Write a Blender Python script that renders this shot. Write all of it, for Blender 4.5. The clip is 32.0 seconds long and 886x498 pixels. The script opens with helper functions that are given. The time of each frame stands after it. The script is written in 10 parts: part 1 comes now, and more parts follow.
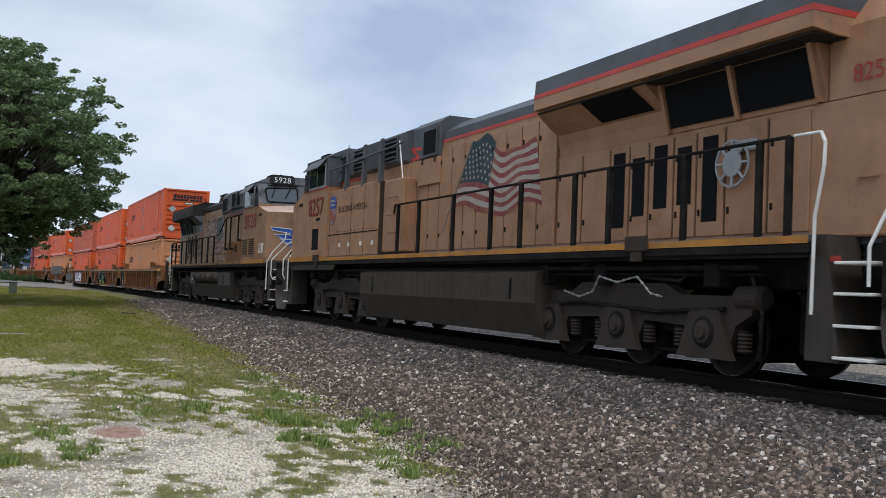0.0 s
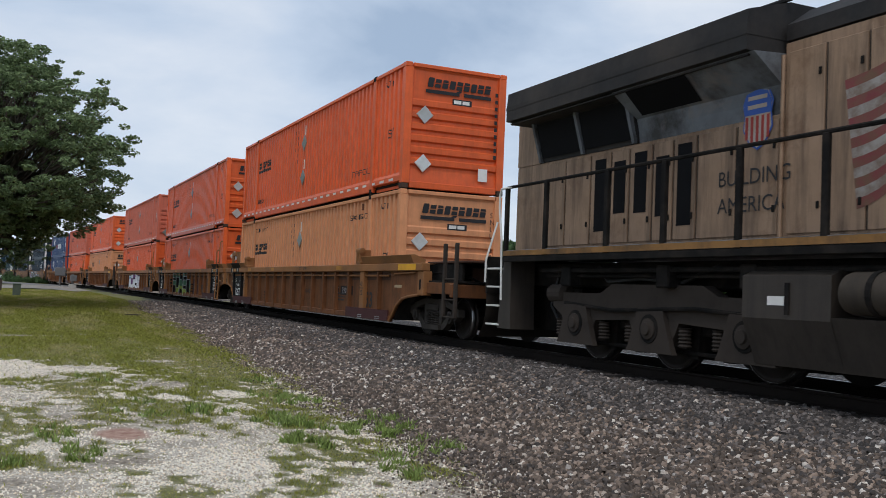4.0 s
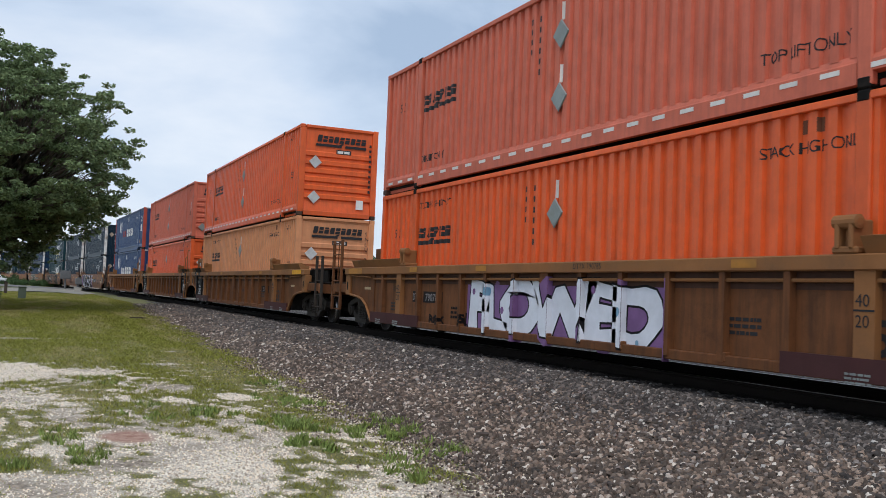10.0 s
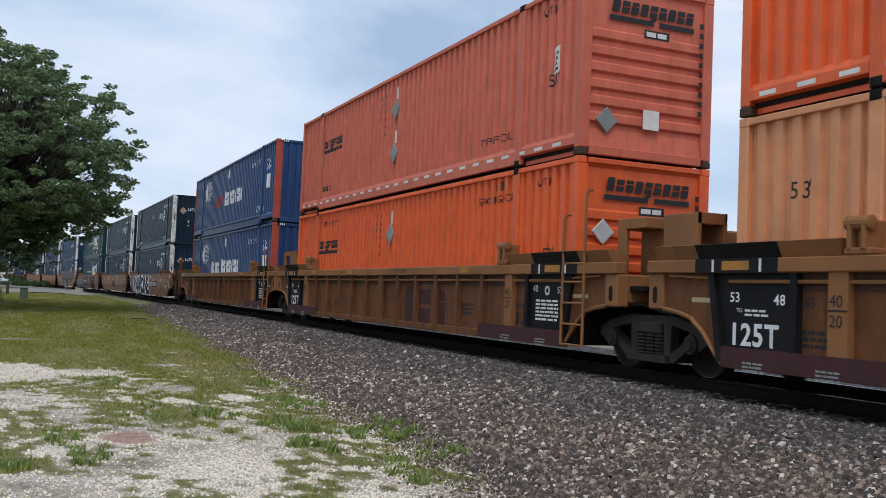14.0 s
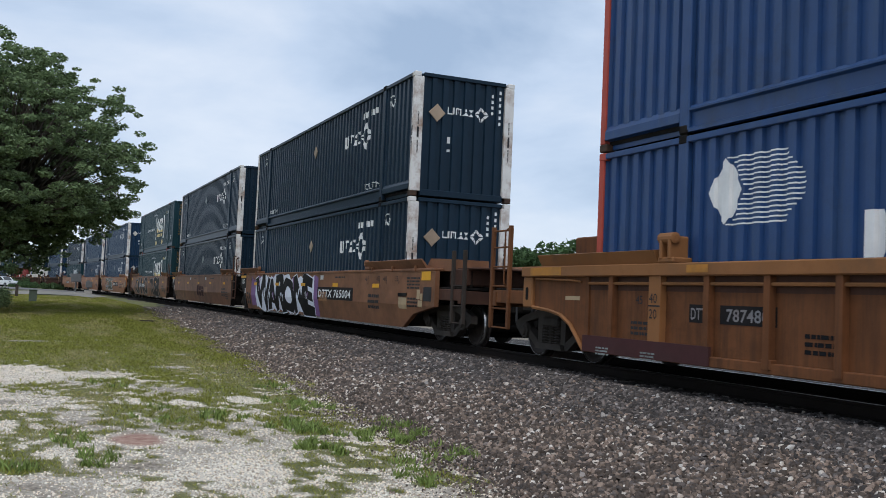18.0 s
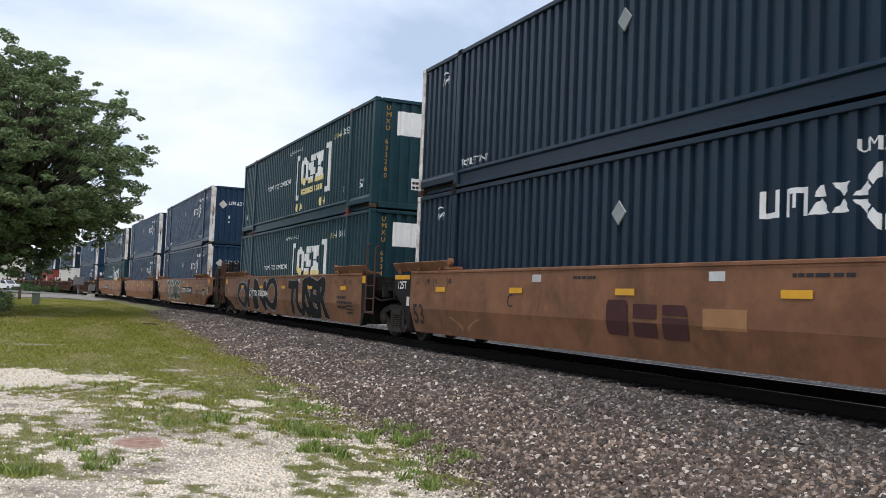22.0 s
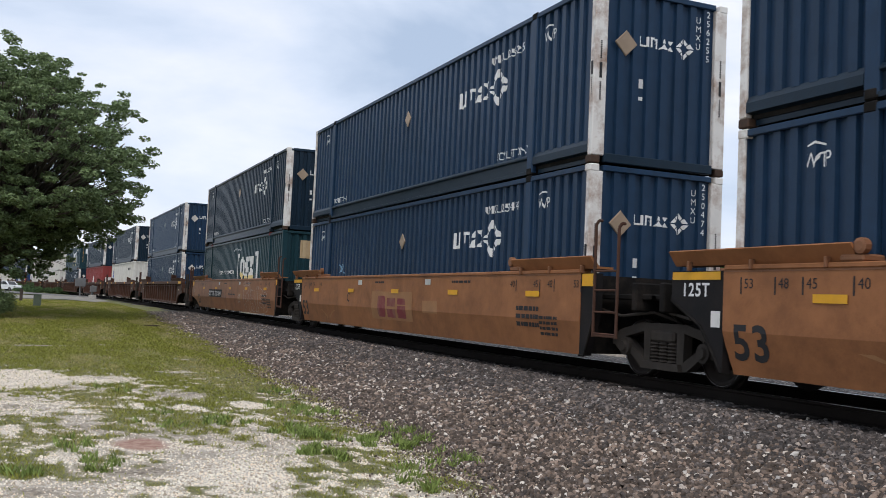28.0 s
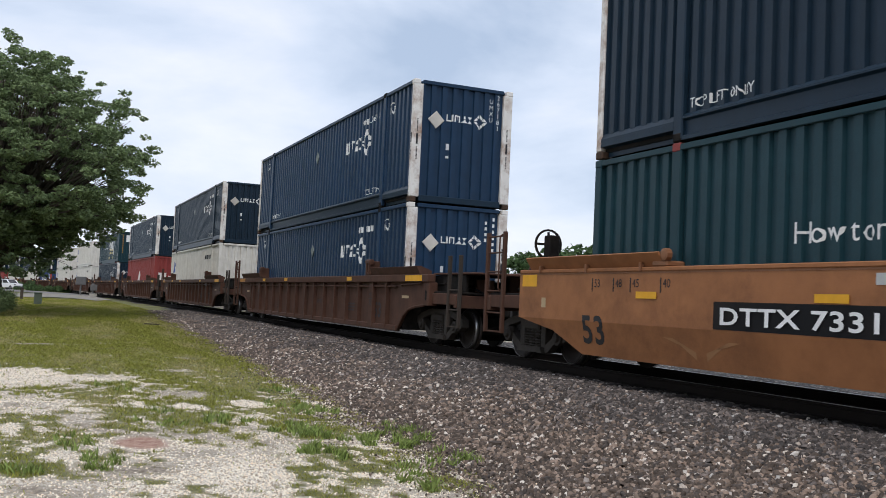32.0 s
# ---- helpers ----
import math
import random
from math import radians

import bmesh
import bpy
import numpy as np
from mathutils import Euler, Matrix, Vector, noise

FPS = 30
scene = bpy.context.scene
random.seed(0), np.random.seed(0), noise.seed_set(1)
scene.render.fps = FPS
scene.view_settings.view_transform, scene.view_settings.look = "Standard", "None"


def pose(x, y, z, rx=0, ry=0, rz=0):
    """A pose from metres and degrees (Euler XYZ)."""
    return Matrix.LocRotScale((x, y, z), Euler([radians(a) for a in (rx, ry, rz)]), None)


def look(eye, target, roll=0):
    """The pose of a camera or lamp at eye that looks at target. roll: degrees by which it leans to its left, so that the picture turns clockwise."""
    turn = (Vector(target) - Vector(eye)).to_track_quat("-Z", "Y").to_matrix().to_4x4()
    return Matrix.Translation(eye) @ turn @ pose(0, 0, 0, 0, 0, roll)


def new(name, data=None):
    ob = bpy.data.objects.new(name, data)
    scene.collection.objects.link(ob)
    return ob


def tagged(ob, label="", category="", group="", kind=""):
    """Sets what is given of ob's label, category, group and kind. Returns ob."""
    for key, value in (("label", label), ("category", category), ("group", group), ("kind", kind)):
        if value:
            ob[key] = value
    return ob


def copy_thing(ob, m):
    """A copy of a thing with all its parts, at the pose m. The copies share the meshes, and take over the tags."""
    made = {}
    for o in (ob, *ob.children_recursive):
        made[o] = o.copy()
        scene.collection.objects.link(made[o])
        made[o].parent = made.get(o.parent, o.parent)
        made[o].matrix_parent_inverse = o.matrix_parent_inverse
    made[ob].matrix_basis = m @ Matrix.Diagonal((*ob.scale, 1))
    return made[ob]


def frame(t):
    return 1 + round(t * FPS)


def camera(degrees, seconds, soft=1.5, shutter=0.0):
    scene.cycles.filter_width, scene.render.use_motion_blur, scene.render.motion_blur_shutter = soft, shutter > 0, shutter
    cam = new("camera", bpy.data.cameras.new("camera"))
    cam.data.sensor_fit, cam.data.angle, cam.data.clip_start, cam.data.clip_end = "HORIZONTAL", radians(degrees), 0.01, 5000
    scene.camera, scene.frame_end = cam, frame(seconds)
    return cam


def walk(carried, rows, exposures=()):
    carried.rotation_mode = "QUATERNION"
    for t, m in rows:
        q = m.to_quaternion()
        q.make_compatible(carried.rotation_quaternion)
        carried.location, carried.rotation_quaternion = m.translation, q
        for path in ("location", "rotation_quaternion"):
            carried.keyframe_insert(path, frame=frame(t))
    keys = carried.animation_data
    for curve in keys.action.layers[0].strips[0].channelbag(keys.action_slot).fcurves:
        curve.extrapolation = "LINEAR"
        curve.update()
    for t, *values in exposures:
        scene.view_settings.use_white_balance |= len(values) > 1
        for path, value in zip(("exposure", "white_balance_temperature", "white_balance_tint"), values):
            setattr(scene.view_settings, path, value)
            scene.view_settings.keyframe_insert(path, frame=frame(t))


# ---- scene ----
import collections

# the camera's own brightening and darkening, in stops
EXPOSED = [(0.0, 0.0), (2.0, 0.0), (3.0, -0.12), (6.0, -0.1), (7.0, -0.2), (8.0, -0.06), (9.0, -0.1), (10.0, 0.05), (11.0, -0.15), (11.5, 0.02), (12.0, -0.2), (13.0, -0.04), (17.0, 0.06), (18.0, -0.03), (19.0, -0.08),
           (20.0, 0.34), (21.0, 0.36), (22.0, 0.34), (23.0, 0.30), (25.0, 0.26), (28.0, 0.2), (31.0, 0.26), (32.0, 0.2)]
KELVIN, TINT = 6320.0, 11.0
cam = camera(50.15, 32.0, soft=0.55, shutter=0.06)

RAIL = 0.62            # height of the rail head over the ground at the camera's feet
EYE = (0.0, 0.0, RAIL + 0.942)
TRACK_Y = 9.2          # the track's centre line lies this far from the camera


def aim(yaw, tilt, lean):
    a, b = radians(yaw), radians(tilt)
    way = Vector((-math.sin(a) * math.cos(b), math.cos(a) * math.cos(b), math.sin(b)))
    return look(EYE, Vector(EYE) + 10 * way, lean)


# seconds, heading, tilt and lean of the hand-held camera
VIEW = [
    (0, 65.348, 2.511, 2.371),
    (1, 65.327, 2.517, 2.36),
    (2, 65.347, 2.552, 2.397),
    (3, 65.488, 2.563, 2.391),
    (3.5, 65.524, 2.582, 2.383),
    (5.5, 65.6, 2.713, 2.433),
    (6.5, 65.672, 2.78, 2.439),
    (7.5, 65.709, 2.775, 2.408),
    (8.5, 65.766, 2.764, 2.388),
    (9.5, 65.806, 2.783, 2.391),
    (10.5, 65.848, 2.776, 2.38),
    (11.5, 65.87, 2.824, 2.396),
    (12.5, 65.883, 2.839, 2.43),
    (13.5, 65.907, 2.824, 2.429),
    (14.5, 65.959, 2.888, 2.424),
    (16.5, 66.423, 2.933, 2.42),
    (17.5, 66.377, 2.962, 2.479),
    (18.5, 66.414, 2.979, 2.461),
    (19.5, 66.421, 3.001, 2.436),
    (20.5, 66.457, 3.013, 2.435),
    (21.5, 66.503, 3.096, 2.387),
    (22.5, 66.581, 3.141, 2.406),
    (23.5, 66.607, 3.135, 2.468),
    (24.5, 66.623, 3.162, 2.544),
    (25.5, 66.611, 3.173, 2.547),
    (27.5, 66.633, 3.286, 2.616),
    (28.5, 66.646, 3.282, 2.592),
    (29.5, 66.639, 3.249, 2.646),
    (30.5, 66.628, 3.178, 2.659),
    (31.25, 66.668, 3.195, 2.671),
    (32, 66.674, 3.229, 2.706),
]


def tinge(t):
    """The camera's own white balance: a little cooler in the middle of the shot, warmer from 20 s on."""
    return (KELVIN, TINT) if t < 10.5 else (KELVIN - 190.0, TINT) if t < 19.5 else (KELVIN + 230.0, TINT + 3.0)


walk(cam, [(t, aim(a, b, c)) for t, a, b, c in VIEW], exposures=[(t, stops, *tinge(t)) for t, stops in EXPOSED])

# ---- light: a bright, broken overcast ----
def node(tree, kind, **values):
    n = tree.nodes.new(kind)
    for k, v in values.items():
        n.inputs[k].default_value = v
    return n


def make_world():
    w = bpy.data.worlds.new("overcast_sky")
    w.use_nodes = True
    t = w.node_tree
    t.nodes.clear()
    out = t.nodes.new("ShaderNodeOutputWorld")
    back = node(t, "ShaderNodeBackground", Strength=SKY_STRENGTH)
    sky = t.nodes.new("ShaderNodeTexSky")
    sky.sky_type, sky.sun_disc = "NISHITA", False
    sky.sun_elevation, sky.sun_rotation = radians(SUN_ELEVATION), radians(SUN_ROTATION)
    scale = t.nodes.new("ShaderNodeMix")
    scale.data_type, scale.blend_type = "RGBA", "MULTIPLY"
    scale.inputs[0].default_value = 1.0
    scale.inputs[7].default_value = (0.1, 0.1, 0.1, 1)
    t.links.new(sky.outputs[0], scale.inputs[6])
    where = t.nodes.new("ShaderNodeTexCoord")
    flat = t.nodes.new("ShaderNodeMapping")
    flat.inputs["Scale"].default_value = (1.0, 1.0, 2.6)
    flat.inputs["Rotation"].default_value = (0.0, 0.0, radians(20))
    t.links.new(where.outputs["Generated"], flat.inputs["Vector"])
    big = node(t, "ShaderNodeTexNoise", Scale=2.3, Detail=7.0, Roughness=0.52, Distortion=0.25)
    t.links.new(flat.outputs[0], big.inputs["Vector"])
    ramp = t.nodes.new("ShaderNodeValToRGB")
    ramp.color_ramp.elements[0].position, ramp.color_ramp.elements[0].color = 0.36, (0.40, 0.51, 0.66, 1)
    ramp.color_ramp.elements[1].position, ramp.color_ramp.elements[1].color = 0.66, (0.82, 0.87, 0.93, 1)
    mid = ramp.color_ramp.elements.new(0.5)
    mid.color = (0.60, 0.70, 0.83, 1)
    t.links.new(big.outputs[0], ramp.inputs[0])
    mix = t.nodes.new("ShaderNodeMix")
    mix.data_type = "RGBA"
    mix.inputs[0].default_value = 0.88
    t.links.new(scale.outputs[2], mix.inputs[6])
    t.links.new(ramp.outputs[0], mix.inputs[7])
    t.links.new(mix.outputs[2], back.inputs[0])
    t.links.new(back.outputs[0], out.inputs[0])
    scene.world = w


SKY_STRENGTH = 1.06
SUN_ELEVATION, SUN_ROTATION = 58.0, 118.0
make_world()
sun = new("sun", bpy.data.lights.new("sun", "SUN"))
sun.data.energy, sun.data.angle, sun.data.color = 1.4, radians(30), (1.0, 0.95, 0.88)
_a, _e = radians(SUN_ROTATION), radians(SUN_ELEVATION)
sun.matrix_world = look((0, 0, 60), Vector((0, 0, 60)) - Vector((math.sin(_a) * math.cos(_e), math.cos(_a) * math.cos(_e), math.sin(_e))))


# ---- materials ----
def mat(name, colour, rough=0.6, metal=0.0, vary=0.12, grain=3.0, dirt=None, dirt_amount=0.35, dirt_scale=0.8, bump=0.15, bump_scale=40.0,
        streak=False, each=0.0, spec=0.3, stain=None, stain_amount=0.5, stain_scale=1.1, dirt_at=(0.45, 0.75)):
    """A painted or natural surface: base colour with broad and fine variation, patches or streaks of dirt, fine relief."""
    m = bpy.data.materials.new(name)
    m.use_nodes = True
    t = m.node_tree
    b = t.nodes["Principled BSDF"]
    b.inputs["Roughness"].default_value, b.inputs["Metallic"].default_value = rough, metal
    b.inputs["Specular IOR Level"].default_value = spec
    where = t.nodes.new("ShaderNodeTexCoord")
    n1 = node(t, "ShaderNodeTexNoise", Scale=grain, Detail=6.0, Roughness=0.6)
    t.links.new(where.outputs["Object"], n1.inputs["Vector"])
    hsv = node(t, "ShaderNodeHueSaturation", Color=(*colour, 1))
    span = node(t, "ShaderNodeMapRange")
    span.inputs["From Min"].default_value, span.inputs["From Max"].default_value = 0.3, 0.7
    span.inputs["To Min"].default_value, span.inputs["To Max"].default_value = 1 - vary, 1 + vary
    t.links.new(n1.outputs[0], span.inputs[0])
    value = span.outputs[0]
    if each:
        info = t.nodes.new("ShaderNodeObjectInfo")
        r = node(t, "ShaderNodeMapRange")
        r.inputs["To Min"].default_value, r.inputs["To Max"].default_value = 1 - each, 1 + each
        t.links.new(info.outputs["Random"], r.inputs[0])
        mul = t.nodes.new("ShaderNodeMath")
        mul.operation = "MULTIPLY"
        t.links.new(value, mul.inputs[0]), t.links.new(r.outputs[0], mul.inputs[1])
        value = mul.outputs[0]
    t.links.new(value, hsv.inputs["Value"])
    colour_out = hsv.outputs[0]
    if dirt:
        way = t.nodes.new("ShaderNodeMapping")
        way.inputs["Scale"].default_value = (dirt_scale * 6, dirt_scale * 6, dirt_scale * 0.5) if streak else (dirt_scale,) * 3
        t.links.new(where.outputs["Object"], way.inputs["Vector"])
        n2 = node(t, "ShaderNodeTexNoise", Scale=1.0, Detail=8.0, Roughness=0.68)
        t.links.new(way.outputs[0], n2.inputs["Vector"])
        r2 = t.nodes.new("ShaderNodeMapRange")
        r2.inputs["From Min"].default_value, r2.inputs["From Max"].default_value = dirt_at
        r2.inputs["To Max"].default_value = dirt_amount
        t.links.new(n2.outputs[0], r2.inputs[0])
        mix = t.nodes.new("ShaderNodeMix")
        mix.data_type = "RGBA"
        mix.inputs[7].default_value = (*dirt, 1)
        t.links.new(r2.outputs[0], mix.inputs[0]), t.links.new(colour_out, mix.inputs[6])
        colour_out = mix.outputs[2]
    if stain:
        n4 = node(t, "ShaderNodeTexNoise", Scale=stain_scale, Detail=10.0, Roughness=0.72, Distortion=0.4)
        t.links.new(where.outputs["Object"], n4.inputs["Vector"])
        r4 = t.nodes.new("ShaderNodeMapRange")
        r4.inputs["From Min"].default_value, r4.inputs["From Max"].default_value = 0.53, 0.72
        r4.inputs["To Max"].default_value = stain_amount
        t.links.new(n4.outputs[0], r4.inputs[0])
        mix4 = t.nodes.new("ShaderNodeMix")
        mix4.data_type = "RGBA"
        mix4.inputs[7].default_value = (*stain, 1)
        t.links.new(r4.outputs[0], mix4.inputs[0]), t.links.new(colour_out, mix4.inputs[6])
        colour_out = mix4.outputs[2]
    t.links.new(colour_out, b.inputs["Base Color"])
    if bump:
        n3 = node(t, "ShaderNodeTexNoise", Scale=bump_scale, Detail=4.0)
        t.links.new(where.outputs["Object"], n3.inputs["Vector"])
        bp = node(t, "ShaderNodeBump", Strength=bump, Distance=0.01)
        t.links.new(n3.outputs[0], bp.inputs["Height"])
        t.links.new(bp.outputs[0], b.inputs["Normal"])
    return m


RUST = (0.10, 0.045, 0.02)
GRIME = (0.05, 0.04, 0.032)
M = {
    "orange": mat("orange_paint", (0.74, 0.115, 0.021), 0.45, spec=0.45, dirt=(0.36, 0.065, 0.02), dirt_amount=0.35, dirt_scale=1.6, streak=True, stain=(0.30, 0.08, 0.035), stain_amount=0.35, each=0.10),
    "faded": mat("faded_orange_paint", (0.60, 0.140, 0.078), 0.6, spec=0.45, dirt=(0.27, 0.08, 0.05), dirt_amount=0.45, dirt_scale=1.6, streak=True, each=0.06),
    "tan": mat("tan_orange_paint", (0.66, 0.28, 0.125), 0.6, spec=0.45, dirt=(0.33, 0.15, 0.08), dirt_amount=0.35, dirt_scale=1.6, streak=True, each=0.06),
    "navy": mat("navy_paint", (0.0126, 0.0372, 0.0792), 0.38, dirt=(0.017, 0.030, 0.048), dirt_amount=0.5, streak=True, spec=0.22, each=0.12),
    "navy_old": mat("weathered_navy_paint", (0.0094, 0.0240, 0.0416), 0.38, dirt=(0.0125, 0.0205, 0.029), dirt_amount=0.5, streak=True, spec=0.2, each=0.15),
    "blue": mat("blue_paint", (0.013, 0.050, 0.155), 0.45, spec=0.45, stain=(0.02, 0.028, 0.05), stain_amount=0.7, stain_scale=0.9, dirt=(0.05, 0.08, 0.13), dirt_amount=0.5, streak=True),
    "green": mat("dark_green_paint", (0.0112, 0.0403, 0.0512), 0.4, dirt=(0.016, 0.034, 0.040), dirt_amount=0.5, streak=True, spec=0.22, each=0.08),
    "container_red": mat("dull_red_paint", (0.26, 0.045, 0.04), 0.6, dirt=(0.12, 0.05, 0.04), streak=True),
    "cream": mat("off_white_paint", (0.66, 0.64, 0.58), 0.55, dirt=(0.35, 0.28, 0.2), dirt_amount=0.5, streak=True),
    "post_white": mat("chipped_white_paint", (0.74, 0.72, 0.68), 0.55, dirt=(0.26, 0.13, 0.065), dirt_amount=0.85, dirt_scale=2.4, dirt_at=(0.44, 0.66), vary=0.06),
    "post_red": mat("red_post_paint", (0.42, 0.07, 0.045), 0.55, dirt=RUST, dirt_amount=0.5),
    "placard": mat("bright_placard_plate", (0.60, 0.60, 0.58), 0.4, metal=0.35, dirt=(0.32, 0.29, 0.25), dirt_scale=4.0, each=0.2),
    "placard_old": mat("tarnished_placard_plate", (0.25, 0.28, 0.27), 0.5, metal=0.2, dirt=(0.16, 0.13, 0.1), dirt_scale=4.0, each=0.2),
    "scuff_brown": mat("brown_scuffed_paint", (0.16, 0.06, 0.03), 0.7, bump=0),
    "serial_ochre": mat("ochre_lettering", (0.46, 0.24, 0.05), 0.6, bump=0),
    "rust_casting": mat("rusty_casting", (0.055, 0.035, 0.025), 0.8, dirt=(0.10, 0.045, 0.02), dirt_amount=0.7, dirt_scale=6.0),
    "placard_white": mat("faded_white_placard_plate", (0.56, 0.53, 0.48), 0.5, dirt=(0.30, 0.25, 0.2), each=0.2),
    "placard_tan": mat("faded_tan_placard_plate", (0.36, 0.27, 0.19), 0.5, dirt=(0.22, 0.17, 0.13), each=0.2),
    "white": mat("white_lettering", (0.78, 0.78, 0.76), 0.6, vary=0.08, dirt=(0.35, 0.35, 0.35), dirt_amount=0.4, bump=0),
    "black": mat("black_lettering", (0.022, 0.022, 0.024), 0.6, bump=0),
    "yellow": mat("yellow_marking", (0.72, 0.36, 0.02), 0.55, dirt=(0.4, 0.25, 0.1), bump=0),
    "reflector": mat("white_reflective_tape", (0.72, 0.70, 0.66), 0.4, dirt=(0.4, 0.3, 0.25), bump=0, each=0.1),
    "logo_yellow": mat("pale_yellow_lettering", (0.72, 0.60, 0.28), 0.6, bump=0),
    "logo_red": mat("red_lettering", (0.30, 0.036, 0.028), 0.6, bump=0),
    "car_brown": mat("weathered_brown_paint", (0.1628, 0.0644, 0.0255), 0.65, spec=0.15, stain=(0.06, 0.028, 0.015), stain_amount=0.8, stain_scale=0.8, dirt=(0.06, 0.032, 0.019), each=0.12, dirt_amount=0.8, dirt_scale=1.2, streak=True, vary=0.18),
    "car_tan": mat("dusty_tan_paint", (0.285, 0.125, 0.046), 0.6, spec=0.18, dirt=(0.10, 0.06, 0.035), dirt_amount=0.75, dirt_scale=1.5, vary=0.15),
    "car_ochre": mat("ochre_brown_paint", (0.3240, 0.1344, 0.0552), 0.5, spec=0.2, stain=(0.12, 0.05, 0.023), stain_amount=0.6, stain_scale=0.7, dirt=(0.115, 0.050, 0.024), dirt_amount=0.7, dirt_scale=0.9, vary=0.12),
    "car_dirty": mat("grimy_brown_paint", (0.2365, 0.1078, 0.0550), 0.55, spec=0.2, stain=(0.075, 0.036, 0.02), stain_amount=0.8, stain_scale=0.7, dirt=(0.085, 0.045, 0.024), dirt_amount=0.75, dirt_scale=0.9, vary=0.15),
    "sill_yellow": mat("dirty_yellow_stripe", (0.44, 0.19, 0.03), 0.6, dirt=(0.14, 0.09, 0.05), dirt_amount=0.8, dirt_scale=2.0, bump=0),
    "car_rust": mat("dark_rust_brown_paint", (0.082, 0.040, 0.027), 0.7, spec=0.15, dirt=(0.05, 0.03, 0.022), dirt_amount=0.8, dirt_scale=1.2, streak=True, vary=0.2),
    "panel_black": mat("black_stencil_panel", (0.0095, 0.0095, 0.0105), 0.65, spec=0.15, dirt=(0.045, 0.032, 0.026), dirt_amount=0.5),
    "maroon": mat("dull_maroon_paint", (0.070, 0.027, 0.027), 0.7, spec=0.15, dirt=(0.05, 0.035, 0.03)),
    "pale_patch": mat("pale_tan_paint", (0.46, 0.34, 0.20), 0.6, dirt=(0.26, 0.17, 0.09)),
    "patch": mat("fresh_paint_patch", (0.34, 0.17, 0.075), 0.6, dirt=(0.2, 0.1, 0.05)),
    # grimy steel; on undersides its near-black colour also stands for shade
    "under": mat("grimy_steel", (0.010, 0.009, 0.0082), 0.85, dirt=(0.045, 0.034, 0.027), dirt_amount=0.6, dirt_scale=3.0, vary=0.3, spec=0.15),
    "loco_truck": mat("oily_cast_steel", (0.046, 0.036, 0.029), 0.85, dirt=(0.024, 0.019, 0.016), dirt_amount=0.6, dirt_scale=3.0, vary=0.25, spec=0.2, dirt_at=(0.5, 0.75)),
    "truck_steel": mat("dusty_cast_steel", (0.0420, 0.0343, 0.0280), 0.85, dirt=(0.025, 0.02, 0.017), dirt_amount=0.7, dirt_scale=4.0, vary=0.25),
    "wheel": mat("brown_wheel_steel", (0.020, 0.015, 0.0125), 0.6, metal=0.25, dirt=(0.034, 0.021, 0.015)),
    "tread": mat("polished_wheel_tread", (0.42, 0.41, 0.40), 0.3, metal=1.0, vary=0.05),
    "loco_yellow": mat("faded_yellow_paint", (0.365, 0.198, 0.112), 0.5, dirt=(0.22, 0.11, 0.055), dirt_amount=0.65, stain=(0.16, 0.075, 0.035), stain_amount=0.75, dirt_scale=1.6, vary=0.08),
    "loco_cab_worn": mat("grimy_yellow_cab_paint", (0.33, 0.190, 0.110), 0.6, dirt=(0.12, 0.065, 0.035), dirt_amount=0.8, dirt_at=(0.44, 0.68), stain=(0.17, 0.09, 0.05), stain_amount=0.8, dirt_scale=1.5, vary=0.12),
    "loco_worn": mat("peeling_yellow_paint", (0.30, 0.195, 0.125), 0.6, dirt=(0.07, 0.045, 0.03), dirt_amount=0.8, dirt_at=(0.46, 0.70), stain=(0.13, 0.065, 0.032), stain_amount=0.9, dirt_scale=0.9, streak=True, vary=0.14),
    "loco_grey": mat("dark_grey_roof_paint", (0.088, 0.095, 0.106), 0.55, dirt=(0.045, 0.042, 0.042), dirt_amount=0.7, stain=(0.10, 0.055, 0.03), stain_amount=0.35, vary=0.15),
    "loco_grey_worn": mat("weathered_grey_roof_paint", (0.135, 0.145, 0.158), 0.65, dirt=(0.03, 0.027, 0.026), dirt_amount=0.9, dirt_scale=1.3, dirt_at=(0.44, 0.64), stain=(0.24, 0.19, 0.16), stain_amount=0.6, stain_scale=1.7, vary=0.2),
    "flag_red_worn": mat("peeling_red_decal", (0.20, 0.045, 0.048), 0.6, dirt=(0.15, 0.085, 0.05), dirt_amount=0.95, dirt_scale=2.4, dirt_at=(0.42, 0.60), bump=0),
    "flag_white_worn": mat("peeling_white_decal", (0.33, 0.30, 0.27), 0.6, dirt=(0.14, 0.08, 0.05), dirt_amount=0.95, dirt_scale=2.2, dirt_at=(0.42, 0.62), bump=0),
    "flag_blue_worn": mat("peeling_blue_decal", (0.020, 0.044, 0.055), 0.6, dirt=(0.12, 0.08, 0.055), dirt_amount=0.95, dirt_scale=2.4, dirt_at=(0.44, 0.62), bump=0),
    "loco_red": mat("red_stripe_paint", (0.48, 0.055, 0.045), 0.5, dirt=(0.2, 0.06, 0.05), bump=0),
    "loco_blue": mat("blue_emblem_paint", (0.03, 0.085, 0.33), 0.5, bump=0),
    "tank": mat("dusty_grey_tank_paint", (0.060, 0.048, 0.037), 0.75, spec=0.15, dirt=(0.03, 0.026, 0.022), dirt_amount=0.7, dirt_scale=1.2, streak=True, vary=0.15),
    "tank_dark": mat("grimy_dark_tank_paint", (0.045, 0.036, 0.029), 0.6, dirt=(0.018, 0.015, 0.013), dirt_amount=0.7, dirt_scale=1.2, streak=True, vary=0.15),
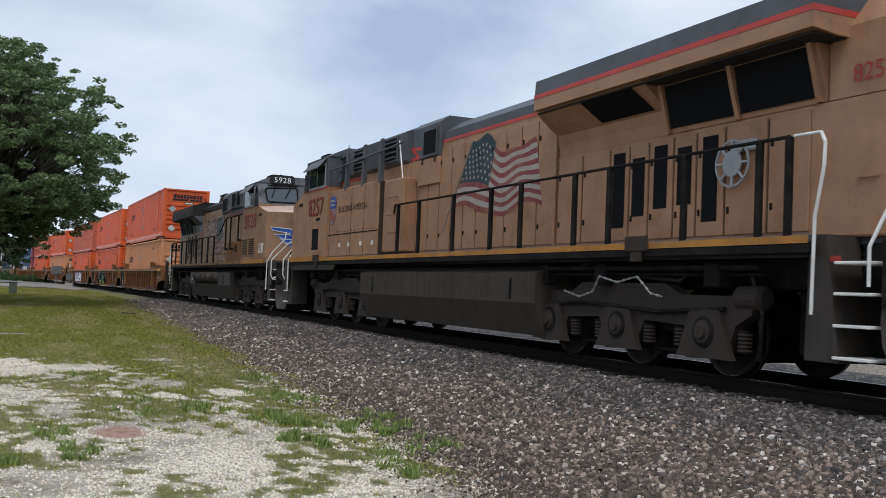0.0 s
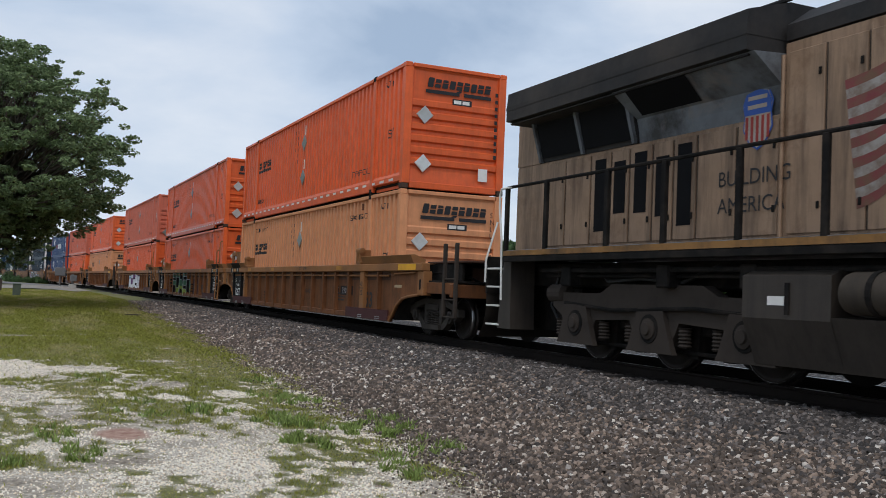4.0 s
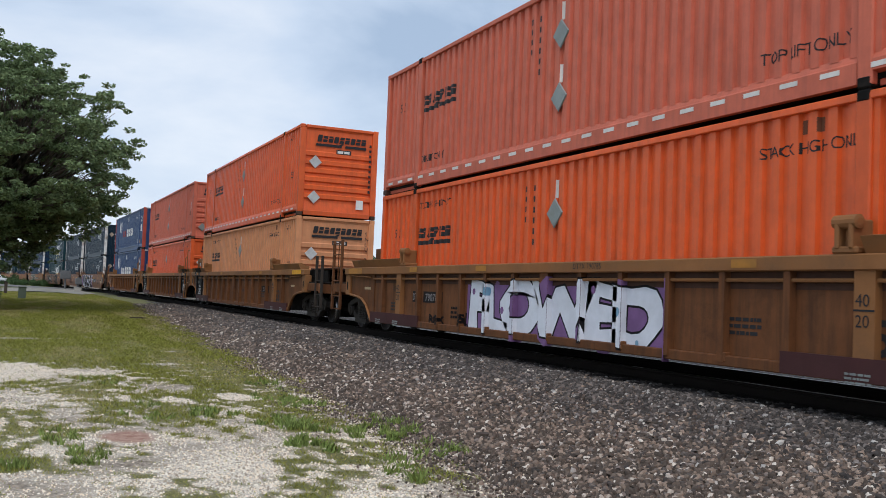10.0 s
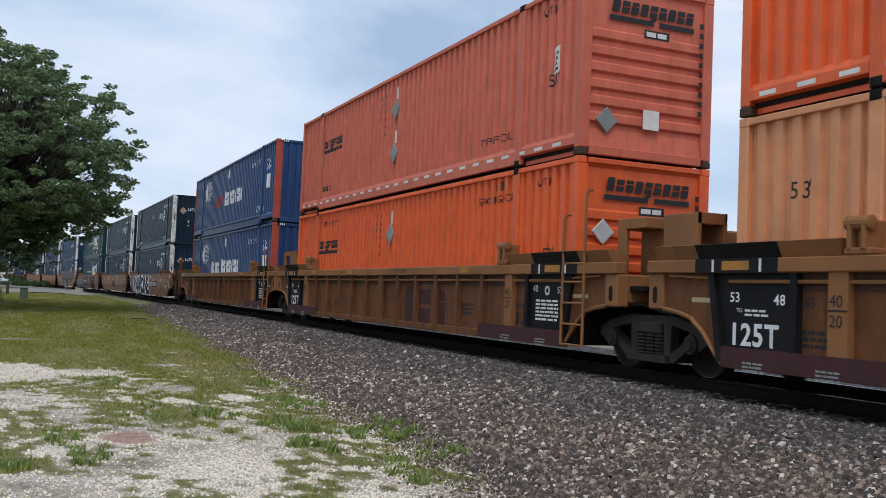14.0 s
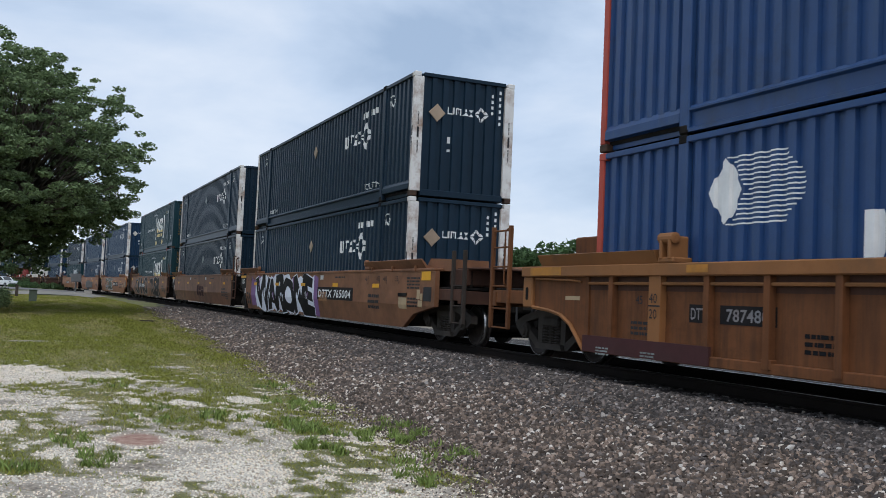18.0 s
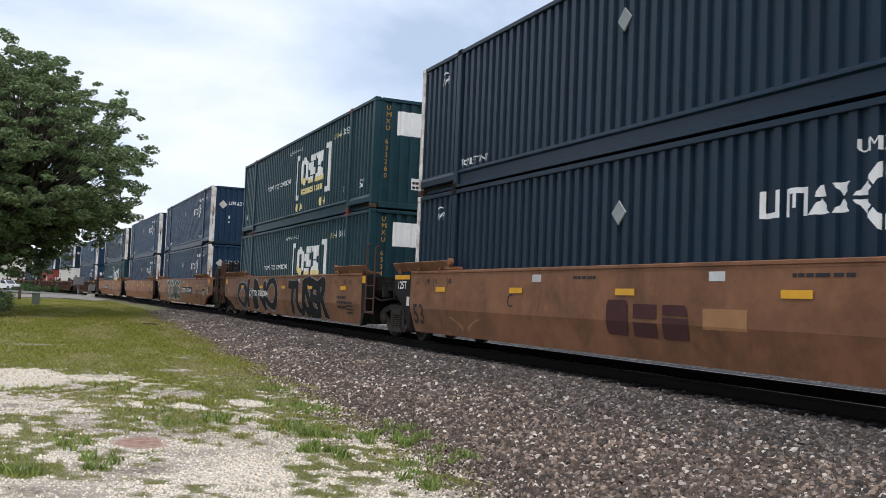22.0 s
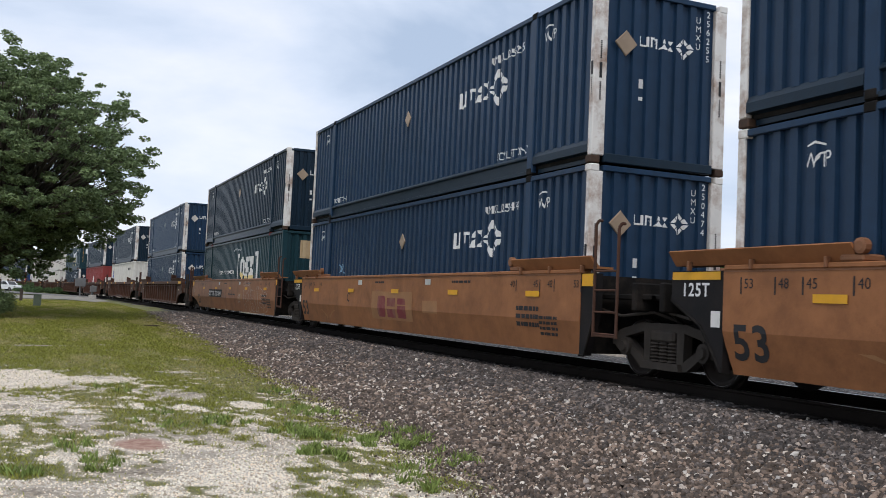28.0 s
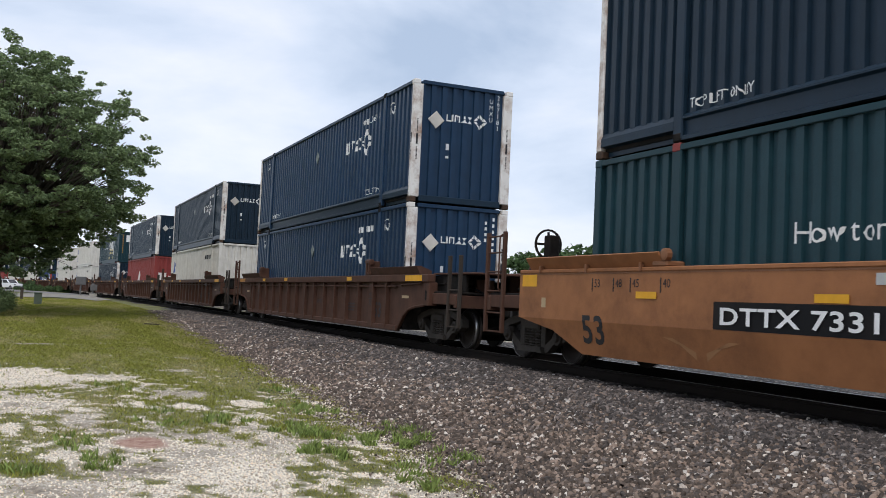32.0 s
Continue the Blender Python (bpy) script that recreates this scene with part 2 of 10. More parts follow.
    "grille": mat("black_grille", (0.007, 0.007, 0.008), 0.8, spec=0.1, bump=0.4, bump_scale=120),
    "rail_white": mat("white_handrail_paint", (0.75, 0.74, 0.70), 0.5, dirt=(0.4, 0.3, 0.2), bump=0),
    "chain": mat("galvanised_chain", (0.55, 0.54, 0.52), 0.4, metal=0.8, bump=0),
    "rubber": mat("black_rubber_hose", (0.02, 0.02, 0.02), 0.7, bump=0),
    "flag_red": mat("faded_red_decal", (0.20, 0.035, 0.040), 0.55, dirt=(0.30, 0.18, 0.11), dirt_amount=0.8, dirt_scale=2.2, bump=0),
    "flag_white": mat("faded_white_decal", (0.36, 0.33, 0.295), 0.55, dirt=(0.34, 0.21, 0.12), dirt_amount=0.8, dirt_scale=2.0, bump=0),
    "flag_blue": mat("faded_blue_decal", (0.014, 0.034, 0.046), 0.55, dirt=(0.10, 0.10, 0.09), dirt_amount=0.6, dirt_scale=2.2, bump=0),
    "graf_white": mat("white_spray_paint", (0.74, 0.76, 0.82), 0.6, vary=0.1, bump=0),
    "graf_chalk": mat("thin_chalk_lines", (0.52, 0.50, 0.47), 0.7, dirt=(0.27, 0.13, 0.06), dirt_amount=0.8, dirt_scale=3.0, bump=0),
    "graf_dull": mat("thin_grey_spray_paint", (0.26, 0.26, 0.27), 0.6, vary=0.2, dirt=(0.14, 0.07, 0.04), dirt_amount=0.8, bump=0),
    "graf_black": mat("black_spray_paint", (0.0065, 0.0065, 0.0075), 0.6, spec=0.15, dirt=(0.05, 0.03, 0.02), dirt_amount=0.4, dirt_scale=5.0, dirt_at=(0.52, 0.75), bump=0),
    "graf_violet": mat("violet_spray_paint", (0.20, 0.10, 0.24), 0.6, vary=0.2, bump=0),
    "graf_sky": mat("pale_blue_spray_paint", (0.20, 0.36, 0.50), 0.6, bump=0),
    "graf_haze": mat("grey_violet_spray_paint", (0.30, 0.30, 0.34), 0.6, vary=0.25, bump=0),
    "graf_moss": mat("dark_moss_spray_paint", (0.055, 0.075, 0.05), 0.6, vary=0.25, dirt=(0.11, 0.065, 0.035), dirt_amount=0.5, dirt_scale=3.0, bump=0),
    "graf_lime": mat("yellow_green_spray_paint", (0.24, 0.31, 0.07), 0.6, vary=0.25, bump=0),
    "graf_green": mat("green_spray_paint", (0.065, 0.15, 0.105), 0.6, vary=0.3, bump=0),
    # rusty steel, its colour lowered to hold the shade under the train
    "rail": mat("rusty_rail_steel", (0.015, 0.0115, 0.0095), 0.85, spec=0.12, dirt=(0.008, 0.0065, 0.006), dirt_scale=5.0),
    "rail_top": mat("worn_rail_head", (0.40, 0.39, 0.38), 0.3, metal=1.0, vary=0.05, bump=0),
    # sleeper wood, likewise darkened in colour for the shade under the train
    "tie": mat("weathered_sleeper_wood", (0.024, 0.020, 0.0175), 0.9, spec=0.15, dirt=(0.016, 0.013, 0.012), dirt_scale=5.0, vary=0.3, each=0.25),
    "bark": mat("grey_brown_bark", (0.085, 0.07, 0.055), 0.9, vary=0.3, grain=6, bump=0.6, bump_scale=14),
    "pole": mat("dark_bronze_pole_paint", (0.035, 0.035, 0.038), 0.5, bump=0),
    "wood_pole": mat("weathered_pole_wood", (0.075, 0.058, 0.047), 0.9, vary=0.25),
    "soot": mat("sooty_black_steel", (0.020, 0.019, 0.019), 0.8, dirt=(0.07, 0.055, 0.045), dirt_amount=0.7, vary=0.3),
    "rust_panel": mat("rusty_yellow_panel", (0.205, 0.085, 0.031), 0.7, dirt=(0.07, 0.034, 0.02), dirt_amount=0.9, dirt_scale=2.2, stain=(0.26, 0.14, 0.07), stain_amount=0.6, stain_scale=1.6, vary=0.15),
    "sill_worn": mat("grimy_worn_stripe", (0.26, 0.13, 0.04), 0.7, dirt=(0.045, 0.03, 0.02), dirt_amount=1.0, dirt_scale=1.6),
    "sill_brown": mat("rusty_brown_sill", (0.050, 0.039, 0.032), 0.85, spec=0.15, dirt=(0.02, 0.016, 0.013), dirt_amount=0.7, dirt_scale=2.0),
    "concrete": mat("pale_concrete", (0.42, 0.40, 0.36), 0.85, dirt=(0.25, 0.22, 0.19), vary=0.15),
    "path": mat("pale_worn_gravel_path", (0.27, 0.25, 0.215), 0.95, dirt=(0.13, 0.125, 0.09), dirt_amount=0.8, dirt_scale=0.5, vary=0.2),
    "asphalt": mat("light_grey_asphalt", (0.16, 0.155, 0.145), 0.9, dirt=(0.22, 0.205, 0.18), dirt_scale=0.4, vary=0.15),
    "box_green": mat("dull_green_cabinet_paint", (0.13, 0.16, 0.125), 0.6),
    "frame_grey": mat("pale_grey_window_frame", (0.30, 0.31, 0.32), 0.5, bump=0),
    "sign_grey": mat("bare_aluminium_sheet", (0.16, 0.16, 0.16), 0.5, metal=0.3),
    "car_white": mat("white_car_paint", (0.72, 0.73, 0.74), 0.25, vary=0.02, bump=0),
    "brick_red": mat("red_brick_wall", (0.24, 0.085, 0.06), 0.85, vary=0.2, grain=8),
}


def glass(name, colour):
    m = mat(name, colour, 0.06, vary=0.02, bump=0)
    m.node_tree.nodes["Principled BSDF"].inputs["Specular IOR Level"].default_value = 0.7
    return m


M["glass"] = glass("dark_cab_glass", (0.018, 0.022, 0.026))
# base colour lightened to paint in sky light seen in the windscreens
M["screen_glass"] = glass("dusty_windscreen_glass", (0.075, 0.088, 0.098))
M["lens"] = mat("clear_lamp_glass", (0.80, 0.82, 0.84), 0.12, vary=0.02, bump=0, spec=0.6)
M["emblem_white"] = mat("white_emblem_paint", (0.62, 0.61, 0.58), 0.55, dirt=(0.42, 0.33, 0.25), bump=0)
M["bleached"] = mat("sun_bleached_paint", (0.60, 0.44, 0.36), 0.7, dirt=(0.40, 0.22, 0.13), dirt_amount=0.9, dirt_scale=2.0)


def leaf_mat(name, colour, each=0.45):
    m = bpy.data.materials.new(name)
    m.use_nodes = True
    t = m.node_tree
    b = t.nodes["Principled BSDF"]
    b.inputs["Roughness"].default_value, b.inputs["Specular IOR Level"].default_value = 0.7, 0.2
    g = t.nodes.new("ShaderNodeNewGeometry")
    r = node(t, "ShaderNodeMapRange")
    r.inputs["To Min"].default_value, r.inputs["To Max"].default_value = 1 - each, 1 + each
    t.links.new(g.outputs["Random Per Island"], r.inputs[0])
    h = node(t, "ShaderNodeHueSaturation", Color=(*colour, 1))
    t.links.new(r.outputs[0], h.inputs["Value"])
    t.links.new(h.outputs[0], b.inputs["Base Color"])
    tr = t.nodes.new("ShaderNodeBsdfTranslucent")
    t.links.new(h.outputs[0], tr.inputs["Color"])
    mx = t.nodes.new("ShaderNodeMixShader")
    mx.inputs[0].default_value = 0.3
    t.links.new(b.outputs[0], mx.inputs[1]), t.links.new(tr.outputs[0], mx.inputs[2])
    t.links.new(mx.outputs[0], t.nodes["Material Output"].inputs[0])
    return m


M["leaf"] = leaf_mat("tree_leaf", (0.175, 0.235, 0.110), 0.5)
M["far_leaf"] = leaf_mat("distant_leaf", (0.075, 0.125, 0.05))
M["grass"] = leaf_mat("lawn_grass_blade", (0.265, 0.272, 0.052), 0.5)
M["dry_grass"] = leaf_mat("yellowed_grass_blade", (0.42, 0.36, 0.15), 0.4)
M["weed"] = leaf_mat("weed_leaf", (0.23, 0.30, 0.085), 0.5)


def stone_mat(name, dark, light, share):
    """Loose stones: each takes a shade of its own between dark and light; a share of them is much paler."""
    m = bpy.data.materials.new(name)
    m.use_nodes = True
    t = m.node_tree
    b = t.nodes["Principled BSDF"]
    b.inputs["Roughness"].default_value = 0.85
    g = t.nodes.new("ShaderNodeNewGeometry")
    ramp = t.nodes.new("ShaderNodeValToRGB")
    e = ramp.color_ramp.elements
    e[0].position, e[0].color = 0.0, (*dark, 1)
    e[1].position, e[1].color = 1.0, (*light, 1)
    for at, times in ((0.35, 1.35), (0.62, 2.5), (1 - share, 5.6)):
        e.new(at).color = (*(min(a * times, c) for a, c in zip(dark, light)), 1)
    t.links.new(g.outputs["Random Per Island"], ramp.inputs[0])
    w = t.nodes.new("ShaderNodeTexCoord")
    n = node(t, "ShaderNodeTexNoise", Scale=60.0, Detail=4.0)
    t.links.new(w.outputs["Object"], n.inputs["Vector"])
    mul = t.nodes.new("ShaderNodeMix")
    mul.data_type, mul.blend_type = "RGBA", "OVERLAY"
    mul.inputs[0].default_value = 0.5
    t.links.new(ramp.outputs[0], mul.inputs[6]), t.links.new(n.outputs[0], mul.inputs[7])
    t.links.new(mul.outputs[2], b.inputs["Base Color"])
    return m


M["ballast_stone"] = stone_mat("ballast_stones", (0.0429, 0.0350, 0.0305), (0.62, 0.58, 0.53), 0.07)
# stones near the rail: colour lowered for grease and the train's shade
M["dark_stone"] = stone_mat("oily_ballast_stones", (0.0351, 0.0295, 0.0264), (0.46, 0.44, 0.41), 0.05)
M["brown_stone"] = stone_mat("brown_ballast_stones", (0.0578, 0.0427, 0.0326), (0.72, 0.66, 0.58), 0.10)
M["gravel_stone"] = stone_mat("pale_gravel_stones", (0.34, 0.283, 0.212), (0.92, 0.865, 0.75), 0.65)


# ---- mesh tools ----
class Shape:
    """Collects points and faces of one mesh."""

    def __init__(self):
        self.v, self.f = [], []

    def add(self, verts, faces):
        k = len(self.v)
        self.v += [tuple(p) for p in verts]
        self.f += [tuple(i + k for i in f) for f in faces]
        return self

    def box(self, x0, x1, y0, y1, z0, z1, c=0.0):
        """A box; c chamfers its twelve edges."""
        if c <= 0:
            v = [(x, y, z) for x in (x0, x1) for y in (y0, y1) for z in (z0, z1)]
            return self.add(v, [(0, 1, 3, 2), (4, 6, 7, 5), (0, 4, 5, 1), (2, 3, 7, 6), (0, 2, 6, 4), (1, 5, 7, 3)])
        lo, hi, v, idx = (x0, y0, z0), (x1, y1, z1), [], {}
        for s in [(a, b, d) for a in (0, 1) for b in (0, 1) for d in (0, 1)]:
            for ax in range(3):
                p = [0, 0, 0]
                for k in range(3):
                    p[k] = (hi[k] if s[k] else lo[k]) if k == ax else (hi[k] - c if s[k] else lo[k] + c)
                idx[s, ax] = len(v)
                v.append(tuple(p))
        f = []
        for ax in range(3):
            o = [k for k in range(3) if k != ax]
            for e in (0, 1):
                q = []
                for a, b in ((0, 0), (1, 0), (1, 1), (0, 1)):
                    s = [0, 0, 0]
                    s[ax], s[o[0]], s[o[1]] = e, a, b
                    q.append(idx[tuple(s), ax])
                f.append(tuple(q))
            for a in (0, 1):
                for b in (0, 1):
                    s0, s1 = [0, 0, 0], [0, 0, 0]
                    s0[ax], s1[ax] = 0, 1
                    s0[o[0]] = s1[o[0]] = a
                    s0[o[1]] = s1[o[1]] = b
                    f.append((idx[tuple(s0), o[0]], idx[tuple(s1), o[0]], idx[tuple(s1), o[1]], idx[tuple(s0), o[1]]))
        f += [tuple(idx[s, ax] for ax in range(3)) for s in [(a, b, d) for a in (0, 1) for b in (0, 1) for d in (0, 1)]]
        return self.add(v, f)

    def prism(self, outline, axis, a, b):
        """An outline of 2D points, drawn out along an axis from a to b (x: points are y, z; y: x, z; z: x, y)."""
        n = len(outline)

        def at(p, d):
            return {"x": (d, p[0], p[1]), "y": (p[0], d, p[1]), "z": (p[0], p[1], d)}[axis]
        v = [at(p, a) for p in outline] + [at(p, b) for p in outline]
        f = [(i, (i + 1) % n, n + (i + 1) % n, n + i) for i in range(n)]
        return self.add(v, f + [tuple(range(n - 1, -1, -1)), tuple(range(n, 2 * n))])

    def rod(self, p, q, r, n=6, r2=None):
        p, q = Vector(p), Vector(q)
        d = (q - p).normalized()
        a = d.orthogonal().normalized()
        b = d.cross(a)
        r2 = r if r2 is None else r2
        ring = [(math.cos(2 * math.pi * i / n), math.sin(2 * math.pi * i / n)) for i in range(n)]
        v = [p + r * (c * a + s * b) for c, s in ring] + [q + r2 * (c * a + s * b) for c, s in ring]
        f = [(i, (i + 1) % n, n + (i + 1) % n, n + i) for i in range(n)]
        return self.add(v, f + [tuple(range(n - 1, -1, -1)), tuple(range(n, 2 * n))])

    def pipe(self, points, r, n=6):
        for p, q in zip(points, points[1:]):
            self.rod(p, q, r, n)
        return self

    def lathe(self, centre, axis, profile, n=20, hollow=False):
        """Rings of (distance along the axis, radius) round a centre."""
        c = Vector(centre)
        d = {"x": Vector((1, 0, 0)), "y": Vector((0, 1, 0)), "z": Vector((0, 0, 1))}[axis]
        a = d.orthogonal().normalized()
        b = d.cross(a)
        v, f = [], []
        for s, r in profile:
            v += [c + s * d + r * (math.cos(2 * math.pi * i / n) * a + math.sin(2 * math.pi * i / n) * b) for i in range(n)]
        for k in range(len(profile) - 1):
            f += [(k * n + i, k * n + (i + 1) % n, (k + 1) * n + (i + 1) % n, (k + 1) * n + i) for i in range(n)]
        if hollow:
            m = (len(profile) - 1) * n
            f += [(m + i, m + (i + 1) % n, (i + 1) % n, i) for i in range(n)]
        else:
            f += [tuple(range(n - 1, -1, -1)), tuple(range((len(profile) - 1) * n, len(profile) * n))]
        return self.add(v, f)

    def mesh(self, name, material, smooth=False):
        me = bpy.data.meshes.new(name)
        me.from_pydata(self.v, [], self.f)
        b = bmesh.new()
        b.from_mesh(me)
        bmesh.ops.recalc_face_normals(b, faces=b.faces)
        b.to_mesh(me)
        b.free()
        me.materials.append(material)
        if smooth:
            for p in me.polygons:
                p.use_smooth = len(p.vertices) == 4
        return me


def part(name, shape, material, parent, label="", smooth=False):
    """Links a shape, or a mesh that already stands, as one mesh object under its thing."""
    me = shape if isinstance(shape, bpy.types.Mesh) else shape.mesh(name, material, smooth)
    ob = new(name, me)
    ob.parent = parent
    if label:
        ob["label"] = label
    return ob


def text_flat(words, height, spacing=1.0, weight=0.0):
    """Words in Blender's own font as flat triangles: points (x, y) and faces, from (0, 0), capitals this high."""
    cu = bpy.data.curves.new("words", "FONT")
    cu.body, cu.size, cu.resolution_u, cu.space_character, cu.offset = words, height / 0.72, 3, spacing, weight * height
    ob = bpy.data.objects.new("words", cu)
    me = bpy.data.meshes.new_from_object(ob)
    v, f = [(p.co.x, p.co.y) for p in me.vertices], [tuple(p.vertices) for p in me.polygons]
    bpy.data.objects.remove(ob)
    bpy.data.meshes.remove(me)
    bpy.data.curves.remove(cu)
    return v, f


def wide(v):
    return max(p[0] for p in v) - min(p[0] for p in v)


def poly(*points):
    return list(points), [tuple(range(len(points)))]


def together(*flats):
    v, f = [], []
    for a, b in flats:
        k = len(v)
        v += list(a)
        f += [tuple(i + k for i in q) for q in b]
    return v, f


def moved(flat, dx=0.0, dy=0.0, sx=1.0, sy=1.0, shear=0.0):
    return [(x * sx + y * shear + dx, y * sy + dy) for x, y in flat[0]], flat[1]


def bar(x0, x1, y0, y1):
    return poly((x0, y0), (x1, y0), (x1, y1), (x0, y1))


def bars(x0, y0, w, h, lines, seed=0, gap=0.45):
    """Lines of writing that cannot be read, as short bars."""
    r = random.Random(seed)
    out = []
    step = h / lines
    for i in range(lines):
        x, y = x0, y0 + h - (i + 1) * step
        while x < x0 + w - 0.05:
            l = min(r.uniform(0.08, 0.3) * max(w, 0.5), x0 + w - x)
            out.append(bar(x, x + l * 0.82, y, y + step * (1 - gap)))
            x += l
    return together(*out)


def column(x0, y0, w, h, n):
    """A column of n unread signs, as bars."""
    s = h / n
    return together(*[bar(x0, x0 + w, y0 + i * s, y0 + i * s + s * 0.55) for i in range(n)])


def ring(cx, cy, rx, ry, inner=0.6, n=16, a0=0.0, a1=360.0):
    out = []
    for i in range(n):
        a, b = radians(a0 + (a1 - a0) * i / n), radians(a0 + (a1 - a0) * (i + 1) / n)
        out.append(poly((cx + rx * math.cos(a), cy + ry * math.sin(a)), (cx + rx * math.cos(b), cy + ry * math.sin(b)),
                        (cx + inner * rx * math.cos(b), cy + inner * ry * math.sin(b)), (cx + inner * rx * math.cos(a), cy + inner * ry * math.sin(a))))
    return together(*out)


# corrugation of container walls: pitch, and depth at a place along the wall
PITCH, DEEP = 0.278, 0.050
KNEES = (0.0, 0.122, 0.139, 0.261)


def depth(x):
    q = (x % PITCH)
    if q < KNEES[1]:
        return 0.0
    if q < KNEES[2]:
        return DEEP * (q - KNEES[1]) / (KNEES[2] - KNEES[1])
    if q < KNEES[3]:
        return DEEP
    return DEEP * (PITCH - q) / (PITCH - KNEES[3])


def drape(name, flat, material, place, relief=True, lift=0.004):
    """Lays a flat drawing over a corrugated wall. place(x, h, d) gives the point for a place along the wall, a height and a depth."""
    b = bmesh.new()
    vs = [b.verts.new((x, 0, y)) for x, y in flat[0]]
    for q in flat[1]:
        try:
            b.faces.new([vs[i] for i in q])
        except ValueError:
            pass
    if not relief:
        bmesh.ops.bisect_plane(b, geom=b.verts[:] + b.edges[:] + b.faces[:], plane_co=(0, 0, 0.76), plane_no=(0, 0, 1))
    if relief:
        lo, hi = min(x for x, _ in flat[0]), max(x for x, _ in flat[0])
        k = math.floor(lo / PITCH)
        while k * PITCH < hi:
            for n in KNEES:
                c = k * PITCH + n
                if lo < c < hi:
                    bmesh.ops.bisect_plane(b, geom=b.verts[:] + b.edges[:] + b.faces[:], plane_co=(c, 0, 0), plane_no=(1, 0, 0))
            k += 1
    for v in b.verts:
        x, z = v.co.x, v.co.z
        v.co = place(x, z, (depth(x + 1e-5) if relief else 0.0) - lift)
    me = bpy.data.meshes.new(name)
    b.to_mesh(me)
    b.free()
    me.materials.append(material)
    return me


# ---- value noise over the plan ----
_table = np.random.RandomState(7).rand(256, 256)


def rough2(x, y, s):
    """Smooth noise from 0 to 1 at places x, y (arrays), with features s metres wide."""
    x, y = np.asarray(x) / s + 900.0, np.asarray(y) / s + 900.0
    i, j = np.floor(x).astype(int), np.floor(y).astype(int)
    u, w = x - i, y - j
    u, w = u * u * (3 - 2 * u), w * w * (3 - 2 * w)
    g = lambda a, c: _table[a % 256, c % 256]
    return (g(i, j) * (1 - u) + g(i + 1, j) * u) * (1 - w) + (g(i, j + 1) * (1 - u) + g(i + 1, j + 1) * u) * w


def cloudy(x, y, s):
    return (rough2(x, y, s) + 0.5 * rough2(x + 31, y, s / 2.1) + 0.25 * rough2(x, y + 57, s / 4.3) + 0.12 * rough2(x + 9, y, s / 9)) / 1.87


# ---- the line of the track: straight, then a wide curve far off ----
BEND_X, BEND_R = -50.0, 1260.0


def on_track(x, across=0.0):
    """Point and heading (radians) where the track's own length has the value x."""
    if x >= BEND_X:
        return x, TRACK_Y + across, 0.0
    a = (BEND_X - x) / BEND_R
    return BEND_X - (BEND_R + across) * math.sin(a), TRACK_Y - BEND_R * (1 - math.cos(a)) + across * math.cos(a), a


def bed_offset(x, y):
    """How far a place lies across the track (arrays)."""
    far = np.minimum(x - BEND_X, 0)
    return y - (TRACK_Y - far * far / (2 * BEND_R))


# ---- ground, ballast, rails ----
def blob(x, y, cx, cy, rx, ry):
    return np.clip(1.25 - np.hypot((x - cx) / rx, (y - cy) / ry), 0, 1)


def land(x, y):
    """Height of the ground: level at the camera, rising a little towards the road by the crossing and beyond the track."""
    t = np.clip((-x - 26) / 30, 0, 1)
    rise = 0.42 * t * t * (3 - 2 * t)
    back = np.clip((bed_offset(x, y) - 3) / 6, 0, 1) * 0.35
    return np.maximum(rise, back) + 0.05 * (cloudy(x, y, 2.2) - 0.5) * np.clip((y + 30) / 20, 0, 1)


# patches of the verge: centre, half sizes, weight
GREEN = ((-12.3, 0.95, 1.9, 0.40, 0.82), (-10.9, 0.45, 1.0, 0.62, 0.70), (-14.2, 0.9, 0.6, 0.6, 0.75), (-11.2, 1.3, 0.5, 0.35, 0.7), (-11.8, 1.95, 1.2, 0.55, 0.70), (-11.0, 2.95, 1.2, 0.35, 0.85), (-9.25, 2.80, 0.65, 0.22, 0.90), (-10.5, 4.10, 1.3, 0.22, 0.85),
         (-8.60, 0.03, 0.22, 0.22, 0.85), (-8.87, 0.60, 0.42, 0.20, 0.90), (-8.01, 1.02, 0.14, 0.13, 0.75), (-7.72, 2.02, 0.14, 0.18, 0.75), (-7.50, 3.10, 0.5, 0.26, 0.45), (-14.8, 3.1, 2.6, 0.9, 0.95), (-15.6, 1.5, 1.3, 0.5, 0.80),
         (-10.1, 0.55, 0.5, 0.25, 0.8), (-8.3, 3.4, 0.5, 0.2, 0.45), (-15.2, 0.4, 0.4, 0.5, 0.55), (-9.5, 1.65, 0.15, 0.3, 0.65))
BARE = ((-17.5, 0.0, 1.5, 0.70, 1.9), (-17.2, 1.2, 0.75, 0.62, 1.2), (-13.42, 2.97, 0.40, 0.30, 2.2), (-13.04, 2.01, 0.25, 0.25, 1.1), (-26.7, 0.6, 0.35, 1.2, 1.0), (-27.5, 2.2, 0.3, 0.8, 0.8), (-13.4, 0.1, 1.1, 0.40, 0.75),
        (-9.8, 3.40, 0.5, 0.22, 0.9), (-8.7, 1.75, 1.3, 0.48, 0.8), (-10.1, 1.15, 0.5, 0.34, 1.5), (-22.6, 3.2, 0.3, 0.5, 0.7), (-34.2, 4.5, 0.6, 0.3, 0.6), (-19.0, 2.6, 0.3, 0.4, 0.6), (-23.0, 1.6, 0.25, 0.6, 0.7), (-12.4, 3.3, 0.2, 0.25, 0.6))


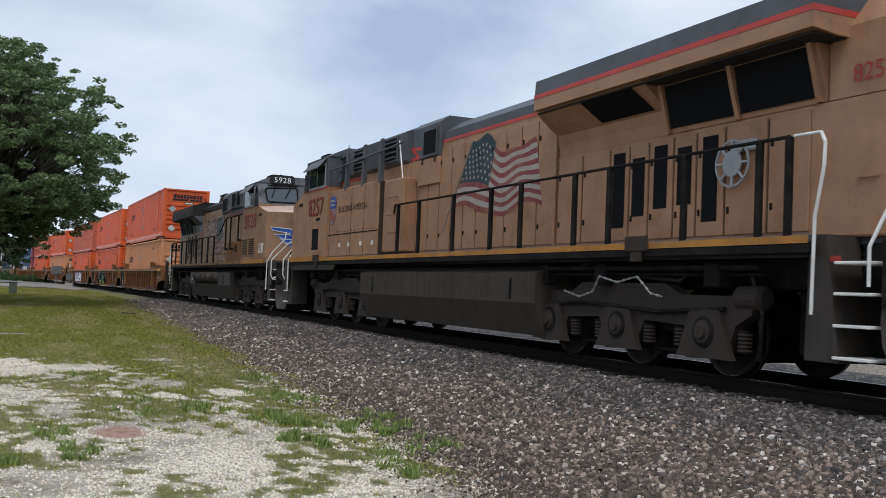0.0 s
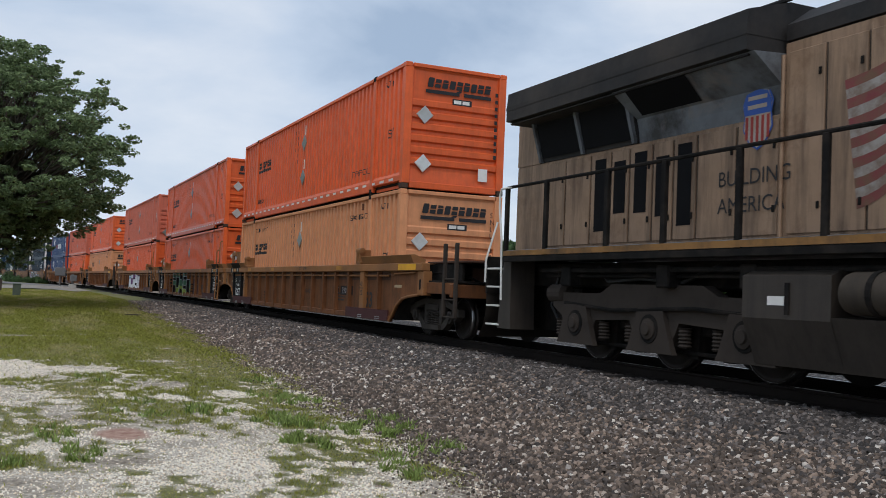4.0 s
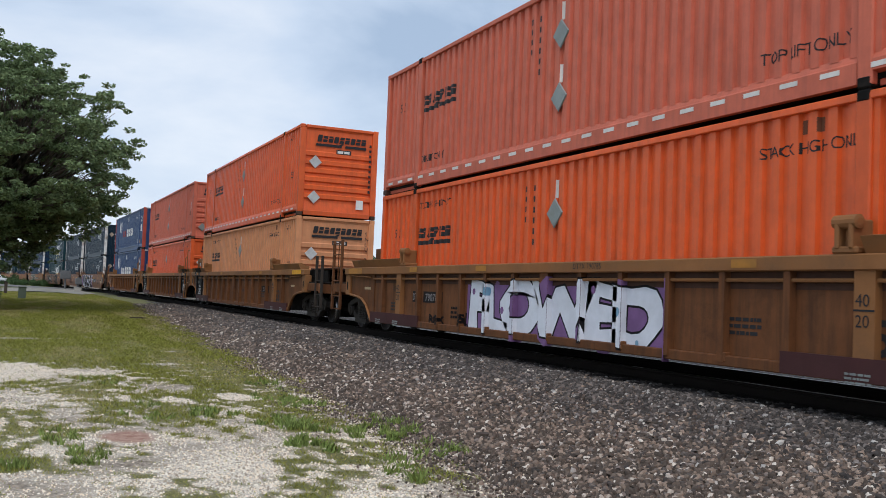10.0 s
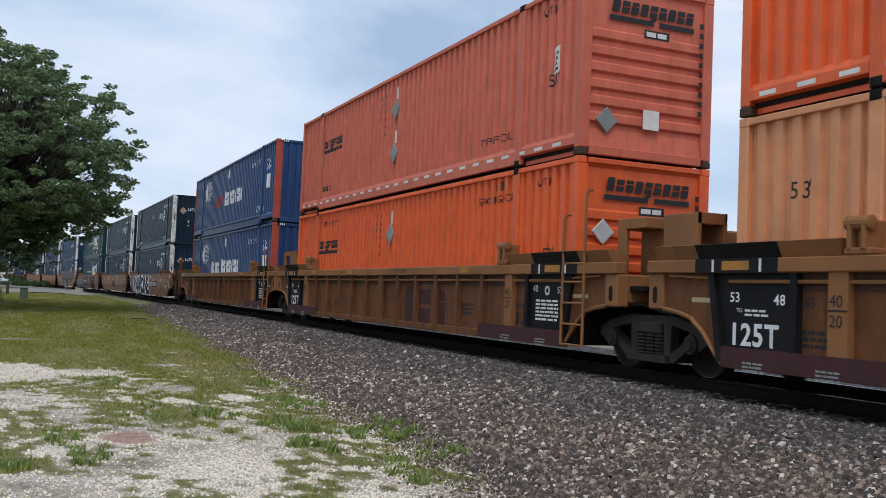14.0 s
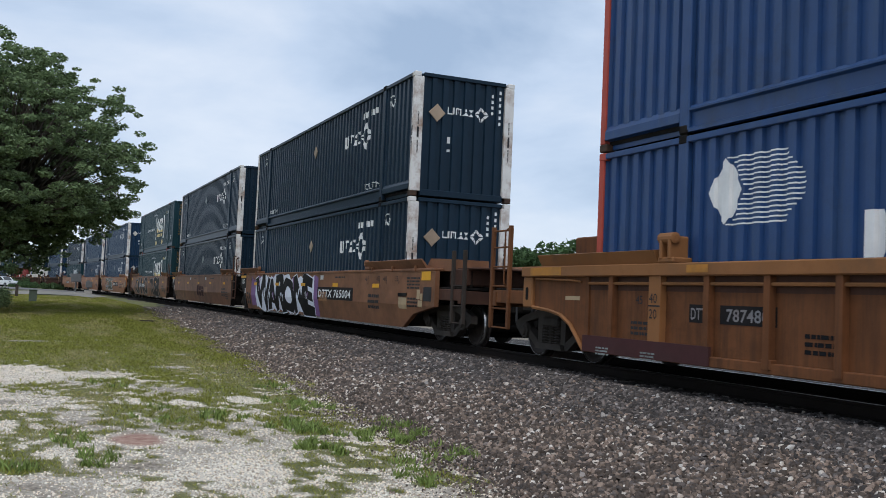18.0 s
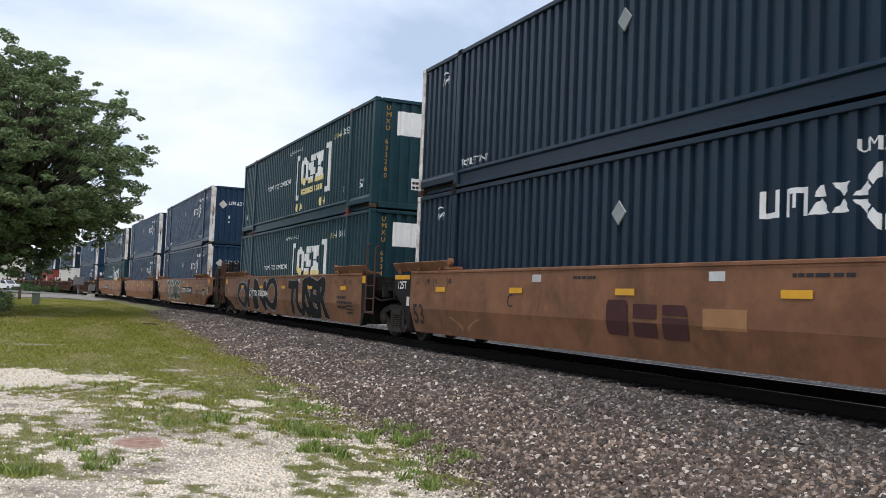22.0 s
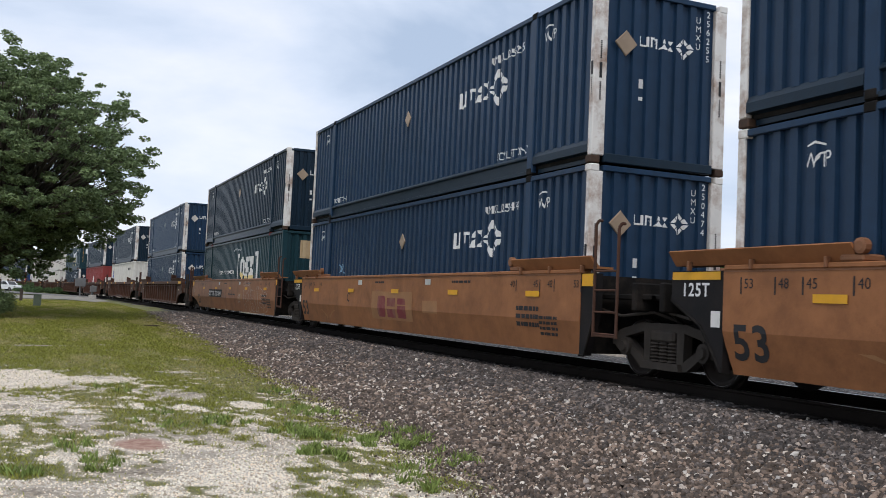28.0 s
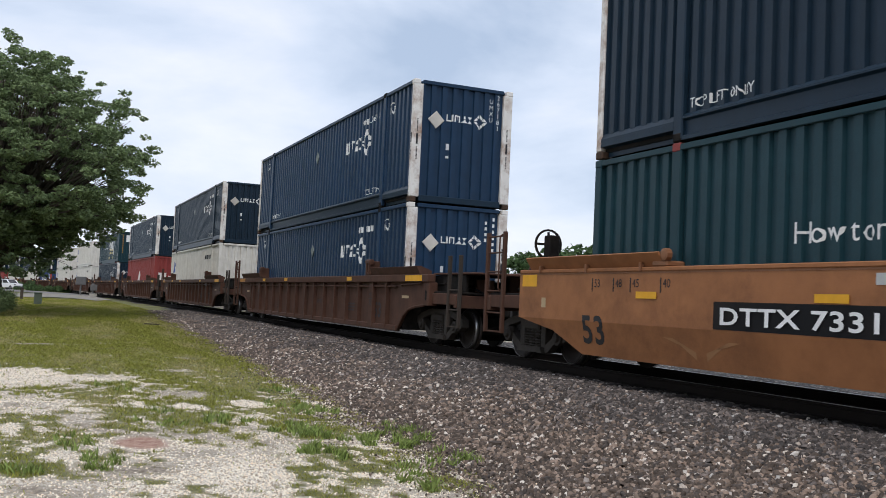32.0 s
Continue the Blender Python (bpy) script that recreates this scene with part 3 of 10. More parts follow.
def covers(x, y):
    """Shares of grass and of pale gravel at places of the lawn's edge (arrays)."""
    n, m, k = cloudy(x, y, 1.1), cloudy(x * 0.6 + 50, y - 20, 0.42), cloudy(x * 0.7 - 70, y + 40, 0.14)
    want = np.interp(-x, (-8.0, 7.0, 9.0, 11.0, 13.5, 16.0, 18.8, 20.5), (0.45, 0.18, 0.30, 0.42, 0.52, 0.64, 0.95, 1.3))
    side = np.interp(-x, (6.0, 9.0, 11.0, 14.0, 20.0), (0.32, 0.52, 0.95, 1.1, 1.1)) * np.clip(1.25 - np.abs(y - np.interp(-x, (6, 10, 14, 20), (3.5, 3.25, 3.3, 3.5))) / np.interp(-x, (6, 10, 14, 20), (0.5, 0.6, 0.95, 1.4)), 0, 1)
    want = np.maximum(want, side)
    for cx, cy, rx, ry, w in GREEN:
        want = np.maximum(want, w * np.minimum(1, 1.6 * blob(x, y, cx, cy, rx, ry)))
    for cx, cy, rx, ry, w in BARE:
        want = want - w * np.minimum(1, 1.5 * blob(x, y, cx, cy, rx, ry))
    spread = np.interp(-x, (18, 24), (1.0, 0.6))
    grass = np.clip((want - 0.5 + spread * (0.8 * (n - 0.5) + 1.5 * (m - 0.5) + 2.4 * (k - 0.5))) * 2.3 + 0.45, 0, 1)
    o = bed_offset(x, y)
    grass = np.where(o > 3.0, np.clip((o - 14) / 6, 0, 1), grass)
    damp = np.minimum(1, 1.6 * blob(x, y, -12.0, 1.9, 0.75, 0.5))
    bright = np.maximum(np.minimum(1, 2 * blob(x, y, -17.5, 0.0, 1.6, 0.75)), np.minimum(1, 2 * blob(x, y, -13.42, 2.97, 0.45, 0.34)))
    pale = bright + (1 - bright) * np.where(o > 3.0, 0.0, 1.0) * np.clip((n - 0.36) * 2.4 + 1.2 * (m - 0.5) + 0.5, 0.08, 1) * (1 - 0.85 * grass) * (1 - 0.8 * damp)
    return grass, pale


def steps_of(*spans):
    out = []
    for a, b, s in spans:
        out += list(np.arange(a, b - 1e-6, s))
    return np.array(out + [spans[-1][1]])


def ground_mat():
    m = bpy.data.materials.new("lawn_and_gravel_ground")
    m.use_nodes = True
    t = m.node_tree
    b = t.nodes["Principled BSDF"]
    b.inputs["Roughness"].default_value = 0.95
    w = t.nodes.new("ShaderNodeTexCoord")
    at = t.nodes.new("ShaderNodeAttribute")
    at.attribute_name = "cover"
    sep = t.nodes.new("ShaderNodeSeparateColor")
    t.links.new(at.outputs["Color"], sep.inputs[0])

    def ramp(scale, stops, detail=6.0):
        n = node(t, "ShaderNodeTexNoise", Scale=scale, Detail=detail, Roughness=0.65)
        t.links.new(w.outputs["Object"], n.inputs["Vector"])
        r = t.nodes.new("ShaderNodeValToRGB")
        r.color_ramp.elements[0].position, r.color_ramp.elements[0].color = stops[0][0], (*stops[0][1], 1)
        r.color_ramp.elements[1].position, r.color_ramp.elements[1].color = stops[-1][0], (*stops[-1][1], 1)
        for p, c in stops[1:-1]:
            r.color_ramp.elements.new(p).color = (*c, 1)
        t.links.new(n.outputs[0], r.inputs[0])
        return r.outputs[0]

    def blend(f, a, c):
        k = t.nodes.new("ShaderNodeMix")
        k.data_type = "RGBA"
        t.links.new(f, k.inputs[0]), t.links.new(a, k.inputs[6]), t.links.new(c, k.inputs[7])
        return k.outputs[2]
    soil = ramp(16.0, [(0.33, (0.075, 0.058, 0.040)), (0.5, (0.24, 0.195, 0.145)), (0.66, (0.52, 0.46, 0.38))])
    pale = ramp(52.0, [(0.34, (0.17, 0.145, 0.115)), (0.45, (0.54, 0.475, 0.385)), (0.57, (0.83, 0.77, 0.665))], 9.0)
    broad = ramp(0.35, [(0.36, (0.10, 0.11, 0.035)), (0.5, (0.15, 0.155, 0.05)), (0.64, (0.24, 0.22, 0.085))])
    fine = ramp(14.0, [(0.35, (0.06, 0.07, 0.022)), (0.65, (0.22, 0.215, 0.07))])
    half = t.nodes.new("ShaderNodeMix")
    half.data_type = "RGBA"
    half.inputs[0].default_value = 0.5
    t.links.new(broad, half.inputs[6]), t.links.new(fine, half.inputs[7])
    reddish = ramp(9.0, [(0.38, (0.30, 0.16, 0.115)), (0.62, (0.46, 0.30, 0.23))])
    c = blend(sep.outputs[1], soil, pale)
    c = blend(sep.outputs[2], c, reddish)
    c = blend(sep.outputs[0], c, half.outputs[2])
    t.links.new(c, b.inputs["Base Color"])
    n = node(t, "ShaderNodeTexNoise", Scale=55.0, Detail=5.0)
    t.links.new(w.outputs["Object"], n.inputs["Vector"])
    bp = node(t, "ShaderNodeBump", Strength=0.7, Distance=0.03)
    t.links.new(n.outputs[0], bp.inputs["Height"])
    t.links.new(bp.outputs[0], b.inputs["Normal"])
    return m


def grid_mesh(name, xs, ys, height, material):
    X, Y = np.meshgrid(xs, ys, indexing="ij")
    Z = height(X, Y)
    nx, ny = len(xs), len(ys)
    v = np.stack([X, Y, Z], -1).reshape(-1, 3)
    i = np.arange(nx * ny).reshape(nx, ny)
    q = np.stack([i[:-1, :-1], i[1:, :-1], i[1:, 1:], i[:-1, 1:]], -1).reshape(-1, 4)
    me = bpy.data.meshes.new(name)
    me.vertices.add(len(v)), me.vertices.foreach_set("co", v.ravel())
    me.loops.add(q.size), me.loops.foreach_set("vertex_index", q.ravel())
    me.polygons.add(len(q)), me.polygons.foreach_set("loop_start", np.arange(0, q.size, 4))
    me.update()
    me.materials.append(material)
    me.polygons.foreach_set("use_smooth", np.ones(len(q), bool))
    return me, X, Y


def build_ground():
    xs = steps_of((-2500, -400, 300), (-400, -120, 20), (-120, -40, 2.0), (-40, -24, 0.4), (-24, -4, 0.07), (-4, 9, 0.2), (9, 20, 1.0), (20, 300, 40), (300, 2500, 400))
    ys = steps_of((-2500, -300, 400), (-300, -40, 20), (-40, -9, 1.0), (-9, -1.2, 0.25), (-1.2, 4.9, 0.07), (4.9, 20, 1.0), (20, 60, 5), (60, 400, 40), (400, 2500, 400))
    me, X, Y = grid_mesh("ground", xs, ys, land, ground_mat())
    g, p = covers(X, Y)
    red = np.clip(blob(X, Y, -10.12, 1.13, 0.50, 0.30) * 3.0 - 0.7 + 1.2 * (cloudy(X, Y, 0.25) - 0.5), 0, 1)
    col = np.stack([np.clip(g, 0, 1), p, red, np.ones_like(g)], -1).reshape(-1, 4)
    layer = me.color_attributes.new("cover", "FLOAT_COLOR", "POINT")
    layer.data.foreach_set("color", col.ravel())
    tagged(new("ground", me), "patchy green lawn giving way to pale crushed gravel beside the railway", "ground", kind="structure")


def toe(x):
    """From the centre line to the foot of the ballast, on the camera's side (arrays)."""
    return np.interp(-x, (6.0, 10.0, 14.0, 20.0, 33.0, 60.0), (5.75, 5.5, 5.2, 4.75, 4.1, 3.6)) + 0.5 * (cloudy(x, x * 0 + 3, 1.6) - 0.5)


def bed_height(x, y):
    o = bed_offset(x, y)
    near = np.clip((toe(x) + o) / (toe(x) - 1.75), 0, 1)
    rear = np.clip((7.4 - o) / (7.4 - 4.2), 0, 1)
    t = np.minimum(near, rear)
    top = RAIL - 0.20
    base = land(x, y) - 0.06
    return base + (top - base) * (t ** 0.85) + 0.045 * (cloudy(x, y, 0.35) - 0.5) * np.clip(1 + x / 40, 0.2, 1)


def build_bed():
    xs = steps_of((-700, -120, 12), (-120, -40, 2.0), (-40, -22, 0.3), (-22, -3, 0.09), (-3, 40, 2.0), (40, 420, 40))
    os_ = np.concatenate([np.arange(-6.6, -1.2, 0.09), np.arange(-1.2, 1.3, 0.25), np.arange(1.5, 7.8, 0.45)])
    X, O = np.meshgrid(xs, os_, indexing="ij")
    far = np.minimum(X - BEND_X, 0)
    Y = TRACK_Y - far * far / (2 * BEND_R) + O
    me, _, _ = grid_mesh("ballast_bed", xs, os_, lambda a, c: a * 0, ballast_mat())
    me.vertices.foreach_set("co", np.stack([X, Y, bed_height(X, Y)], -1).ravel())
    # darker around the rails: grease stain and the train's shade, both as colour
    oil_and_shade = np.clip(1.55 - np.abs(np.abs(O) - 0.7) * 1.3 + 0.7 * (cloudy(X, Y, 0.8) - 0.5), 0, 1)
    warm = np.clip((-O - 2.6) / 2.4 + 0.8 * (cloudy(X, Y, 1.2) - 0.5), 0, 1)
    layer = me.color_attributes.new("stain", "FLOAT_COLOR", "POINT")
    layer.data.foreach_set("color", np.stack([oil_and_shade, warm, oil_and_shade * 0, oil_and_shade * 0 + 1], -1).ravel())
    me.update()
    tagged(new("ballast_bed", me), "sloping bed of dark grey crushed stone under the track", "ballast", kind="structure")


def ballast_mat():
    m = bpy.data.materials.new("ballast_bed")
    m.use_nodes = True
    t = m.node_tree
    b = t.nodes["Principled BSDF"]
    b.inputs["Roughness"].default_value = 0.9
    w = t.nodes.new("ShaderNodeTexCoord")
    v = node(t, "ShaderNodeTexVoronoi", Scale=24.0)
    t.links.new(w.outputs["Object"], v.inputs["Vector"])
    s = t.nodes.new("ShaderNodeSeparateColor")
    t.links.new(v.outputs["Color"], s.inputs[0])
    r = t.nodes.new("ShaderNodeValToRGB")
    e = r.color_ramp.elements
    e[0].color, e[1].color = (0.012, 0.010, 0.009, 1), (0.42, 0.38, 0.34, 1)
    e.new(0.55).color = (0.036, 0.032, 0.030, 1)
    e.new(0.88).color = (0.12, 0.11, 0.10, 1)
    t.links.new(s.outputs[0], r.inputs[0])
    n = node(t, "ShaderNodeTexNoise", Scale=0.5, Detail=5.0)
    t.links.new(w.outputs["Object"], n.inputs["Vector"])
    k = t.nodes.new("ShaderNodeMix")
    k.data_type, k.blend_type = "RGBA", "OVERLAY"
    k.inputs[0].default_value = 0.5
    t.links.new(r.outputs[0], k.inputs[6]), t.links.new(n.outputs[0], k.inputs[7])
    at = t.nodes.new("ShaderNodeAttribute")
    at.attribute_name = "stain"
    sep = t.nodes.new("ShaderNodeSeparateColor")
    t.links.new(at.outputs["Color"], sep.inputs[0])
    tan = t.nodes.new("ShaderNodeMix")
    tan.data_type, tan.blend_type = "RGBA", "MULTIPLY"
    tan.inputs[7].default_value = (1.5, 1.36, 1.25, 1)
    t.links.new(sep.outputs[1], tan.inputs[0]), t.links.new(k.outputs[2], tan.inputs[6])
    # near-black mix for grease and painted train shade beside the rails
    oil_and_shade = t.nodes.new("ShaderNodeMix")
    oil_and_shade.data_type = "RGBA"
    oil_and_shade.inputs[7].default_value = (0.014, 0.0125, 0.012, 1)
    t.links.new(sep.outputs[0], oil_and_shade.inputs[0]), t.links.new(tan.outputs[2], oil_and_shade.inputs[6])
    t.links.new(oil_and_shade.outputs[2], b.inputs["Base Color"])
    bp = node(t, "ShaderNodeBump", Strength=1.0, Distance=0.03)
    bp.invert = True
    t.links.new(v.outputs["Distance"], bp.inputs["Height"])
    t.links.new(bp.outputs[0], b.inputs["Normal"])
    return m


def scatter(name, x, y, z, size, material, flat=0.65, seed=1, tilt=1.1):
    """One mesh of many small angular stones."""
    r = np.random.RandomState(seed)
    n = len(x)
    k = 2 * np.pi * np.arange(5) / 5
    base = np.concatenate([np.stack([0.56 * np.cos(k), 0.56 * np.sin(k), -0.28 + 0 * k], -1), np.stack([0.34 * np.cos(k + 0.3), 0.34 * np.sin(k + 0.3), 0.42 + 0 * k], -1)])
    v = base[None] * (1 + 0.5 * (r.rand(n, 10, 3) - 0.5)) * np.stack([0.85 + 0.6 * r.rand(n), 0.7 + 0.4 * r.rand(n), flat + 0.3 * r.rand(n)], -1)[:, None]
    a, b = r.rand(n) * 6.283, (r.rand(n) - 0.5) * tilt
    ca, sa, cb, sb = np.cos(a), np.sin(a), np.cos(b), np.sin(b)
    R = np.zeros((n, 3, 3))
    R[:, 0, 0], R[:, 0, 1], R[:, 0, 2] = ca, -sa * cb, sa * sb
    R[:, 1, 0], R[:, 1, 1], R[:, 1, 2] = sa, ca * cb, -ca * sb
    R[:, 2, 1], R[:, 2, 2] = sb, cb
    v = np.einsum("nij,nkj->nki", R, v) * size[:, None, None] + np.stack([x, y, z], -1)[:, None]
    f = np.array([(i, (i + 1) % 5, 5 + (i + 1) % 5, 5 + i) for i in range(5)]).ravel()
    one = np.concatenate([f, np.arange(5, 10)])
    q = (one[None] + 10 * np.arange(n)[:, None]).ravel()
    starts = (25 * np.arange(n)[:, None] + np.array([0, 4, 8, 12, 16, 20])[None]).ravel()
    me = bpy.data.meshes.new(name)
    me.vertices.add(n * 10), me.vertices.foreach_set("co", v.ravel())
    me.loops.add(len(q)), me.loops.foreach_set("vertex_index", q)
    me.polygons.add(6 * n), me.polygons.foreach_set("loop_start", starts)
    me.update()
    me.materials.append(material)
    return new(name, me)


def blades(name, x, y, z, height, width, material, seed=1, lean=0.5):
    r = np.random.RandomState(seed)
    n = len(x)
    a = r.rand(n) * 6.283
    dx, dy = np.cos(a) * width / 2, np.sin(a) * width / 2
    la, ll = r.rand(n) * 6.283, lean * height * (0.3 + r.rand(n))
    lx, ly = np.cos(la) * ll, np.sin(la) * ll
    p = np.stack([np.stack([x - dx, y - dy, z], -1), np.stack([x + dx, y + dy, z], -1),
                  np.stack([x + dx * 0.7 + lx * 0.4, y + dy * 0.7 + ly * 0.4, z + height * 0.6], -1), np.stack([x - dx * 0.7 + lx * 0.4, y - dy * 0.7 + ly * 0.4, z + height * 0.6], -1),
                  np.stack([x + lx, y + ly, z + height * 0.95], -1)], 1)
    q = np.array([0, 1, 2, 3])[None] + 5 * np.arange(n)[:, None]
    tr = np.array([3, 2, 4])[None] + 5 * np.arange(n)[:, None]
    loops = np.concatenate([q, tr], 1).ravel()
    starts = (7 * np.arange(n)[:, None] + np.array([0, 4])[None]).ravel()
    me = bpy.data.meshes.new(name)
    me.vertices.add(n * 5), me.vertices.foreach_set("co", p.ravel())
    me.loops.add(len(loops)), me.loops.foreach_set("vertex_index", loops)
    me.polygons.add(2 * n), me.polygons.foreach_set("loop_start", starts)
    me.update()
    me.materials.append(material)
    return new(name, me)


def build_loose():
    r = np.random.RandomState(3)
    # crushed stone, denser near the camera
    n = 195000
    x = -4.0 - 48.0 * r.rand(n) ** 1.9
    o = -toe(x) - 0.75 + (toe(x) - 0.25) * r.rand(n)
    y = TRACK_Y + o
    s = 0.025 + 0.036 * r.rand(n) ** 1.4
    s *= 1 + 0.35 * np.clip((-x - 10) / 12, 0, 2.4)
    keep = r.rand(n) < np.clip((o + toe(x) + 0.35) / 0.9 + 0.9 * (cloudy(x, y, 0.5) - 0.5), 0.05, 1)
    x, y, s = x[keep], y[keep], s[keep]
    s *= np.clip(0.5 + 0.55 * (bed_offset(x, y) + toe(x)), 0.42, 1.0)
    z = np.maximum(bed_height(x, y), land(x, y)) + s * (0.05 + 0.45 * r.rand(len(x)) ** 1.5)
    o = bed_offset(x, y)
    brown = r.rand(len(x)) < np.clip((-o - 2.0) / 2.2 + 1.1 * (cloudy(x, y, 1.2) - 0.5), 0.10, 0.9)
    on_tie = (o > -1.42) & (np.abs((6.0 - x + 0.265) % 0.53 - 0.265) < 0.15)
    left_out = (o > -0.98) | (on_tie & (r.rand(len(x)) < 0.9)) | ((o > -1.25) & (r.rand(len(x)) < 0.45))
    x, y, z, s, brown = x[~left_out], y[~left_out], z[~left_out], s[~left_out], brown[~left_out]
    tagged(scatter("brown_stones", x[brown], y[brown], z[brown], s[brown], M["brown_stone"], flat=0.85, tilt=1.9, seed=14), "loose brown and tan crushed track stones", "stones", kind="stuff")
    x, y, z, s = x[~brown], y[~brown], z[~brown], s[~brown]
    # nearer the rail, stones take the colour that includes the train's shade
    black = bed_offset(x, y) > -2.5 - 1.6 * r.rand(len(x)) ** 1.5
    tagged(scatter("dark_stones", x[black], y[black], z[black], s[black], M["dark_stone"], flat=0.85, tilt=1.9, seed=15), "crushed track stones beside the rails, darkened for grease and shade", "stones", kind="stuff")
    x, y, z, s = x[~black], y[~black], z[~black], s[~black]
    tagged(scatter("ballast_stones", x, y, z, s, M["ballast_stone"], flat=0.85, tilt=1.9, seed=4), "loose dark grey and brown crushed track stones", "stones", kind="stuff")
    # stones packed between the sleeper ends up to the rail, in the shade-darkened colour
    n = 16000
    x, o = -4.0 - 30.0 * r.rand(n) ** 1.3, -1.65 + 0.80 * r.rand(n) ** 1.2
    free = (np.abs((6.0 - x + 0.265) % 0.53 - 0.265) > 0.125) | (o < -1.36) | (r.rand(n) < 0.06)
    x, o = x[free], o[free]
    y, s = TRACK_Y + o, 0.035 + 0.045 * r.rand(len(x))
    z = np.maximum(bed_height(x, y), RAIL - 0.215 + 0.05 * (cloudy(x, y, 0.5) - 0.5)) + s * 0.1
    tagged(scatter("packed_stones", x, y, z, s, M["dark_stone"], seed=16), "crushed stones packed between the sleeper ends, darkened for grease and shade", "stones", kind="stuff")
    # pale gravel at the lawn's edge and among the stones
    n = 190000
    x = np.where(np.arange(n) < 165000, -5.0 - 16.0 * r.rand(n) ** 1.25, -5.0 + 10.0 * r.rand(n))
    y = np.where(np.arange(n) < 165000, -1.2 + 6.4 * r.rand(n), -4.0 + 8.0 * r.rand(n))
    g, p = covers(x, y)
    o = bed_offset(x, y) + toe(x)
    keep = (r.rand(n) < np.where(o > 0, np.clip(1.15 - o * 0.5, 0.03, 1) * (0.22 + 1.8 * np.clip(cloudy(x, y, 0.4) - 0.42, 0, 1)), p)) & (g < 0.75) & (blob(x, y, -10.12, 1.13, 0.50, 0.30) < 0.35 + 0.3 * r.rand(n) ** 3)
    x, y = x[keep], y[keep]
    s = 0.006 + 0.017 * r.rand(len(x)) ** 2.6
    z = np.maximum(land(x, y), np.where(bed_offset(x, y) > -toe(x) - 0.2, bed_height(x, y), -9)) + s * 0.18
    tagged(scatter("gravel_stones", x, y, z, s, M["gravel_stone"], seed=5), "scattered pale limestone gravel", "gravel", kind="stuff")
    # lawn
    n = 380000
    x = -5.5 - 75.0 * r.rand(n) ** 1.75
    y = -2.6 + 8.4 * r.rand(n)
    g, _ = covers(x, y)
    keep = (r.rand(n) < 0.03 + 0.97 * g) & (bed_offset(x, y) < -toe(x) + 0.35) & (blob(x, y, -10.12, 1.13, 0.5, 0.3) < 0.5)
    x, y = x[keep], y[keep]
    hgt = (0.014 + 0.034 * r.rand(len(x))) * (0.5 + 1.0 * cloudy(x, y, 0.9)) * np.interp(-x, (8, 14, 30), (0.75, 1.0, 1.2))
    lush = cloudy(x * 0.25 + 9, y, 0.7)
    hgt *= 0.45 + 1.1 * lush
    dry = r.rand(len(x)) < np.clip(0.22 + 2.4 * (0.48 - lush), 0.04, 0.8)
    for name, pick, key, label in (("grass", ~dry, "grass", "short patchy lawn grass"), ("dry_grass", dry, "dry_grass", "yellowed short blades in the lawn")):
        tagged(blades(name, x[pick], y[pick], land(x[pick], y[pick]) - 0.005, hgt[pick], 0.004 + 0.0007 * -x[pick], M[key], seed=6, lean=1.2), label, "grass", kind="stuff")
    # taller weeds
    pts = []
    for cx, cy, k, rad in ((-9.6, 3.55, 620, 0.34), (-10.6, 3.1, 420, 0.42), (-8.7, 3.9, 260, 0.30), (-12.4, 3.6, 360, 0.45), (-11.6, 2.25, 300, 0.30), (-10.9, 2.95, 360, 0.36), (-9.25, 2.80, 420, 0.28), (-10.6, 4.05, 300, 0.36), (-9.7, 4.1, 220, 0.25), (-8.87, 0.62, 200, 0.24), (-8.6, 0.05, 120, 0.2), (-13.2, 3.45, 200, 0.5),
                           (-7.45, 3.15, 160, 0.3), (-8.2, 3.35, 130, 0.25), (-10.2, 0.5, 130, 0.3), (-12.0, 1.5, 150, 0.5), (-14.6, 3.7, 160, 0.6), (-15.8, 1.3, 80, 0.4)):
        for c in range(7):
            a, d = 6.283 * r.rand(), rad * r.rand() ** 0.6
            tx, ty, kk = cx + 1.6 * d * np.cos(a), cy + 0.8 * d * np.sin(a), k // 7
            a, d = r.rand(kk) * 6.283, 0.10 * r.rand(kk)
            pts.append(np.stack([tx + d * np.cos(a), ty + 0.8 * d * np.sin(a)], -1))
    p = np.concatenate(pts)
    z = np.maximum(land(p[:, 0], p[:, 1]), np.where(bed_offset(p[:, 0], p[:, 1]) > -toe(p[:, 0]), bed_height(p[:, 0], p[:, 1]), -9))
    tagged(blades("weeds", p[:, 0], p[:, 1], z, 0.02 + 0.10 * r.rand(len(p)) ** 1.6, 0.010 + 0.014 * r.rand(len(p)), M["weed"], seed=8, lean=0.9), "tufts of tall green weeds in the gravel", "weeds", kind="stuff")


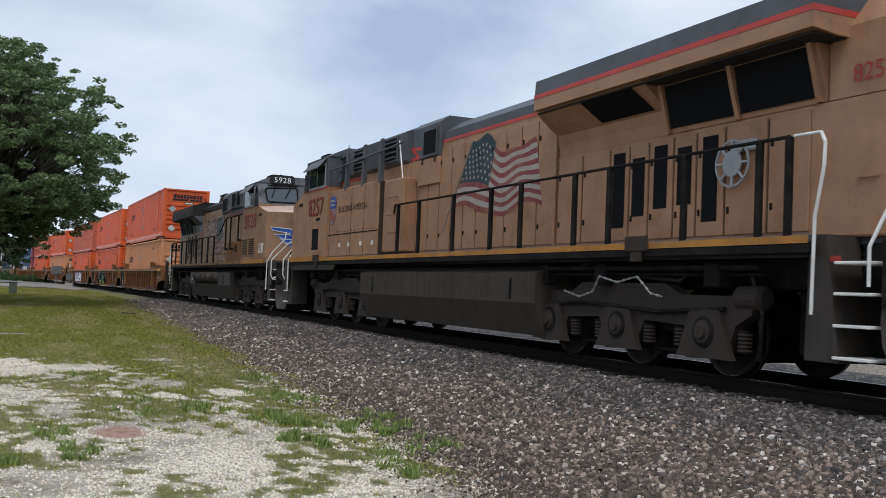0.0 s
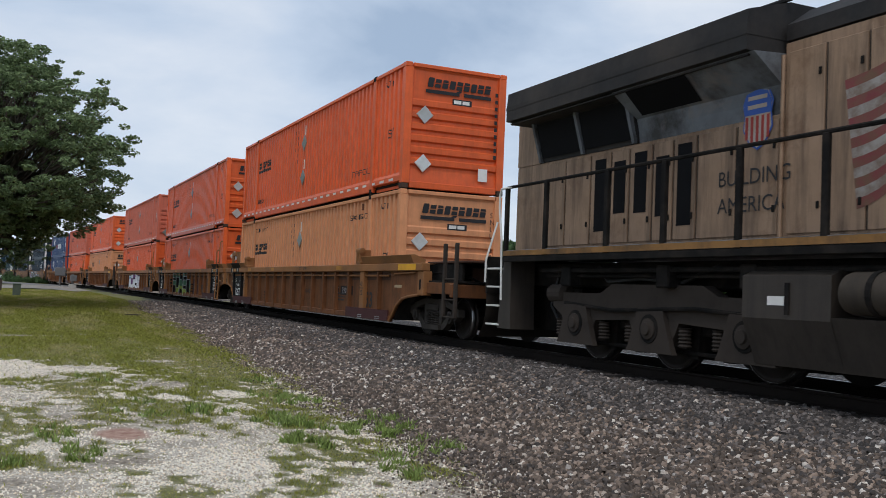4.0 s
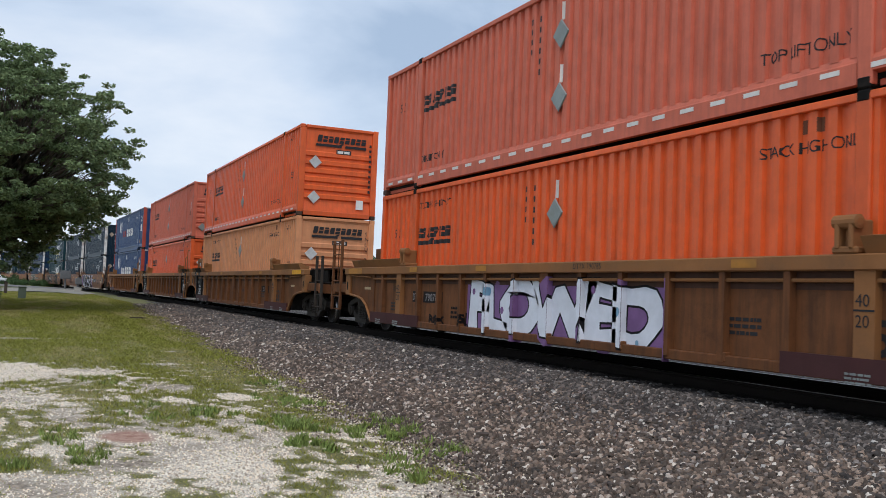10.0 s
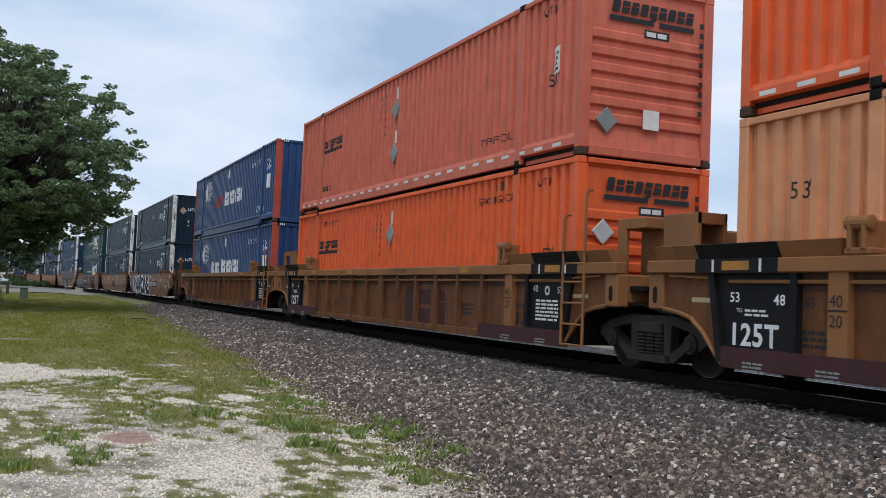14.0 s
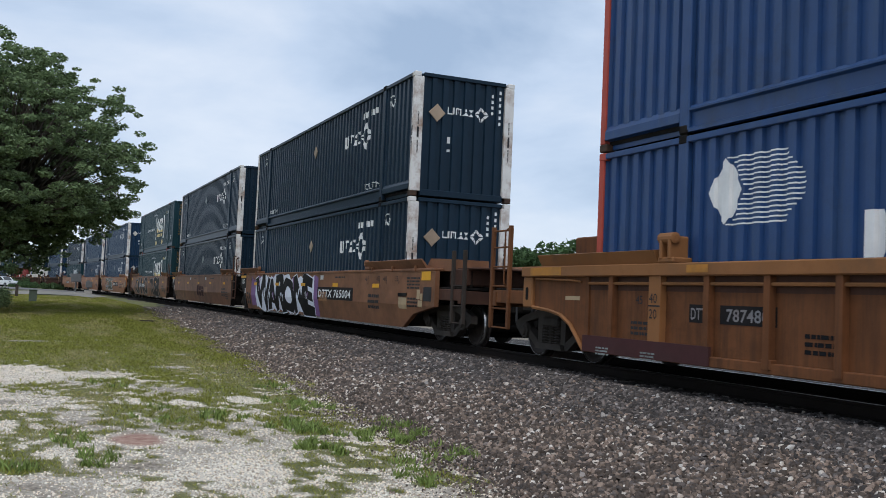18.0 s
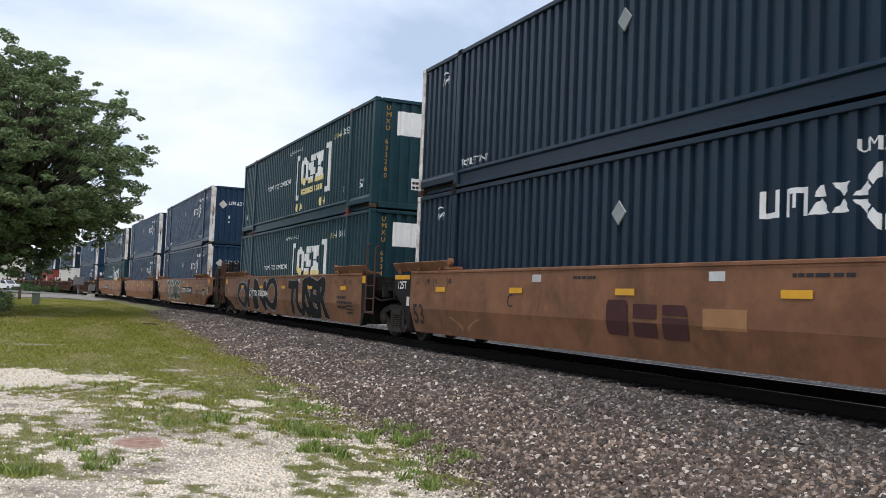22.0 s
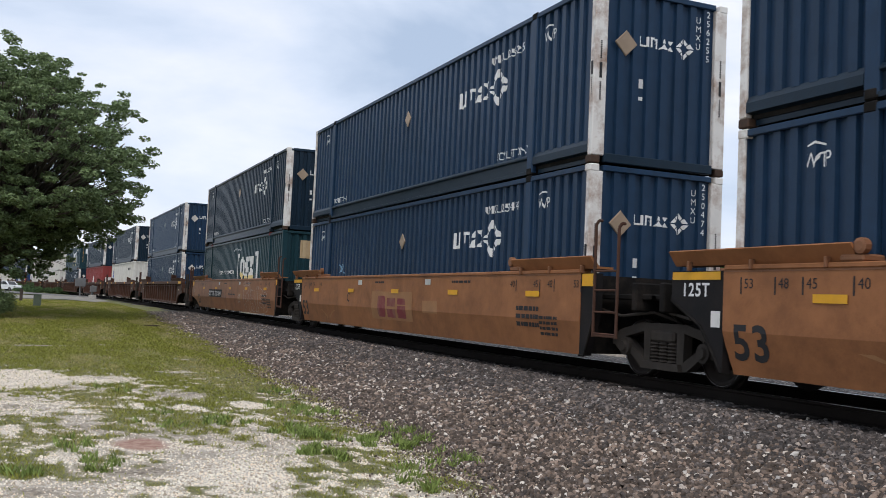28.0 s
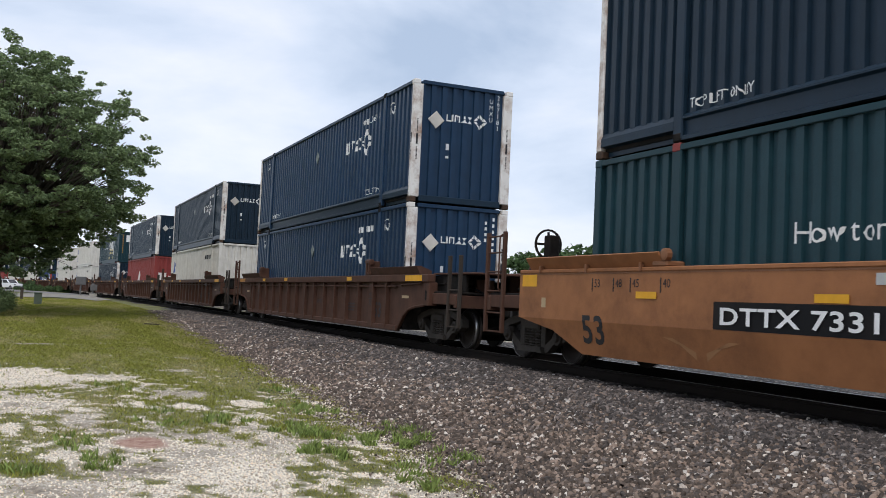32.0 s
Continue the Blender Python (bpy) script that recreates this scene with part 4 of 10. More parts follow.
def build_track():
    track = tagged(new("track"), "standard railway track of rusty steel rails on wooden sleepers", "railway track", kind="structure")
    xs = [420, 200, 60] + list(np.arange(40, -50, -10.0)) + list(np.arange(-50, -700, -8.0))
    for side in (-0.7525, 0.7525):
        sh, hd = Shape(), Shape()
        prof = [(-0.07, -0.175), (0.07, -0.175), (0.07, -0.163), (0.012, -0.145), (0.012, -0.045), (0.036, -0.035), (0.036, -0.004), (-0.036, -0.004), (-0.036, -0.035), (-0.012, -0.045), (-0.012, -0.145), (-0.07, -0.163)]
        n = len(prof)
        v, f = [], []
        for x in xs:
            for a, z in prof:
                px, py, _ = on_track(x, side + a)
                v.append((px, py, RAIL + z))
        for k in range(len(xs) - 1):
            f += [(k * n + i, k * n + (i + 1) % n, (k + 1) * n + (i + 1) % n, (k + 1) * n + i) for i in range(n)]
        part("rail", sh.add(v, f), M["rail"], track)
        v, f = [], []
        for x in xs:
            for a in (-0.03, 0.03):
                px, py, _ = on_track(x, side + a)
                v.append((px, py, RAIL))
        f = [(2 * k, 2 * k + 1, 2 * k + 3, 2 * k + 2) for k in range(len(xs) - 1)]
        part("rail_head", hd.add(v, f), M["rail_top"], track, "bright worn running surface of the rail")
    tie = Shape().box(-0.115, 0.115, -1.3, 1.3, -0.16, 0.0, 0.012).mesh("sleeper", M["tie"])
    r = random.Random(2)
    for i in range(170):
        x, y, a = on_track(6.0 - 0.53 * i)
        ob = new("sleeper", tie)
        ob.parent = track
        ob.matrix_basis = pose(x + r.uniform(-0.03, 0.03), y + r.uniform(-0.10, 0.08), RAIL - 0.166 + r.uniform(-0.012, 0.006), 0, 0, math.degrees(a) + r.uniform(-1.5, 1.5))


build_ground()
build_bed()
build_loose()
build_track()


# ---- containers ----
LEN, WID, TALL = 16.15, 2.59, 2.896
HX, HY = LEN / 2, WID / 2
POST40 = HX - 2.02


def corrugated(x0, x1, z0, z1, y, sign):
    """A wall with upright corrugation; its outer face at y, sunk towards the middle."""
    sh = Shape()
    cuts, k = [x0], math.floor(x0 / PITCH)
    while k * PITCH < x1:
        cuts += [k * PITCH + n for n in KNEES if x0 < k * PITCH + n < x1]
        k += 1
    cuts.append(x1)
    v = []
    for x in cuts:
        d = depth(x + 1e-6)
        v += [(x, y - sign * d, z0), (x, y - sign * d, z1)]
    return sh.add(v, [(2 * i, 2 * i + 2, 2 * i + 3, 2 * i + 1) for i in range(len(cuts) - 1)])


INSET = 0.036         # the corrugated panels lie this far behind the posts
LOW = 0.385           # top of the bottom side rail


def near_wall(x, h, d):
    return (x, -HY + INSET + d, h)


def nose_wall(x, h, d):
    return (HX - 0.03 - d, x, h)


def letters(n, x, y, w, h, shear=0.2, fill=0.8):
    """A brand's name as n plain blocks, some of them slit."""
    s = w / n
    out = []
    for i in range(n):
        a, b = x + i * s, x + (i + fill) * s
        top, m = y + h * (1.0 if i == 0 else 0.9), y + h * 0.45
        if i % 3 == 1:
            out += [bar(a, b, y, m - 0.06 * h), bar(a, b, m + 0.06 * h, top)]
        elif i % 3 == 2:
            out += [bar(a, b, y, top - 0.34 * h), poly((a, top - 0.28 * h), (b, top - 0.28 * h), (b - 0.1 * s, top), (a, top))]
        else:
            out.append(poly((a + 0.08 * s, y), (b - 0.08 * s, y), (b, y + 0.15 * h), (b, top - 0.15 * h), (b - 0.08 * s, top), (a + 0.08 * s, top), (a, top - 0.15 * h), (a, y + 0.15 * h)))
    return moved(together(*out), shear=shear, dx=-shear * y)


def orange_brand(x, z, w):
    return together(letters(9, x, z, w, w * 0.135, 0.18), bar(x - 0.02 * w, x + 0.50 * w, z - 0.085 * w, z - 0.035 * w), bar(x + 0.57 * w, x + 1.0 * w, z - 0.085 * w, z - 0.035 * w),
                    poly((x + 0.44 * w, z - 0.035 * w), (x + 0.52 * w, z - 0.035 * w), (x + 0.54 * w, z - 0.005 * w), (x + 0.5 * w, z - 0.005 * w)))


def navy_brand(x, z, w):
    """Open and solid blocks, and a broken diamond ring."""
    h, s = w * 0.155, w * 0.155
    k = h * 0.2
    zz = z + 0.01 * w
    out = [bar(x, x + k, zz, zz + h), bar(x + s - k, x + s, zz, zz + h), bar(x + k, x + s - k, zz, zz + k)]
    a = x + 1.2 * s
    out += [bar(a, a + k, zz, zz + h), bar(a + s - k, a + s, zz, zz + h), bar(a + k, a + s - k, zz + h - k, zz + h), bar(a + 0.5 * s - 0.4 * k, a + 0.5 * s + 0.4 * k, zz + 0.3 * h, zz + h - k)]
    a = x + 2.35 * s
    out += [poly((a, zz), (a + 0.95 * s, zz), (a + 0.47 * s, zz + 0.55 * h)), poly((a + 0.3 * s, zz + 0.6 * h), (a + 0.65 * s, zz + 0.6 * h), (a + 0.55 * s, zz + h), (a + 0.4 * s, zz + h))]
    a = x + 3.4 * s
    out += [poly((a, zz), (a + 0.75 * s, zz), (a + 0.37 * s, zz + 0.46 * h)), poly((a, zz + h), (a + 0.37 * s, zz + 0.54 * h), (a + 0.75 * s, zz + h))]
    d = w * 0.17
    cx, cz = x + w - d, z + h * 0.5
    for q in range(4):
        c, e = math.cos(math.pi / 2 * q), math.sin(math.pi / 2 * q)
        turn = lambda p: (cx + d * (p[0] * c - p[1] * e), cz + d * (p[0] * e + p[1] * c))
        out.append(poly(*[turn(p) for p in ((0.06, 1.0), (0.50, 0.56), (0.27, 0.33), (0.06, 0.54))]))
        out.append(poly(*[turn(p) for p in ((0.56, 0.50), (1.0, 0.06), (0.54, 0.06), (0.33, 0.27))]))
    return together(*out)


def words_at(text, x, z, h, spacing=1.0):
    return moved(text_flat(text, h, spacing), dx=x, dy=z)


def plate(parent, x, z, r, wall, key, label):
    """A square plate stood on its corner."""
    sh = Shape()
    c = [(0, -r), (r, 0), (0, r), (-r, 0)]
    v = [wall(x + a, z + b, -0.004) for a, b in c] + [wall(x + 0.93 * a, z + 0.93 * b, -0.022) for a, b in c]
    sh.add(v, [(4, 5, 6, 7), (0, 1, 5, 4), (1, 2, 6, 5), (2, 3, 7, 6), (3, 0, 4, 7), (3, 2, 1, 0)])
    part("placard", sh, M[key], parent, label)


def build_container(style):
    body, post = M[style["paint"]], M[style.get("post", style["paint"])]
    t = tagged(new("shipping_container"), style["label"], "shipping container", "stacked containers on the train")
    e, nose = (0.16, 0.19) if style.get("post") is None else (0.125, 0.235)
    deep = [(0.10, 0.02), (0.0, 0.02), (0.0, 0.075), (0.055, 0.095), (0.055, 0.285), (0.004, 0.31), (0.004, 0.335), (0.05, LOW), (0.10, LOW)]
    plain = [(0.10, 0.06), (0.004, 0.06), (0.004, 0.29), (0.02, 0.31), (0.05, LOW), (0.10, LOW)]
    tunnel = [(0.14, 0.03), (0.12, 0.03), (0.12, 0.16), (0.004, 0.18), (0.004, 0.30), (0.05, LOW), (0.14, LOW)]
    cut = POST40 - 0.10
    for s in (-1, 1):
        for a, b, shape in ((-HX + e, -POST40 - 0.10, tunnel), (-cut, cut, plain if style.get("end") == "ribs" else deep), (POST40 + 0.10, HX - e, tunnel)):
            part("side_panel", corrugated(a, b, LOW - 0.02, TALL - 0.09, s * (HY - INSET), s), body, t)
            part("bottom_rail", Shape().prism([(s * (HY - y), z) for y, z in shape], "x", a, b), M[style.get("rail", style["paint"])], t)
        part("top_rail", Shape().box(-HX + e, HX - e, s * HY - (0.07 if s > 0 else 0), s * HY + (0.07 if s < 0 else 0), TALL - 0.10, TALL - 0.012, 0.01), body, t)
        for x in (-1, 1):
            y0, y1 = sorted((s * HY, s * (HY - nose)))
            x0, x1 = sorted((x * HX, x * (HX - e)))
            part("corner_post", Shape().box(x0, x1, y0, y1, 0.12, TALL - 0.11, 0.012), post, t)
            for z0 in (0.0, TALL - 0.118):
                cx0, cx1 = sorted((x * (HX + 0.004), x * (HX - 0.178)))
                cy0, cy1 = sorted((s * (HY + 0.004), s * (HY - 0.162)))
                part("corner_casting", Shape().box(cx0, cx1, cy0, cy1, z0, z0 + 0.118, 0.014), post if z0 else M["rust_casting"], t)
            y0, y1 = sorted((s * (HY + 0.004), s * (HY - 0.1)))
            part("frame_post", Shape().box(x * POST40 - 0.10, x * POST40 + 0.10, y0, y1, 0.03, TALL - 0.02, 0.018), body, t)
            for z0 in (0.0, TALL - 0.12):
                y0, y1 = sorted((s * (HY + 0.014), s * (HY - 0.16)))
                part("lifting_casting", Shape().box(x * POST40 - 0.09, x * POST40 + 0.09, y0, y1, z0, z0 + 0.13, 0.02), M[style.get("cast", "under")], t)
    part("roof", Shape().box(-HX + e, HX - e, -HY + 0.06, HY - 0.06, TALL - 0.06, TALL - 0.02), body, t)
    part("floor", Shape().box(-HX + e, HX - e, -HY + 0.10, HY - 0.10, 0.1, 0.16), M["under"], t)
    for x in (-1, 1):
        if style.get("end") == "ribs":
            prof = [(0.0, 0.13)]
            z = 0.46
            while z < 2.0:
                prof += [(-0.05, z), (-0.05, z + 0.075), (0.0, z + 0.115), (0.0, z + 0.235)]
                z += 0.27
            prof += [(-0.03, z), (-0.03, 2.74), (0.0, 2.80), (0.0, TALL - 0.03)]
            v = []
            for d, zz in prof:
                v += [(x * (HX - 0.03 + d), -HY + nose, zz), (x * (HX - 0.03 + d), HY - nose, zz)]
            part("end_panel", Shape().add(v, [(2 * i, 2 * i + 1, 2 * i + 3, 2 * i + 2) for i in range(len(prof) - 1)]), body, t)
        else:
            sh = corrugated(-HY + nose, HY - nose, 0.16, TALL - 0.10, HX - 0.03, 1)
            sh.v = [(x * b, a, c) for a, b, c in sh.v]
            part("end_panel", sh, body, t)
        part("end_sill", Shape().box(min(x * HX, x * (HX - 0.1)), max(x * HX, x * (HX - 0.1)), -HY + nose, HY - nose, 0.02, 0.17, 0.012), M[style.get("rail", style["paint"])], t)
        part("end_header", Shape().box(min(x * HX, x * (HX - 0.1)), max(x * HX, x * (HX - 0.1)), -HY + nose, HY - nose, TALL - 0.10, TALL - 0.01, 0.01), body, t)
    style["marks"](t)
    return t


def upright_words(text, x, z, h, step):
    """Signs set one below the other, from the height z down."""
    return together(*[moved(text_flat(c, h), dx=x, dy=z - h - i * step) for i, c in enumerate(text) if c != " "])


# numbers that can be read on single containers
def add_serial(t, style, number):
    if style.startswith("navy"):
        if number:
            put("serial", words_at("UMXU " + number, 4.28, 2.34, 0.155, 1.05), "white", t)
            put("serial", upright_words("UMXU", 0.70, 2.66, 0.11, 0.15), "white", t, nose_wall)
            put("serial", upright_words(number, 0.88, 2.76, 0.11, 0.15), "white", t, nose_wall)
        else:
            put("serial_bars", together(*[bar(4.3 + 0.13 * i, 4.38 + 0.13 * i, 2.34, 2.49) for i in range(10) if i != 4]), "white", t)
            put("serial_bars", column(0.72, 2.1, 0.06, 0.55, 4), "white", t, nose_wall)
            put("serial_bars", column(0.90, 1.85, 0.06, 0.9, 6), "white", t, nose_wall)
    elif style == "green":
        put("swatch", words_at("UMXU", 4.42, 2.26, 0.17), "logo_yellow", t)
        if number:
            put("serial", words_at(number, 5.0, 2.27, 0.2, 1.08), "white", t)
            put("serial", upright_words("UMXU " + number, -0.96, 2.72, 0.13, 0.178), "serial_ochre", t, nose_wall)
        else:
            put("serial_bars", together(*[bar(5.0 + 0.17 * i, 5.1 + 0.17 * i, 2.27, 2.46) for i in range(6)]), "white", t)
            put("serial_bars", column(-0.96, 0.9, 0.09, 1.8, 11), "serial_ochre", t, nose_wall)
    elif style == "tan_low":
        put("serial", upright_words("SNLU " + (number or "201230"), 0.98, 2.5, 0.12, 0.165), "black", t, nose_wall, False, lift=0.034)
    elif style.startswith(("orange", "faded")):
        put("serial_bars", column(1.0, 0.85, 0.075, 1.65, 10), "black", t, nose_wall, False, lift=0.034)
    elif style.startswith("blue"):
        put("serial", words_at("UMXU " + (number or "890783"), 4.25, 2.26, 0.2), "white", t)


def put(name, flat, key, t, wall=near_wall, relief=True, label="", lift=0.004):
    return part(name, drape(name, flat, M[key], wall, relief, lift), M[key], t, label)


def orange_marks(low, sheet=False):
    def draw(t):
        put("brand_mark", orange_brand(-6.02, 1.80, 1.75), "black", t)
        if low:
            put("stencil", words_at("STACK HIGH ONLY", -5.9, 2.44, 0.14, 0.92), "black", t)
        put("stencil", words_at("53'", -7.25, 1.86, 0.2), "black", t)
        put("stencil", words_at("53'", 7.0, 1.25, 0.22), "black", t)
        put("stencil", words_at("WTP", 6.75, 2.5, 0.14), "black", t)
        if not low:
            put("stencil", words_at("TOP LIFT ONLY", -6.02, 0.55, 0.15, 0.92), "black", t)
            put("stencil", words_at("TOP LIFT ONLY", 4.5, 0.55, 0.15, 0.92), "black", t)
        else:
            put("stencil", words_at("STACK HIGH ONLY", 4.52, 2.34, 0.14, 0.9), "black", t)
        put("serial_bars", column(-1.15, 1.9, 0.08, 0.7, 4), "black", t)
        put("serial_bars", column(-0.86, 1.5, 0.08, 1.1, 6), "black", t)
        for z in (2.0,) if low else (1.0, 2.05):
            plate(t, -0.12, z, 0.25, near_wall, "placard_old", "tarnished placard holder")
            put("holder_streak", bar(-0.15, -0.10, z + 0.25, z + 0.55), "reflector", t)
        if low:
            for x in (5.15, 5.4):
                put("scuff", bar(x, x + 0.07, 2.56, 2.72), "scuff_brown", t)
        else:
            if sheet:
                put("label_sheet", bar(7.1, 7.35, 1.45, 1.9), "reflector", t)
                put("label_lines", bars(7.13, 1.5, 0.19, 0.36, 4, 6), "black", t, lift=0.007)
            tape = Shape().box(0, 0.27, -HY - 0.001, -HY + 0.003, 0.205, 0.262).mesh("reflective_dash", M["reflector"])
            for i in range(26):
                part("reflective_dash", tape, None, t).location.x = -7.74 + i * 0.6
        put("brand_mark", orange_brand(-0.75, 2.38, 1.65), "black", t, nose_wall, False, lift=0.006)
        put("end_label", together(bar(-0.06, 0.13, 2.06, 2.14), bar(0.16, 0.34, 2.06, 2.14)), "reflector", t, nose_wall, False, lift=0.006)
        put("end_label_frame", bar(-0.1, 0.4, 2.03, 2.17), "black", t, nose_wall, False, lift=0.004)
        if not sheet:
            plate(t, -0.78, 1.72, 0.215, nose_wall, "placard", "bare metal placard holder")
        if not low:
            plate(t, -0.78, 0.6, 0.215, nose_wall, "placard_old" if sheet else "placard", "placard holder of tarnished metal" if sheet else "bare metal placard holder")
            put("label_sheet", bar(-0.10, 0.22, 0.52, 0.84) if sheet else bar(0.62, 0.86, 0.3, 0.6), "reflector", t, nose_wall, False, lift=0.034)
    return draw


def navy_marks(t, plaque="placard_white"):
    put("brand_mark", navy_brand(2.85, 1.70, 2.12), "white", t)
    put("stencil", words_at("TOP LIFT ONLY", 4.66, 0.42, 0.15, 0.9), "white", t)
    put("stencil", words_at("TOP LIFT ONLY", -5.85, 0.44, 0.14, 0.9), "white", t)
    for x in (6.38, -7.0):
        put("stencil", together(moved(words_at("WTP", 0, 0, 0.18, 0.85), sx=0.8, dx=x, dy=2.3), poly((x + 0.02, 2.53), (x + 0.16, 2.57), (x + 0.30, 2.53), (x + 0.30, 2.55), (x + 0.16, 2.60), (x + 0.02, 2.55))), "white", t)
    plate(t, -0.1, 2.0, 0.19, near_wall, "placard_tan" if plaque == "placard_tan" else "placard_old", "faded placard holder")
    put("brand_mark", navy_brand(-0.42, 1.98, 1.05), "white", t, nose_wall)
    put("label_sheet", together(bar(-0.40, -0.32, 1.3, 1.45), bar(-0.40, -0.32, 1.10, 1.16)), "white", t, nose_wall)
    if plaque:
        plate(t, -0.70, 1.98, 0.215, nose_wall, plaque, "faded placard holder")
    sh = Shape()
    for y in (-HY + 0.12, HY - 0.12):
        sh.box(HX, HX + 0.003, y - 0.025, y + 0.025, 1.35, 1.6)
        for k in range(10):
            sh.box(HX, HX + 0.003, y - 0.015, y + 0.015, 1.0 + 0.03 * k, 1.02 + 0.03 * k)
            sh.box(HX, HX + 0.003, y - 0.015, y + 0.015, 1.66 + 0.03 * k, 1.68 + 0.03 * k)
    part("warning_label", sh, M["black"], t)
    for x in (HX - 0.065,):
        sh = Shape().box(x - 0.03, x + 0.03, -HY - 0.003, -HY, 1.4, 1.62)
        for k in range(9):
            sh.box(x - 0.012, x + 0.012, -HY - 0.003, -HY, 1.08 + 0.032 * k, 1.1 + 0.032 * k)
        part("warning_label", sh, M["black"], t)


def green_marks(t, panel="white"):
    put("slogan", words_at("How tomorrow moves", -3.9, 1.45, 0.26, 1.02), "white", t)
    put("bracket_mark", together(bar(0.2, 0.4, 0.8, 2.28), bar(0.4, 0.62, 0.8, 0.96), bar(0.4, 0.62, 2.12, 2.28)), "white", t)
    put("bracket_mark", together(bar(3.85, 4.05, 0.8, 2.28), bar(3.63, 3.85, 0.8, 0.96), bar(3.63, 3.85, 2.12, 2.28)), "white", t)
    big = lambda z0, z1: together(
        ring(1.20, 1.68, 0.44, 0.46, 0.50, 22),
        *[bar(1.74 + 0.10 * (k % 2), 2.42 - 0.10 * (1 - k % 2), a, b) for k, (a, b) in enumerate(((1.24, 1.44), (1.48, 1.70), (1.66, 1.90), (1.92, 2.12))) if a >= z0 - 0.3 and b <= z1 + 0.01],
        poly((2.50, z0), (3.42, z0), (3.12, 1.66), (2.80, 1.66)), poly((2.50, z1), (2.80, 1.70), (3.12, 1.70), (3.42, z1)))
    put("brand_mark", big(1.35, 2.12), "white", t)
    put("brand_fade", together(ring(1.20, 1.68, 0.44, 0.46, 0.50, 8, 215, 318), bar(1.74, 2.32, 1.24, 1.34), bar(2.46, 3.46, 1.22, 1.36)), "logo_yellow", t, lift=0.007)
    put("brand_line", letters(10, 0.95, 0.93, 2.4, 0.2, 0.0), "logo_yellow", t)
    for x in (0.45, 0.85, 3.2, 3.6):
        put("dot_mark", ring(x, 0.55, 0.14, 0.14, 0.0, 10), "logo_yellow", t)
    put("stencil", words_at("WARNING HIGH CUBE", -0.75, 2.42, 0.12, 0.95), "white", t)
    put("stencil", words_at("53'", 6.95, 0.6, 0.24), "white", t)
    put("stencil", words_at("D", 5.4, 0.6, 0.22), "white", t)
    put("stencil", words_at("53'", -7.6, 0.62, 0.2), "white", t)
    put("warning_column", upright_words("WARNING HIGH", 0.84, 2.6, 0.07, 0.096), "serial_ochre", t, nose_wall)
    put("blank_panel", together(bar(-0.64, 0.10, 1.95, 2.58), bar(0.12, 0.74, 1.93, 2.55)), panel, t, nose_wall)
    put("label_sheet", bar(-0.2, 0.35, 0.55, 0.85), "white", t, nose_wall)
    put("label_lines", bars(-0.17, 0.58, 0.5, 0.24, 2, 5), "black", t, nose_wall, lift=0.008)


def blue_marks(t, low=False):
    cx, cz, rx, rz = -5.235, 2.08, 0.305, 0.42
    edge = []
    for (x0, z0), (x1, z1) in (((-1, 0), (0, 1)), ((0, 1), (1, 0)), ((1, 0), (0, -1)), ((0, -1), (-1, 0))):
        for k in range(5):
            q = k / 5
            bulge = 1 + 0.42 * q * (1 - q)
            edge.append((cx + rx * bulge * (x0 + (x1 - x0) * q), cz + rz * bulge * (z0 + (z1 - z0) * q)))
    put("emblem_disc", poly(*edge), "white", t)
    for k in range(15):
        q = -1 + k / 7
        put("emblem_line", bar(cx + 0.03 + rx * 1.12 * (1 - abs(q)) ** 0.8, cx + 1.36 - 0.34 * abs(q) ** 1.3, cz + rz * q - 0.010, cz + rz * q + 0.010), "white", t)
    put("brand_mark", letters(5, -3.1, 1.2, 1.9, 0.5, 0.0, 0.72), "white" if low else "logo_red", t)
    put("brand_mark", letters(10, -0.95, 1.15, 3.65, 0.62, 0.0, 0.74), "white", t)
    put("stencil", words_at("53", 6.55, 1.92, 0.42), "white", t)
    put("label_sheet", bar(6.55, 7.1, 1.28, 1.78), "white", t)
    put("label_sheet", bar(-0.4, 0.02, 2.3, 2.64), "white", t)
    put("stencil", words_at("DA", 5.3, 0.5, 0.24), "white", t)
    put("label_sheet", bar(-0.35, 0.25, 2.0, 2.5), "white", t, nose_wall)
    put("stencil", words_at("53", -0.35, 1.45, 0.4), "white", t, nose_wall)
    put("label_sheet", bar(-0.35, 0.25, 0.95, 1.3), "white", t, nose_wall)
    put("serial_bars", column(0.78, 0.9, 0.1, 1.6, 10), "white", t, nose_wall)
    put("small_label", bar(6.35, 6.5, 0.45, 0.65), "yellow", t)
    sh = Shape()
    for y in (-1, 1):
        for k in range(3):
            x0, x1 = sorted((y * (HY - 0.24 - 0.07 * k), y * (HY - 0.28 - 0.07 * k)))
            sh.box(HX, HX + 0.004, x0, x1, TALL - 0.09, TALL - 0.02)
    part("hazard_stripes", sh, M["white"], t)


def cream_marks(t):
    put("emblem", letters(3, -7.2, 1.6, 1.3, 0.7, 0.3), "loco_blue", t)
    put("emblem_line", bars(-7.1, 0.7, 1.1, 0.55, 2, 3, 0.3), "loco_blue", t)
    put("serial_bars", together(*[bar(4.0 + 0.19 * i, 4.13 + 0.19 * i, 2.2, 2.4) for i in range(9)]), "black", t)


def red_marks(t):
    put("emblem", poly((-1.7, 0.3), (-0.9, 0.3), (0.3, 1.6), (-0.3, 2.0), (-0.9, 1.5)), "reflector", t)
    put("emblem", together(bar(-1.0, -0.45, 1.2, 1.75), bar(-0.3, 0.6, 1.3, 1.55)), "reflector", t, nose_wall)


